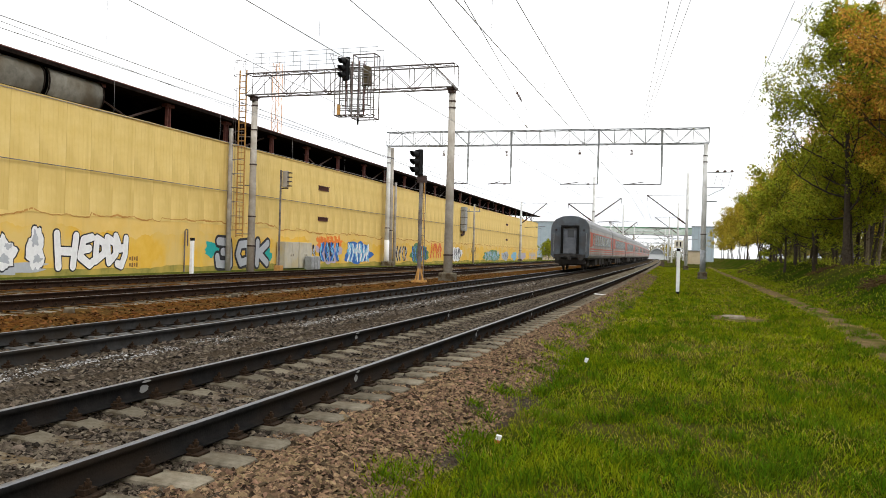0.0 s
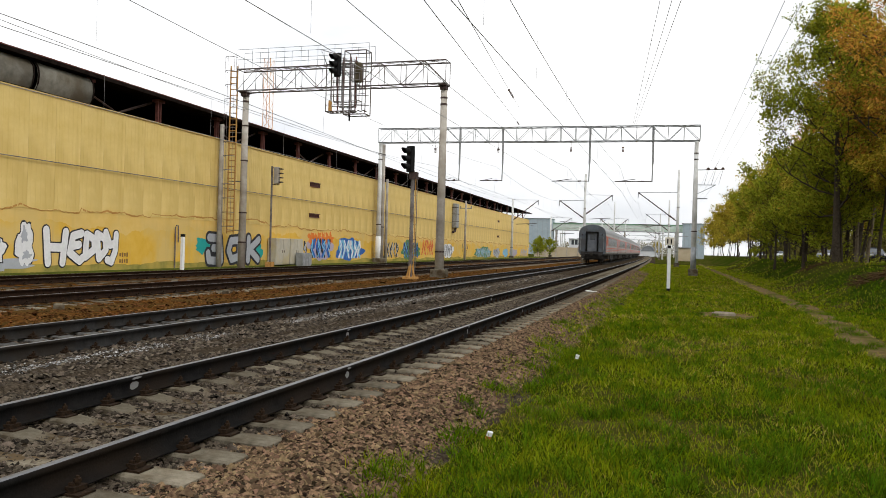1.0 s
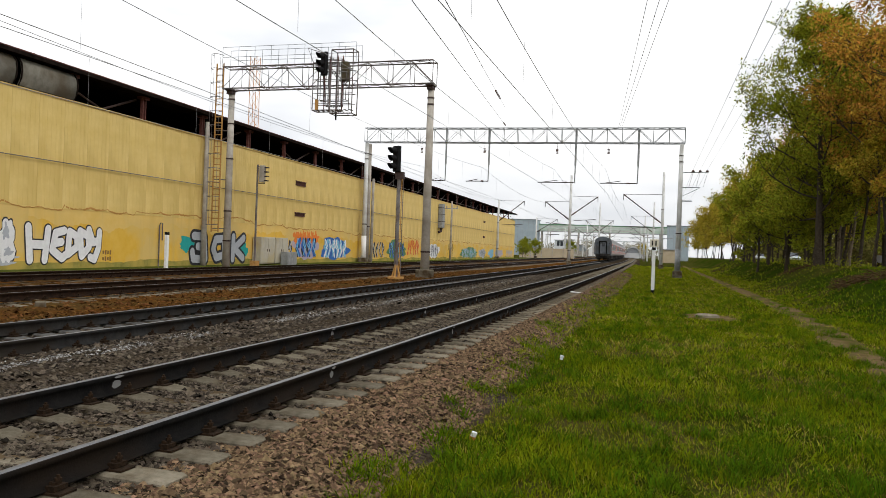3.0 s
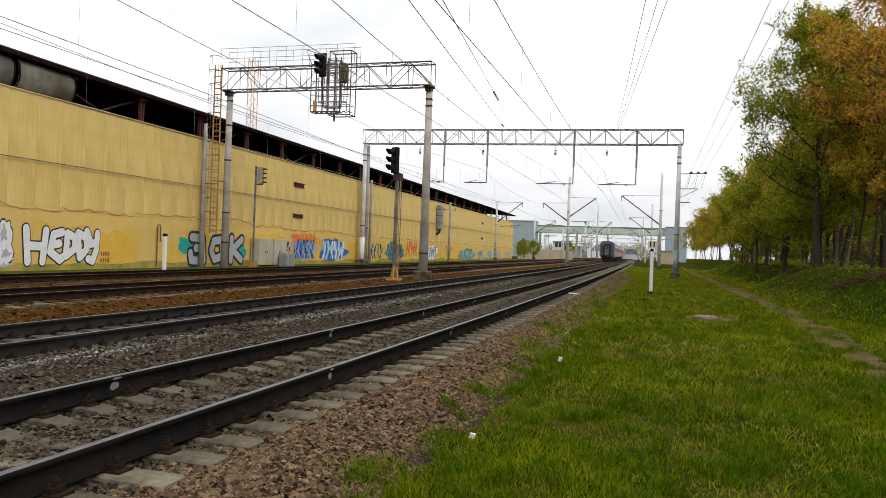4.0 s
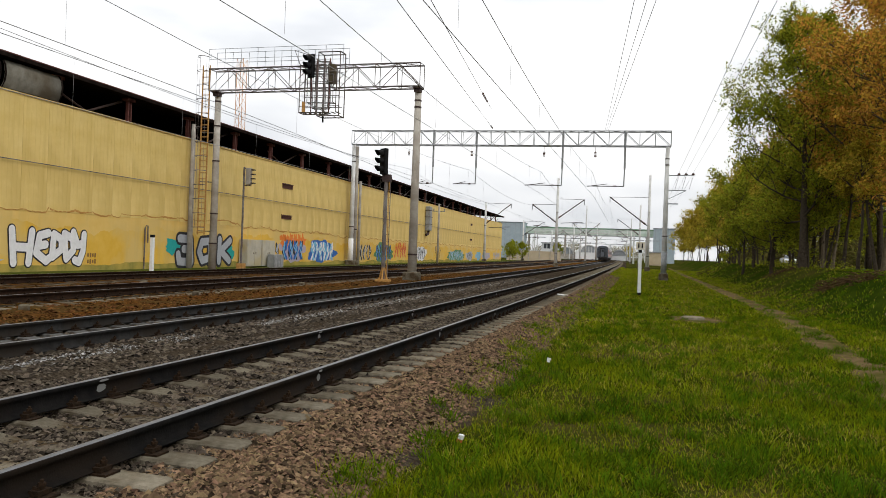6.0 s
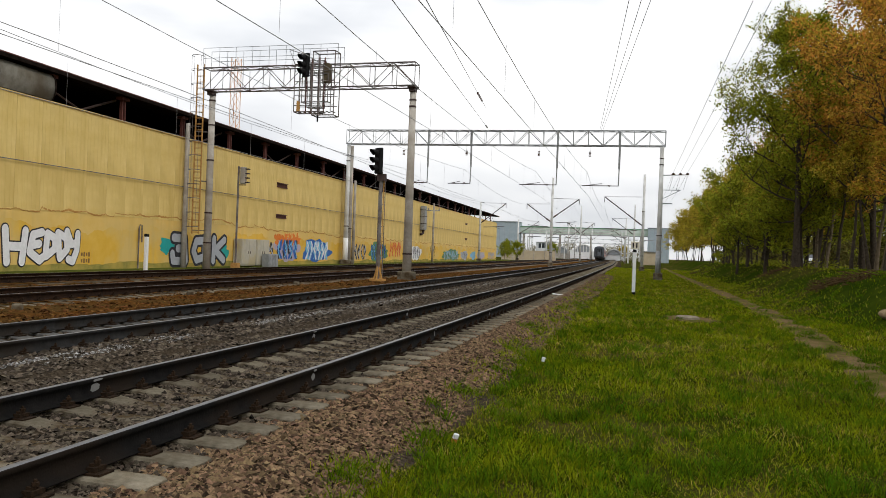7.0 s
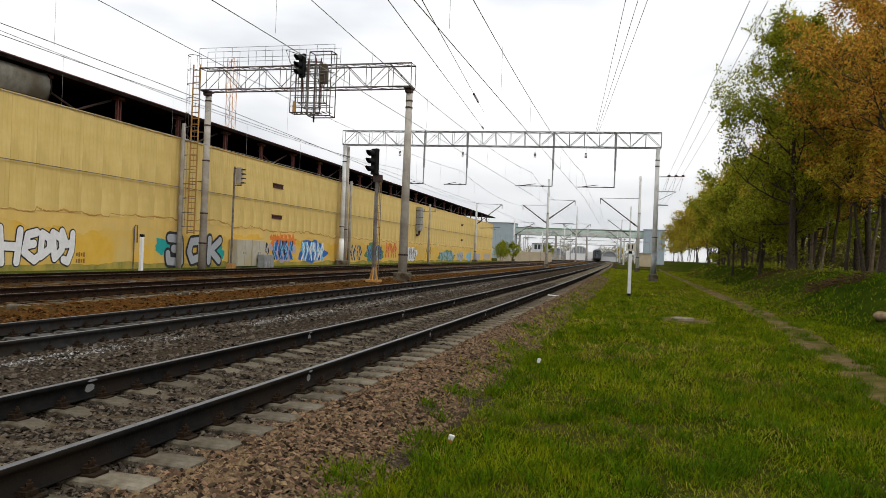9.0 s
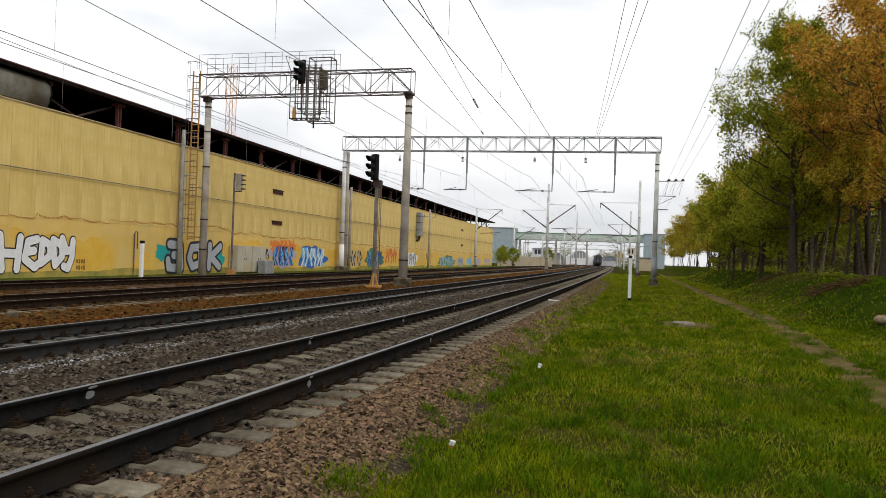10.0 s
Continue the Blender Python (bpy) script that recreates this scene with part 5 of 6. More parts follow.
# beige fence and green bush past the wall's end
fe = thing("concrete_fence", pose(-32.0, 205, -0.4, 0, 0, 4), "beige concrete panel fence past the wall's end", "fence")
for k in range(5):
    bm = bmesh.new()
    box(bm, -5.6 + k * 2.8, 0, 1.3, 2.7, 0.15, 2.6)
    part("panel", bm, M_BEIGE, fe)
for k in range(6):
    bm = bmesh.new()
    box(bm, -7.0 + k * 2.8, -0.06, 1.4, 0.2, 0.25, 2.9)
    part("post", bm, M_CONCRETE, fe)
# fence and boxes right of the line, far off
for x, y, w, lab in ((-1.2, 205, 5.0, "beige concrete hut wall beside the grass"),):
    b = thing("trackside_hut", pose(x, y, -0.4), lab, "hut")
    bm = bmesh.new()
    box(bm, 0, 1.5, 1.6, w, 3, 3.2)
    part("wall", bm, M_BEIGE, b)
    bm = bmesh.new()
    box(bm, 0, 1.5, 3.3, w + 0.4, 3.4, 0.2)
    part("roof", bm, M_STEEL, b)
# tower crane far behind the hall
cr = thing("tower_crane", pose(-69.6, 120, -0.4), "slim orange-yellow crane mast behind the hall", "crane")
M_CRANE = shade("orange_crane_paint", (0.55, 0.22, 0.06), (0.65, 0.34, 0.12), 1.0, 0.6, 0.1)
bm = bmesh.new()
for k in range(22):
    z0, z1 = k * 1.5, (k + 1) * 1.5
    for i in range(4):
        ax, ay = ((-0.6, -0.6), (0.6, -0.6), (0.6, 0.6), (-0.6, 0.6))[i]
        bx_, by_ = ((-0.6, -0.6), (0.6, -0.6), (0.6, 0.6), (-0.6, 0.6))[(i + 1) % 4]
        bar(bm, (ax, ay, z0), (ax, ay, z1), 0.12)
        bar(bm, (ax, ay, z0), (bx_, by_, z1), 0.07)
part("lattice_mast", bm, M_CRANE, cr)

# ---- small things on the grass and ballast ----
hatch = thing("concrete_hatch", pose(0.97, 24.6, float(hills(0.97, 24.6)) - 0.012), "flat weathered concrete slab in a ring of bare earth", "slab")
bm = bmesh.new()
rng = random.Random(2)
tube(bm, [(0, 0, -0.05), (0, 0, 0.085), (0, 0, 0.115)], [0.36, 0.34, 0.28], 14)
part("slab", bm, shade("weathered_brown_slab", (0.16, 0.13, 0.085), (0.30, 0.255, 0.19), 9.0, 1.0, 0.4, spec=0.0), hatch)
bm = bmesh.new()
ring = [bm.verts.new((math.cos(a) * rng.uniform(0.65, 0.95), math.sin(a) * rng.uniform(0.9, 1.4), 0.028)) for a in np.linspace(0, math.tau, 22)[:-1]]
bm.faces.new(ring)
part("earth_ring", bm, M_DIRT, hatch, "bare brown earth")
cup = thing("paper_cup", pose(-1.67, 12.56, -0.40, 0, 0, 20), "crushed white paper cup lying in grass", "litter")
bm = bmesh.new()
tube(bm, [(0, 0, 0.05), (0.015, 0, 0.11)], [0.024, 0.031], 12)
part("cup", bm, M_WHITE, cup)
bm = bmesh.new()
tube(bm, [(0.015, 0, 0.11), (0.016, 0, 0.115)], [0.033, 0.033], 12)
part("rim", bm, M_WHITE, cup)
pk = thing("cigarette_packet", pose(-1.70, 6.95, -0.36, 20, 15, 30), "crumpled white and red packet in grass", "litter")
bm = bmesh.new()
box(bm, 0, 0, 0.045, 0.05, 0.022, 0.05)
chamfer(bm, 0.004)
part("box", bm, M_WHITE, pk)
bm = bmesh.new()
box(bm, 0, 0, 0.005, 0.0505, 0.0225, 0.03)
part("red_end", bm, P_RED, pk)
pl = thing("white_board", pose(-3.15 + bx(31), 31.0, -0.20, 4, 6, 25), "short white board lying on the ballast", "board")
bm = bmesh.new()
box(bm, 0, 0, 0, 0.5, 0.12, 0.04)
chamfer(bm, 0.008)
part("board", bm, M_WHITE, pl)
for y, x in ((25.6, 6.55),):
    rk = thing("boulder", pose(x, y, float(hills(x, y)) + 0.10), "pale brown rough stone half sunk at the foot of the bank", "stone")
    bm = bmesh.new()
    bmesh.ops.create_icosphere(bm, subdivisions=2, radius=0.25)
    for v in bm.verts:
        v.co *= 1 + 0.25 * noise.noise(v.co * 3)
        v.co.z *= 0.6
    part("stone", bm, shade("pale_brown_stone", (0.20, 0.14, 0.08), (0.36, 0.27, 0.17), 9.0, 1.0, 0.5, spec=0.0), rk, smooth=True)

# white dabs of paint on the rail sides
P_MARK = paint("worn_white_mark", (0.20, 0.20, 0.195))
for off, y, w in [(-0.795, 6.53 + 5.17 * k, 0.07) for k in range(5)] + [(0.795, 8.08 + 5.17 * k, 0.05) for k in range(5)]:
    c = TRACKS[0]
    bm = bmesh.new()
    for depth, z, h in ((0.013, -0.095, 0.040), (0.0385, -0.020, 0.013)):
        ring = [(w * math.cos(a) * rng.uniform(0.7, 1.15), z + h * math.sin(a) * rng.uniform(0.7, 1.15)) for a in np.linspace(0, math.tau, 13)[:-1]]
        bm.faces.new([bm.verts.new((depth, u, v)) for u, v in ring])
    ob = part("paint_mark", bm, P_MARK, TRACK_OBS[0], "worn white paint mark on the rail side")
    ob.matrix_basis = pose(c + off + bx(y), y, 0, 0, 0, heading(y))
# pale concrete blocks beside the rusty tracks
rng = random.Random(6)
for k, (x, y) in enumerate(((-13.1, 14.1), (-13.2, 21.0), (-17.4, 17.0), (-17.5, 24.5), (-13.6, 29.5), (-17.6, 33.0), (-13.7, 46.0))):
    b = thing("marker_block", pose(x + bx(y), y, -0.28, 0, 0, rng.uniform(0, 40)), "small pale concrete block beside a rusty rail", "block", "pale blocks beside the rusty tracks")
    bm = bmesh.new()
    box(bm, 0, 0, 0.05, 0.20, 0.22, 0.20)
    chamfer(bm, 0.03)
    part("block", bm, M_SLEEPER, b)

# ---- trees ----


def leaf_material(name, c1, c2, hue=0.025):
    m = shade(name, c1, c2, 0.6, 0.9, 0.0, vary=0.6, island=True, spec=0.03, hue=hue)
    n, l = m.node_tree.nodes, m.node_tree.links
    b = n["Principled BSDF"]
    tr, mx = n.new("ShaderNodeBsdfTranslucent"), n.new("ShaderNodeMixShader")
    l.new(b.inputs["Base Color"].links[0].from_socket, tr.inputs["Color"])
    mx.inputs[0].default_value = 0.55
    l.new(b.outputs[0], mx.inputs[1])
    l.new(tr.outputs[0], mx.inputs[2])
    l.new(mx.outputs[0], n["Material Output"].inputs["Surface"])
    return m


M_LEAF_GREEN = leaf_material("olive_spring_leaves", (0.190, 0.215, 0.011), (0.370, 0.375, 0.034))
M_LEAF_RUST = leaf_material("rusty_spring_leaves", (0.370, 0.200, 0.022), (0.600, 0.350, 0.058))
M_LEAF_YELL = leaf_material("yellow_green_leaves", (0.320, 0.250, 0.020), (0.520, 0.410, 0.050))
M_BARK = shade("dark_bark", (0.035, 0.028, 0.020), (0.085, 0.068, 0.050), 8.0, 1.0, 0.8, fine=25, spec=0.0)
M_BARK_PALE = shade("pale_bark", (0.11, 0.085, 0.055), (0.20, 0.16, 0.11), 6.0, 1.0, 0.7, fine=25, spec=0.0)


def leaf_heap(name, centres, spread, size, per, material, seed):
    r = np.random.default_rng(seed)
    c = np.repeat(np.asarray(centres), per, 0)
    n = len(c)
    c = c + r.normal(0, 1, (n, 3)) * spread
    a = r.normal(0, 1, (n, 3))
    a /= np.linalg.norm(a, axis=1, keepdims=True)
    b = np.cross(a, r.normal(0, 1, (n, 3)))
    b /= np.linalg.norm(b, axis=1, keepdims=True)
    s = size * r.uniform(0.55, 1.3, (n, 1))
    V = np.stack([c - a * s, c + b * s * 0.75, c + a * s], 1).reshape(-1, 3)
    F = np.arange(n * 3).reshape(-1, 3)
    return heap(name, V, F, material)


def tree(name, height, radius, bare, seed, leaf, bark, label, leaves=22000, lean=0.0, stems=1, size=0.125, limbs=26, rise=0.35, full=0.72):
    """Tapered trunk, limbs, twigs, and a crown of small leaves round the twigs."""
    r = random.Random(seed)
    t = thing(name, pose(0, 0, 0), label, "tree", "trees along the bank")
    bm = bmesh.new()
    tips, leafy = [], [True]

    def twig(p, d, length, rad, depth):
        pts, q, w = [p], p.copy(), d.normalized()
        k = (4, 2, 1)[depth]
        for i in range(k):
            w = (w + Vector((r.uniform(-1, 1), r.uniform(-1, 1), r.uniform(-0.3, 0.9))) * 0.22).normalized()
            q = q + w * length / k
            pts.append(q.copy())
        tube(bm, pts, [rad * (1 - 0.75 * i / k) for i in range(k + 1)], (6, 4, 3)[depth], False)
        if depth >= 2:
            if leafy[0]:
                tips.extend((pts[0].lerp(pts[1], 0.5), pts[1]))
            return
        if depth == 1:
            leafy[0] = r.random() < full
        tips.extend(pts[-1:])
        for i in range(5 if depth == 0 else 5):
            u = r.uniform(0.25, 1.0)
            j = min(int(u * k), k - 1)
            s = pts[j].lerp(pts[j + 1], u * k - j)
            side = Vector((r.uniform(-1, 1), r.uniform(-1, 1), r.uniform(-0.2, 1.0))).normalized()
            twig(s, w * 0.5 + side, length * r.uniform(0.40, 0.62), rad * 0.45, depth + 1)

    for s_ in range(stems):
        p = Vector((r.uniform(-0.4, 0.4), r.uniform(-0.4, 0.4), -0.3)) if stems > 1 else Vector((0, 0, -0.3))
        w = Vector((lean + (r.uniform(-0.25, 0.25) if stems > 1 else 0), r.uniform(-0.08, 0.08), 1)).normalized()
        pts, n = [p.copy()], 9
        for i in range(n):
            w = (w + Vector((r.uniform(-0.09, 0.09), r.uniform(-0.09, 0.09), 0.05))).normalized()
            p = p + w * height * 0.88 / n
            pts.append(p.copy())
        r0 = height * 0.0135 / (stems ** 0.5)
        tube(bm, pts, [r0 * (1.25 if i == 0 else 1 - 0.85 * i / n) for i in range(n + 1)], 9, False)
        per_stem = int((limbs if stems == 1 else limbs // 2) * (1 - bare))
        for i in range(per_stem):
            u = bare + (1 - bare) * (i + r.random()) / per_stem
            u = min(u, 0.985)
            j = min(int(u * n), n - 1)
            s = pts[j].lerp(pts[j + 1], u * n - j)
            a = i * 2.39996 + r.uniform(-0.5, 0.5)
            fat = math.sin(math.pi * min(1, 0.22 + 0.80 * (u - bare) / (1 - bare))) ** 1.1
            d = Vector((math.cos(a), math.sin(a), r.uniform(-0.15, 0.6) + rise * u))
            twig(s, d, radius * (0.26 + 0.74 * fat) * r.uniform(0.82, 1.06), r0 * 0.36 * (1 - 0.6 * u), 0)
        # upright shoots at the top
        for i in range(7):
            j = r.randint(5, n - 1)
            q = pts[j]
            d = Vector((r.uniform(-0.45, 0.45), r.uniform(-0.45, 0.45), 1.0))
            leafy[0] = True
            twig(q, d, height * r.uniform(0.16, 0.30), r0 * 0.22, 1)
    part("trunk", bm, bark, t, smooth=True)
    c = np.array([p[:] for p in tips])
    per = max(1, round(leaves / len(c)))
    part("crown", leaf_heap("crown", c, 0.19, size, per, leaf, seed), None, t)
    return t


def put(t, x, y, turn=0.0, scale=1.0):
    m = pose(x, y, float(hills(x, y)), 0, 0, turn)
    t.scale = (scale, scale, scale)
    t.matrix_basis = m @ Matrix.Scale(scale, 4)
    return t


def again(t, x, y, turn, scale):
    ob = copy_thing(t, pose(x, y, float(hills(x, y)), 0, 0, turn))
    ob.scale = (scale, scale, scale)
    return ob


T_BIG = tree("tree", 17.0, 5.2, 0.20, 11, M_LEAF_GREEN, M_BARK, "tall olive-green tree just coming into leaf", 46000, -0.02, size=0.11, limbs=40, full=0.88)
T_RUST = tree("tree", 17.5, 5.2, 0.22, 23, M_LEAF_RUST, M_BARK, "tall tree with rusty orange young leaves", 30000, size=0.11, limbs=36, full=0.70)
T_YELL = tree("tree", 10.0, 4.0, 0.24, 37, M_LEAF_YELL, M_BARK, "smaller tree with yellow-green young leaves", 14000, stems=3, size=0.15)
T_MID = tree("tree", 9.5, 4.0, 0.14, 41, M_LEAF_GREEN, M_BARK, "low olive-green tree with spreading limbs", 16000, size=0.14, rise=0.1)
T_THIN = tree("tree", 13.0, 3.4, 0.36, 53, M_LEAF_RUST, M_BARK_PALE, "slender pale-trunked tree with rusty leaves", 11000, stems=2, full=0.6)
T_POLE = tree("tree", 8.5, 2.0, 0.50, 67, M_LEAF_YELL, M_BARK, "young dark leaning tree with few leaves", 3500, 0.12, limbs=12)
put(T_BIG, 8.4, 53, 150)
put(T_RUST, 11.7, 45.8)
put(T_YELL, 7.9, 92)
put(T_MID, 8.0, 64)
put(T_THIN, 12.6, 52)
put(T_POLE, 9.4, 62)
for t, x, y, a, s in ((T_RUST, 13.0, 38.5, 130, 0.98), (T_BIG, 14.5, 60, 80, 1.05), (T_THIN, 10.6, 58, 40, 1.0), (T_THIN, 13.4, 43.0, 200, 0.9),
                      (T_MID, 9.6, 76, 60, 1.0), (T_BIG, 12.5, 74, 190, 0.8), (T_YELL, 9.0, 84, 100, 1.05), (T_MID, 6.9, 74, 130, 0.9), (T_MID, 9.2, 56, 210, 0.82),
                      (T_YELL, 8.4, 102, 230, 1.0), (T_YELL, 9.2, 113, 310, 1.05), (T_MID, 11.0, 96, 140, 1.0), (T_YELL, 8.0, 124, 15, 1.0), (T_YELL, 9.4, 136, 75, 1.1),
                      (T_YELL, 8.2, 150, 160, 1.05), (T_YELL, 8.6, 168, 280, 1.1), (T_YELL, 8.2, 190, 30, 1.1), (T_YELL, 8.0, 216, 150, 1.1), (T_YELL, 7.6, 240, 50, 1.1), (T_YELL, 6.8, 266, 250, 1.1), (T_RUST, 13.2, 90, 75, 0.75),
                      (T_POLE, 8.9, 70, 100, 1.0), (T_POLE, 9.9, 66, 200, 0.9), (T_POLE, 10.8, 54, 20, 1.1), (T_POLE, 11.6, 49, 140, 1.0), (T_POLE, 10.2, 47, 250, 0.9), (T_POLE, 12.6, 47, 80, 1.1),
                      (T_POLE, 11.4, 62, 310, 1.0), (T_POLE, 8.4, 80, 60, 1.0), (T_POLE, 8.0, 88, 170, 1.0), (T_POLE, 7.6, 97, 230, 1.0), (T_POLE, 12.2, 41.5, 190, 1.0), (T_POLE, 13.4, 40, 10, 1.0),
                      (T_POLE, 8.2, 108, 0, 1.0), (T_POLE, 7.8, 118, 90, 1.0), (T_POLE, 9.0, 75, 300, 1.1),
                      (T_RUST, 10.8, 61, 300, 0.92), (T_BIG, 12.2, 68, 20, 0.9), (T_RUST, 12.5, 80, 20, 0.85), (T_BIG, 16.0, 70, 120, 1.0), (T_BIG, 12.0, 112, 10, 0.7),
                      # unseen trees right of the view, added to shade bank and grass
                      (T_RUST, 16.0, 32, 60, 1.0), (T_BIG, 17.0, 24, 150, 1.0), (T_RUST, 16.5, 15, 250, 1.0), (T_BIG, 17, 7, 310, 1.0),
                      (T_BIG, 30.0, 100, 20, 0.9), (T_MID, 28.0, 125, 70, 1.3), (T_BIG, 30.0, 150, 130, 0.95), (T_MID, 27.5, 72, 15, 1.3), (T_MID, 27, 90, 200, 1.3), (T_MID, 26, 180, 260, 1.3), (T_MID, 26, 205, 20, 1.3),
                      (T_MID, -34.0, 182, 10, 0.45), (T_MID, -32.2, 188, 100, 0.5), (T_MID, -36.0, 196, 200, 0.55), (T_MID, -46.0, 362, 60, 0.8), (T_YELL, -15, 380, 0, 0.7)):
    again(t, x, y, a, s)
# shoots and undergrowth on the bank's crest
rng = np.random.default_rng(8)
pts = []
for k in range(60):
    y = rng.uniform(46, 150)
    x = 8.3 + rng.uniform(0, 5.5)
    z = float(hills(x, y))
    for j in range(6):
        pts.append((x + rng.normal(0, 0.25), y + rng.normal(0, 0.25), z + rng.uniform(0.03, 0.35)))
tagged(new("undergrowth", leaf_heap("undergrowth", pts, 0.18, 0.07, 14, M_LEAF_GREEN, 5)), "low green undergrowth between the tree trunks", "undergrowth", kind="stuff")
# far woods behind the road
M_WOODS = leaf_material("dull_olive_woods", (0.075, 0.070, 0.016), (0.15, 0.13, 0.035))
pts = []
for k in range(1500):
    y = rng.uniform(40, 340)
    x = 33 + rng.uniform(0, 12) - 0.03 * y
    top = 5.0 + 2.5 * math.sin(y * 0.13) + 1.5 * math.sin(y * 0.37)
    pts.append((x, y, 0.9 + top * rng.uniform(0, 1) ** 0.8))
tagged(new("far_woods", leaf_heap("far_woods", pts, 0.9, 0.50, 30, M_WOODS, 15)), "distant olive-green woods behind the road", "woods", kind="stuff")
pts = []
for k in range(700):
    x = rng.uniform(-95, 6)
    top = 6.0 + 2.0 * math.sin(x * 0.21) + 1.5 * math.sin(x * 0.63 + 1)
    pts.append((x, 470 + rng.uniform(-14, 14), 0.3 + top * rng.uniform(0, 1) ** 0.8))
tagged(new("far_woods", leaf_heap("far_woods", pts, 0.9, 0.42, 22, M_FAR_TWIG, 19)), "pale brown woods at the end of the line", "woods", kind="stuff")
# heaps of dead branches on the bank
M_BRUSH = shade("brown_dead_branches", (0.045, 0.028, 0.014), (0.12, 0.075, 0.036), 8.0, 1.0, 0.5, spec=0.0)
for x, y, w, n in ((6.9, 33.8, 0.7, 120), (6.4, 34.8, 0.35, 40), (7.4, 32.4, 0.5, 50), (6.9, 51.0, 0.9, 80), (4.6, 96.0, 1.6, 50)):
    bm = bmesh.new()
    rr = random.Random(int(x * 100 + y))
    for k in range(n):
        px, py = x + rr.gauss(0, w * 0.5), y + rr.gauss(0, w * 0.5)
        pz = float(hills(px, py)) + rr.uniform(-0.02, 0.14)
        a, L = rr.uniform(0, math.tau), rr.uniform(0.2, 0.7)
        q = Vector((math.cos(a), math.sin(a), rr.uniform(-0.3, 0.35))) * L
        tube(bm, [(px, py, pz), (px + q.x * 0.5, py + q.y * 0.5, pz + q.z * 0.5 + 0.05), (px + q.x, py + q.y, pz + q.z)], [0.020, 0.015, 0.006], 4, False)
    tagged(new("brushwood_heap", mesh_of("brushwood_heap", bm, M_BRUSH)), "heap of brown dead branches on the bank", "brushwood", "heaps of brushwood", "stuff")

# ---- the train ----
M_COACH_SIDE = shade("light_grey_coach_paint", (0.40, 0.40, 0.40), (0.50, 0.50, 0.50), 1.2, 0.5, 0.05, c3=(0.33, 0.32, 0.31), big=0.5, spec=0.2)
M_COACH_RED = shade("red_coach_stripe", (0.46, 0.075, 0.045), (0.58, 0.11, 0.065), 2.0, 0.45, 0.05)
M_COACH_END = shade("blue_grey_coach_end", (0.075, 0.088, 0.102), (0.120, 0.136, 0.150), 1.5, 0.65, 0.1, c3=(0.085, 0.085, 0.088), big=1.2, spec=0.15)
M_COACH_ROOF = shade("sooty_coach_roof", (0.20, 0.205, 0.205), (0.28, 0.285, 0.285), 1.5, 0.6, 0.1, c3=(0.24, 0.24, 0.24), big=0.8)
M_RUBBER = shade("dusty_black_rubber", (0.006, 0.006, 0.006), (0.016, 0.015, 0.014), 5.0, 0.95, 0.1, spec=0.02)
M_BOGIE = shade("dusty_black_bogie", (0.020, 0.018, 0.016), (0.045, 0.040, 0.036), 5.0, 0.85, 0.2)
CL, PITCH_C = 23.9, 24.55


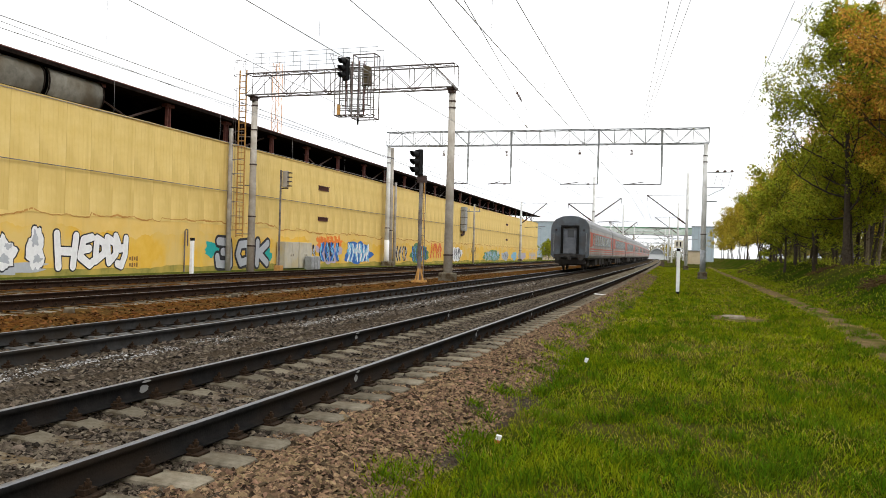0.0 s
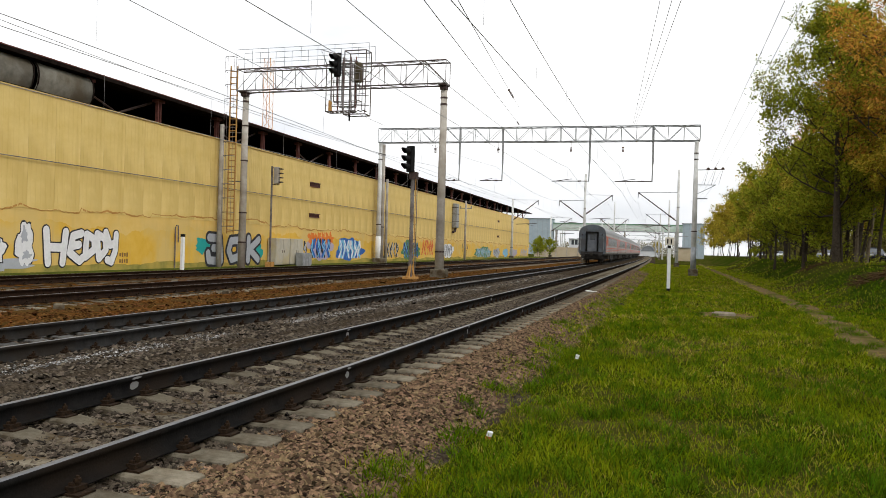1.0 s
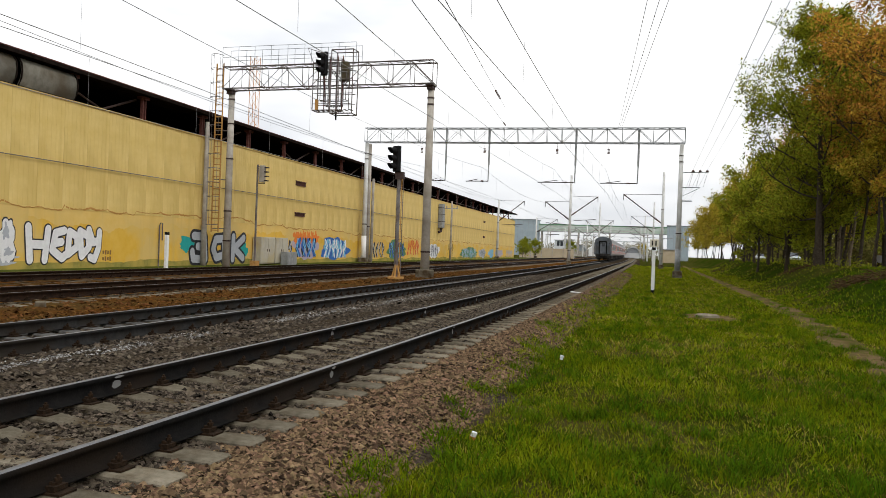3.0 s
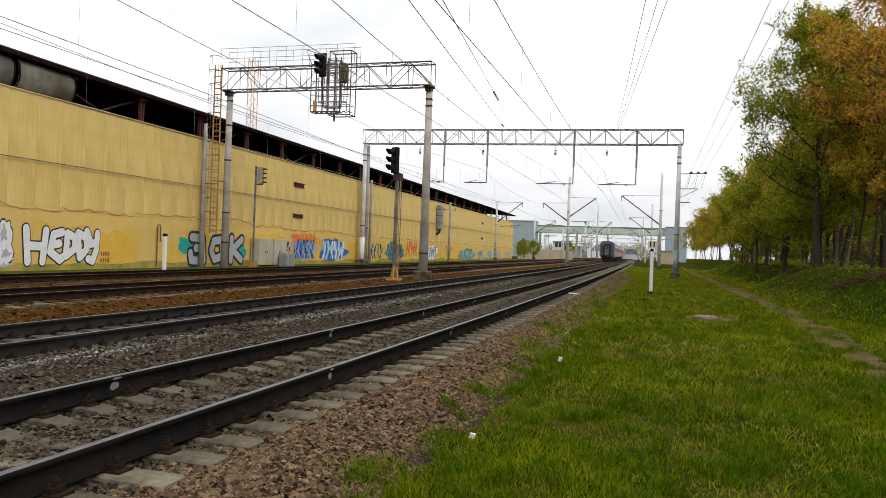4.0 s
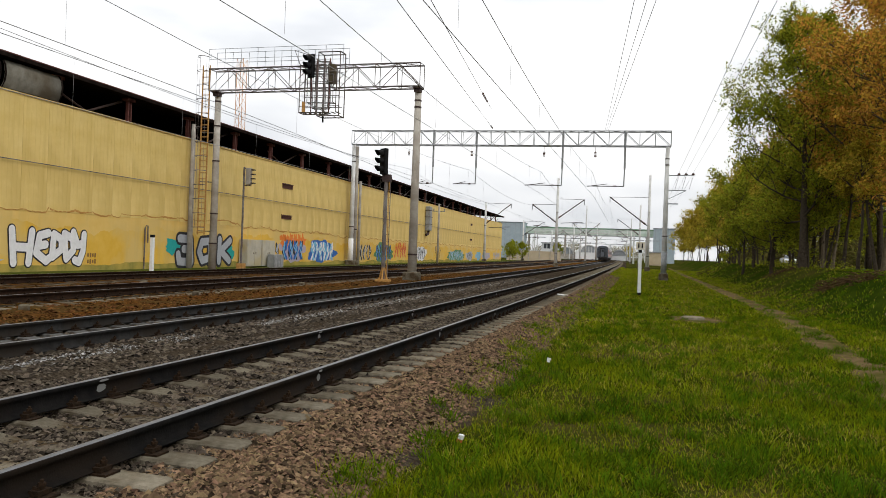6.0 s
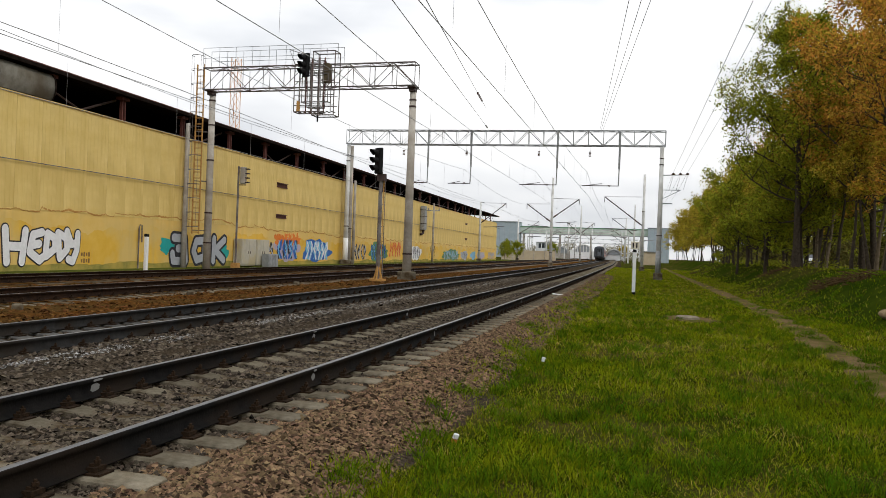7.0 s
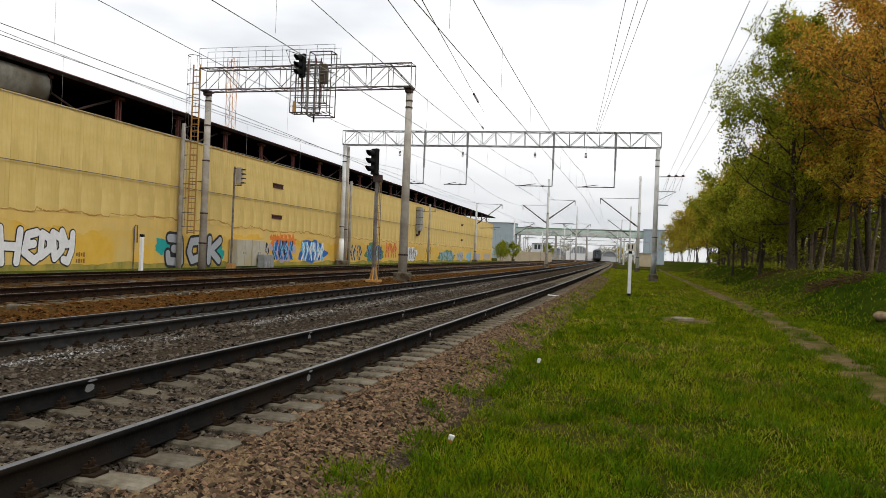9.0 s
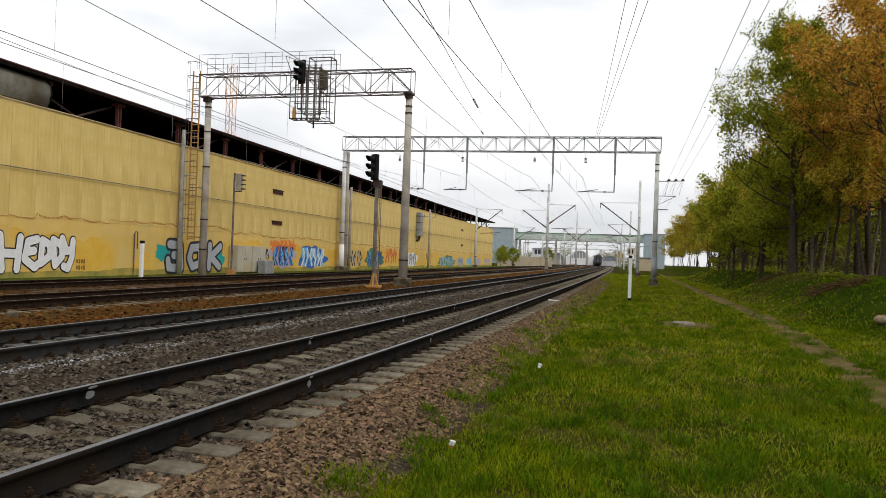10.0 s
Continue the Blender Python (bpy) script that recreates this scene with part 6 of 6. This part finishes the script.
def coach():
    """Long-distance coach; local y along the track, z from the rail head."""
    t = thing("passenger_coach", pose(0, 0, 0), "grey and red passenger coach on the second track", "railway coach", "coaches of the train")
    side = [(-1.40, 1.05), (-1.53, 1.25), (-1.54, 2.9), (-1.52, 3.38)]
    roof = [(-1.52, 3.38), (-1.42, 3.75), (-1.15, 4.08), (-0.65, 4.30), (0.0, 4.38)]
    full = side + roof[1:] + [(-x, z) for x, z in roof[-2::-1]] + [(-x, z) for x, z in side[-2::-1]]
    bm = bmesh.new()
    prism(bm, full, CL)
    bmesh.ops.translate(bm, vec=(0, -CL / 2, 0), verts=bm.verts)
    body = part("body", bm, M_COACH_SIDE, t)
    arc = roof + [(-x, z) for x, z in roof[-2::-1]]
    outer = [(x * 1.012, z + 0.02) for x, z in arc]
    bm = bmesh.new()
    prism(bm, outer + [(1.40, 3.45), (-1.40, 3.45)], CL + 0.04)
    bmesh.ops.translate(bm, vec=(0, -CL / 2 - 0.02, 0), verts=bm.verts)
    part("roof", bm, M_COACH_ROOF, t, smooth=False)
    for e in (-1, 1):
        bm = bmesh.new()
        prism(bm, [(x * 0.995, z * 0.995 + 0.012) for x, z in full], 0.12)
        bmesh.ops.translate(bm, vec=(0, e * CL / 2 - 0.06 + e * 0.05, 0), verts=bm.verts)
        end = part("end_wall", bm, M_COACH_END, t, "dark grey coach end")
        bm = bmesh.new()
        y = e * (CL / 2 + 0.20)
        for x in (-0.62, 0.62):
            box(bm, x, y, 2.45, 0.18, 0.36, 2.2)
        box(bm, 0, y, 3.52, 1.42, 0.36, 0.16)
        part("gangway", bm, M_RUBBER, end, "black rubber gangway frame")
        bm = bmesh.new()
        box(bm, 0, e * (CL / 2 + 0.13), 2.42, 1.08, 0.06, 2.1)
        d_ = part("door", bm, shade("grey_end_door", (0.10, 0.11, 0.125), (0.15, 0.16, 0.175), 3, 0.5, 0.05) if e < 0 else d_mat, end, "grey gangway door")
        d_mat = d_.data.materials[0]
        bm = bmesh.new()
        box(bm, 0.05, e * (CL / 2 + 0.165), 2.95, 0.5, 0.02, 0.6)
        part("pane", bm, M_PANE, end)
        bm = bmesh.new()
        for x in (-1.1, 1.1):
            tube(bm, [(x, e * (CL / 2 + 0.1), 3.25), (x, e * (CL / 2 + 0.16), 3.25)], 0.08, 10)
        part("tail_lamp", bm, M_GLASS_RED, end)
        bm = bmesh.new()
        box(bm, 0, e * (CL / 2 + 0.15), 1.20, 2.5, 0.3, 0.22)
        box(bm, 0, e * (CL / 2 + 0.45), 1.02, 0.30, 0.7, 0.28)
        for x in (-0.9, 0.9):
            tube(bm, [(x, e * (CL / 2 + 0.1), 1.05), (x, e * (CL / 2 + 0.5), 1.05)], 0.11, 8)
        for x in (-0.9, 0.9):
            tube(bm, [(x, e * (CL / 2 + 0.5), 1.05), (x, e * (CL / 2 + 0.56), 1.05)], 0.24, 12)
        box(bm, 0, e * (CL / 2 - 0.3), 0.80, 2.4, 0.5, 0.5)
        part("coupler", bm, M_BOGIE, end)
        bm = bmesh.new()
        for x in (-1.28, 1.28):
            tube(bm, [(x, e * (CL / 2 + 0.13), 1.5), (x, e * (CL / 2 + 0.16), 2.3), (x, e * (CL / 2 + 0.13), 3.0)], 0.02, 6)
        part("grab_rail", bm, M_STEEL, end)
    for s in (-1, 1):
        bm = bmesh.new()
        box(bm, s * 1.548, 0, 3.06, 0.012, CL - 0.1, 0.10)
        box(bm, s * 1.548, 0, 1.78, 0.012, CL - 0.1, 0.10)
        box(bm, s * 1.548, 0, 1.58, 0.012, CL - 0.1, 0.06)
        box(bm, s * 1.548, 0, 1.38, 0.012, CL - 0.1, 0.04)
        box(bm, s * 1.550, -CL / 2 + 2.6, 2.55, 0.010, 4.0, 1.0)
        box(bm, s * 1.550, -CL / 2 + 1.1, 2.5, 0.012, 1.0, 1.1)
        box(bm, s * 1.550, CL / 2 - 1.1, 2.5, 0.012, 1.0, 1.1)
        part("stripe", bm, M_COACH_RED, t, "red livery stripe")
        for k in range(11):
            y = -8.9 + k * 1.78
            bm = bmesh.new()
            box(bm, s * 1.553, y, 2.55, 0.014, 1.05, 0.85)
            w = part("window", bm, M_PANE, t)
            bm = bmesh.new()
            for dy in (-0.56, 0.56):
                box(bm, s * 1.556, y + dy, 2.55, 0.02, 0.06, 0.95)
            for dz in (-0.46, 0.46):
                box(bm, s * 1.556, y, 2.55 + dz, 0.02, 1.16, 0.06)
            part("frame", bm, M_STEEL, w)
    bm = bmesh.new()
    box(bm, 0, 0, 1.0, 2.7, CL - 0.4, 0.16)
    for y in (-3.4, 0.2, 3.2):
        box(bm, 0.8, y, 0.68, 1.0, 2.2, 0.55)
        box(bm, -0.8, y + 0.4, 0.68, 1.0, 1.8, 0.55)
    part("underframe", bm, M_BOGIE, t)
    for e in (-1, 1):
        bm = bmesh.new()
        for s in (-1.0, 1.0):
            box(bm, s, e * 8.5, 0.62, 0.16, 3.3, 0.22)
            for y in (-1.2, 1.2):
                box(bm, s * 1.02, e * 8.5 + y, 0.50, 0.26, 0.36, 0.36)
            for y in (-0.5, 0.5):
                tube(bm, [(s, e * 8.5 + y, 0.35), (s, e * 8.5 + y, 0.85)], 0.12, 8)
        box(bm, 0, e * 8.5, 0.68, 2.0, 0.5, 0.3)
        bg = part("bogie", bm, M_BOGIE, t)
        for y in (-1.2, 1.2):
            bm = bmesh.new()
            for s in (-0.78, 0.78):
                tube(bm, [(s - 0.06, e * 8.5 + y, 0.475), (s + 0.06, e * 8.5 + y, 0.475)], 0.475, 20)
            tube(bm, [(-0.8, e * 8.5 + y, 0.475), (0.8, e * 8.5 + y, 0.475)], 0.08, 8)
            part("wheelset", bm, M_BOGIE, bg)
    return t


COACHES = [coach()]
for k in range(11):
    COACHES.append(copy_thing(COACHES[0], pose(0, 100 + k * 30, 0)))
tagged(COACHES[0], "last coach of the train, dark end with gangway door")

# ---- cars on the road ----


def car(label, colour):
    """A saloon: lofted body, glazed cabin, wheels, lamps. Local -y is its front."""
    t = thing("car", pose(0, 0, 0), label, "car", "cars on the road")
    m = shade("car_paint", tuple(v * 0.9 for v in colour), colour, 2.0, 0.25, 0.0, spec=0.5)
    low = [(-2.2, 0.35), (-2.25, 0.62), (-2.05, 0.82), (-1.05, 0.95), (1.55, 0.98), (2.15, 0.92), (2.25, 0.62), (2.2, 0.35)]
    bm = bmesh.new()
    prism(bm, low, 1.74, "x")
    bmesh.ops.translate(bm, vec=(-0.87, 0, 0), verts=bm.verts)
    bmesh.ops.bevel(bm, geom=bm.edges, offset=0.07, segments=2, affect="EDGES")
    part("body", bm, m, t, smooth=False)
    cab = [(-1.1, 0.93), (-0.35, 1.40), (0.75, 1.44), (1.55, 0.96)]
    bm = bmesh.new()
    prism(bm, cab, 1.5, "x")
    bmesh.ops.translate(bm, vec=(-0.75, 0, 0), verts=bm.verts)
    for v in bm.verts:
        if v.co.z > 1.2:
            v.co.x *= 0.82
    part("glasshouse", bm, M_PANE, t, "dark car windows")
    bm = bmesh.new()
    box(bm, 0, 0.2, 1.44, 1.22, 1.15, 0.05)
    chamfer(bm, 0.015)
    part("roof", bm, m, t)
    for x in (-0.78, 0.78):
        for y in (-1.4, 1.35):
            bm = bmesh.new()
            tube(bm, [(x - 0.1, y, 0.32), (x + 0.1, y, 0.32)], 0.32, 16)
            w = part("wheel", bm, M_BLACK, t)
            bm = bmesh.new()
            tube(bm, [(x - 0.105, y, 0.32), (x + 0.105, y, 0.32)], 0.19, 12)
            part("rim", bm, M_STEEL, w)
    for x in (-0.62, 0.62):
        bm = bmesh.new()
        box(bm, x, -2.20, 0.70, 0.34, 0.10, 0.14)
        chamfer(bm, 0.02)
        part("headlight", bm, M_WHITE, t)
    bm = bmesh.new()
    box(bm, 0, -2.23, 0.55, 0.8, 0.06, 0.12)
    part("grille", bm, M_BLACK, t)
    return t


CAR_DARK = car("dark blue-black saloon driving behind the trees", (0.02, 0.022, 0.03))
CAR_SILVER = car("silver saloon driving behind the trees", (0.42, 0.43, 0.44))
CAR_WHITE = car("white saloon driving behind the trees", (0.75, 0.75, 0.75))
CAR_WHITE_B = car("second white saloon driving behind the trees", (0.75, 0.75, 0.75))
# ---- loose stones of the ballast ----
ICO_V = np.array([(1, 0, 0), (-1, 0, 0), (0, 1, 0), (0, -1, 0), (0, 0, 1), (0, 0, -1)], float) * 1.1
# faces of the upper half: the rest of each stone is bedded
BEDDED_F = np.array([(0, 2, 4), (2, 1, 4), (1, 3, 4), (3, 0, 4)])


def stones(name, x, y, z, size, material, label, seed, flat=0.6):
    r = np.random.default_rng(seed)
    n = len(x)
    ax = size[:, None] * r.uniform(0.6, 1.25, (n, 3)) * (1, 1, flat)
    a = r.uniform(0, math.tau, n)
    V = (ICO_V[None] + r.uniform(-0.42, 0.42, (n, len(ICO_V), 3))) * ax[:, None]
    tilt = r.uniform(-0.6, 0.6, (n, 1))
    V[..., 2] += V[..., 0] * tilt
    c, s = np.cos(a)[:, None], np.sin(a)[:, None]
    X = V[..., 0] * c - V[..., 1] * s + x[:, None]
    Y = V[..., 0] * s + V[..., 1] * c + y[:, None]
    Z = V[..., 2] + z[:, None]
    F = BEDDED_F[None] + (np.arange(n) * len(ICO_V))[:, None, None]
    return tagged(new(name, heap(name, np.stack([X, Y, Z], -1).reshape(-1, 3), F.reshape(-1, 3), material)), label, "ballast", kind="stuff")


def bed_z(u):
    """Height of the grey bed at sideways offset u."""
    return np.interp(u, (-11.9, -11.3, -11.0, -7.75, -7.7, -6.55, -6.45, -2.75, -2.45, -2.2, -1.95, -1.75), (-0.5, -0.3, -0.245, -0.245, -0.19, -0.19, -0.245, -0.245, -0.29, -0.36, -0.42, -0.50))


rng = np.random.default_rng(21)


def on_sleeper(u, y, first, centre):
    """True where a stone would lie on a sleeper's bare top."""
    k = np.abs((y - first) / PITCH - np.round((y - first) / PITCH)) * PITCH
    return (k < 0.135) & (np.abs(u - centre) < 1.34) & (np.abs(u - centre) > 0.46) & (np.sin(u * 91 + y * 57) < 0.86)


def scatter(n, u0, u1, y0, y1, power=1.6):
    u = rng.uniform(u0, u1, n)
    y = y0 + (y1 - y0) * rng.uniform(0, 1, n) ** power
    return u, y


u, y = scatter(100000, -3.3, -1.85, 3.0, 70.0, 2.1)
edge = rng.uniform(0, 1, len(u)) < np.clip((-1.70 - u) / 0.30, 0.2, 1)
edge &= ~on_sleeper(u, y, Y_FIRST, TRACKS[0])
u, y = u[edge], y[edge]
stones("shoulder_stones", u + bend(y), y, bed_z(u) + 0.010, rng.gamma(4, 0.0036, len(u)) + 0.005 + 0.0006 * y, M_STONE_RUST, "loose brownish crushed stones on the ballast shoulder", 1)
u, y = scatter(52000, -6.2, -3.1, 3.0, 45.0, 1.8)
keep = ~on_sleeper(u, y, Y_FIRST, TRACKS[0])
u, y = u[keep], y[keep]
stones("track_stones", u + bend(y), y, bed_z(u) + 0.016, rng.gamma(4, 0.0036, len(u)) + 0.005 + 0.0006 * y, M_STONE, "grey crushed stones between the sleepers", 2)
u, y = scatter(54000, -11.0, -5.3, 4.0, 50.0, 1.5)
keep = ~(on_sleeper(u, y, Y_FIRST + 0.17, TRACKS[1]) & (np.abs(u - TRACKS[1]) < 0.9))
u, y = u[keep], y[keep]
stones("track_stones", u + bend(y), y, bed_z(u) + 0.006, rng.gamma(5, 0.0040, len(u)) + 0.007 + 0.0005 * y, M_STONE, "grey crushed stones between two tracks", 3)
u, y = scatter(26000, -19.0, -11.2, 9.0, 60.0, 1.2)
stones("brown_stones", u + bend(y), y, np.full(len(u), -0.26), rng.gamma(4, 0.006, len(u)) + 0.010, M_STONE_BROWN, "rusty brown crushed stones between the far tracks", 4)
# pale lime dust in patches beside the second track
u, y = scatter(60000, -7.75, -6.35, 4.0, 45.0, 1.2)
keep = (np.sin(y * 0.9) + np.sin(y * 2.3 + 1) + np.sin(y * 0.37) > -0.9) & (rng.uniform(0, 1, len(u)) < np.exp(-(((u + 7.18) / 0.19) ** 2)) * (0.55 + 0.45 * np.sin(u * 17 + y * 3)))
u, y = u[keep], y[keep]
stones("lime_spill", u + bend(y), y, bed_z(u) + 0.020, rng.gamma(4, 0.0020, len(u)) + 0.004, M_LIME, "whitish lime-dusted stones beside the dark rails", 5)

# ---- grass ----
M_BLADE = leaf_material("grass_blade", (0.112, 0.154, 0.002), (0.248, 0.276, 0.008))
M_BLADE_DARK = leaf_material("dark_grass_blade", (0.056, 0.108, 0.003), (0.115, 0.180, 0.006))
M_BLADE_DRY = leaf_material("dry_grass_blade", (0.24, 0.19, 0.020), (0.40, 0.33, 0.075))


def patch(x, y):
    v = 0
    for k, (fr, am) in enumerate(((0.55, 0.7), (0.9, 0.6), (1.7, 0.5), (3.1, 0.45), (5.6, 0.35))):
        a = 0.7 + 2.4 * k
        p, q = x * math.cos(a) + y * math.sin(a), -x * math.sin(a) + y * math.cos(a)
        v = v + am * np.sin(p * fr + 1.3 * np.sin(q * fr * 0.7 + k)) * np.sin(q * fr * 1.13 + 2 * k)
    return v


def blades(name, x, y, h, w, material, label, seed):
    r = np.random.default_rng(seed)
    n = len(x)
    z = np.maximum(hills(x, y), bed_z(x - bend(y))) - 0.01
    a, b = r.uniform(0, math.tau, n), r.uniform(0, math.tau, n)
    lean = r.uniform(0.2, 1.5, n) * h
    dx, dy = np.cos(a) * w, np.sin(a) * w
    lx, ly = np.cos(b) * lean, np.sin(b) * lean
    base = np.stack([x, y, z], -1)
    p = [base + np.stack([-dx, -dy, 0 * h], -1), base + np.stack([dx, dy, 0 * h], -1),
         base + np.stack([lx * 0.35 + dx * 0.8, ly * 0.35 + dy * 0.8, h * 0.6], -1), base + np.stack([lx * 0.35 - dx * 0.8, ly * 0.35 - dy * 0.8, h * 0.6], -1),
         base + np.stack([lx, ly, h * r.uniform(0.8, 1.0, n)], -1)]
    V = np.stack(p, 1).reshape(-1, 3)
    o = (np.arange(n) * 5)[:, None]
    F = np.concatenate([o + [[0, 1, 2]], o + [[0, 2, 3]], o + [[3, 2, 4]]])
    return tagged(new(name, heap(name, V, F, material)), label, "grass", kind="stuff")


def trodden(x, y):
    """How bare the ground is: 1 on the footpath and round the slab, fading into the grass."""
    d = np.abs(x - np.interp(y, (6, 12.8, 18.1, 23.8, 31.2, 36.8, 58.3, 107), (3.2, 3.35, 3.6, 3.8, 3.9, 3.76, 3.31, 2.2)) - 0.06 * np.sin(y * 1.3))
    bare = np.clip(1.25 - d / 0.42 + 0.35 * patch(2 * x, y), 0, 0.97) * np.interp(y, (20, 32, 60), (1.0, 0.8, 0.7))
    ring = np.clip(1.9 - 1.6 * np.hypot((x - 0.97) / 0.85, (y - 24.6) / 1.5), 0, 0.93)
    return np.maximum(bare, ring)


def field(n, y0, y1, power):
    """Points spread over the visible wedge of grass."""
    y = y0 + (y1 - y0) * rng.uniform(0, 1, n) ** power
    x0 = np.interp(y, (3, 7, 12, 20, 35, 90), (-2.0, -2.2, -2.35, -2.5, -2.65, -2.8)) + bend(y) + 0.13 * np.sin(y * 2.1) + 0.09 * np.sin(y * 5.3) + np.abs(rng.normal(0, 0.10, n)) - 0.12
    x = x0 + (np.maximum(0.30 * y + 0.6, 1.0) - x0) * rng.uniform(0, 1, n)
    return x, y


x, y = field(135000, 3.6, 26.0, 1.7)
q = patch(x, y)
keep = rng.uniform(0, 1, len(x)) < np.clip(0.75 + 0.35 * q, 0.3, 1)
x, y, q = x[keep], y[keep], q[keep]
trod = trodden(x, y)
grown = rng.uniform(0, 1, len(x)) > trod
x, y, q, trod = x[grown], y[grown], q[grown], trod[grown]
dry = rng.uniform(0, 1, len(x)) < np.clip(0.20 - 0.50 * q + 0.6 * trod + 0.30 * np.exp(-((x - 1.2 - 0.03 * y) / 1.1) ** 2 - ((y - 12) / 6) ** 2), 0.03, 0.85)
h = rng.gamma(4, 0.0105, len(x)) * (1 + 0.6 * np.clip(q, -1, 1)) * (1 - 0.5 * trod) + 0.015
blades("grass", x[~dry], y[~dry], h[~dry], np.full((~dry).sum(), 0.0042), M_BLADE, "fresh green grass blades, uneven and tufted", 1)
blades("dry_grass", x[dry], y[dry], h[dry] * 0.8, np.full(dry.sum(), 0.0042), M_BLADE_DRY, "dry straw-coloured grass blades among the green", 2)
x, y = field(150000, 9.0, 130.0, 1.7)
keep = rng.uniform(0, 1, len(x)) < np.clip((y - 8) / 12, 0, 1)
x, y = x[keep], y[keep]
q = patch(x, y)
trod = trodden(x, y)
# blades thinned on the bank so its shade-darkened ground shows through
grown = rng.uniform(0, 1, len(x)) > np.maximum(trod, 0.85 * np.clip((x - 5.0) / 1.5, 0, 1))
x, y, q, trod = x[grown], y[grown], q[grown], trod[grown]
dry = rng.uniform(0, 1, len(x)) < np.clip(0.20 - 0.2 * q + 0.6 * trod, 0.03, 0.8)
h = rng.gamma(5, 0.013, len(x)) * (1 - 0.6 * trod) + 0.025
blades("grass", x[~dry], y[~dry], h[~dry], np.interp(y[~dry], (10, 18, 60, 130), (0.005, 0.009, 0.020, 0.05)), M_BLADE, "green grass farther along the verge and bank", 3)
blades("dry_grass", x[dry], y[dry], h[dry] * 0.8, np.interp(y[dry], (10, 18, 60, 130), (0.005, 0.009, 0.020, 0.05)), M_BLADE_DRY, "dry grass farther along the verge and bank", 4)

# coarse tufts standing out of the grass
x, y = field(900, 3.8, 40.0, 1.5)
tx, ty = np.repeat(x, 60), np.repeat(y, 60)
tx, ty = tx + rng.normal(0, 0.07, len(tx)), ty + rng.normal(0, 0.07, len(ty))
blades("grass_tufts", tx, ty, rng.gamma(6, 0.015, len(tx)) + 0.03, np.full(len(tx), 0.0055), M_BLADE_DARK, "coarse darker tufts of long grass", 7)

# the verge and shoulder beside and behind the viewpoint
n = 36000
y = rng.uniform(-5, 4, n)
x = -1.9 + 5.5 * rng.uniform(0, 1, n)
blades("grass", x, y, rng.gamma(4, 0.014, n) + 0.02, np.full(n, 0.0042), M_BLADE, "green grass round the viewpoint", 9)
u, y = scatter(11000, -3.3, -1.85, -5.0, 3.2, 1.0)
keep = ~on_sleeper(u, y, Y_FIRST, TRACKS[0])
u, y = u[keep], y[keep]
stones("shoulder_stones", u + bend(y), y, bed_z(u) + 0.010, rng.gamma(4, 0.0036, len(u)) + 0.006, M_STONE_RUST, "loose brownish stones of the shoulder behind the viewpoint", 11)


# ---- what moves ----
def tail_at(t):
    """Where the train's last end stands along the line at t seconds."""
    return 63.0 + 28.0 * t - 0.33 * t * t


def motions():
    times = [0.5 * k for k in range(21)]
    for k, ob in enumerate(COACHES):
        rows = []
        for t in times:
            y = tail_at(t) + CL / 2 + 0.3 + k * PITCH_C
            rows.append((t, pose(TRACKS[1] + bx(y), y, 0, 0, 0, heading(y))))
        walk(ob, rows)
    for ob, y0, v in ((CAR_DARK, 109, 20), (CAR_SILVER, 141, 22), (CAR_WHITE, 200, 22), (CAR_WHITE_B, 243, 20)):
        walk(ob, [(t, pose(17.6, y0 - v * t, 1.09)) for t in (0.0, 2.5, 5.0, 7.5, 10.0)])


motions()
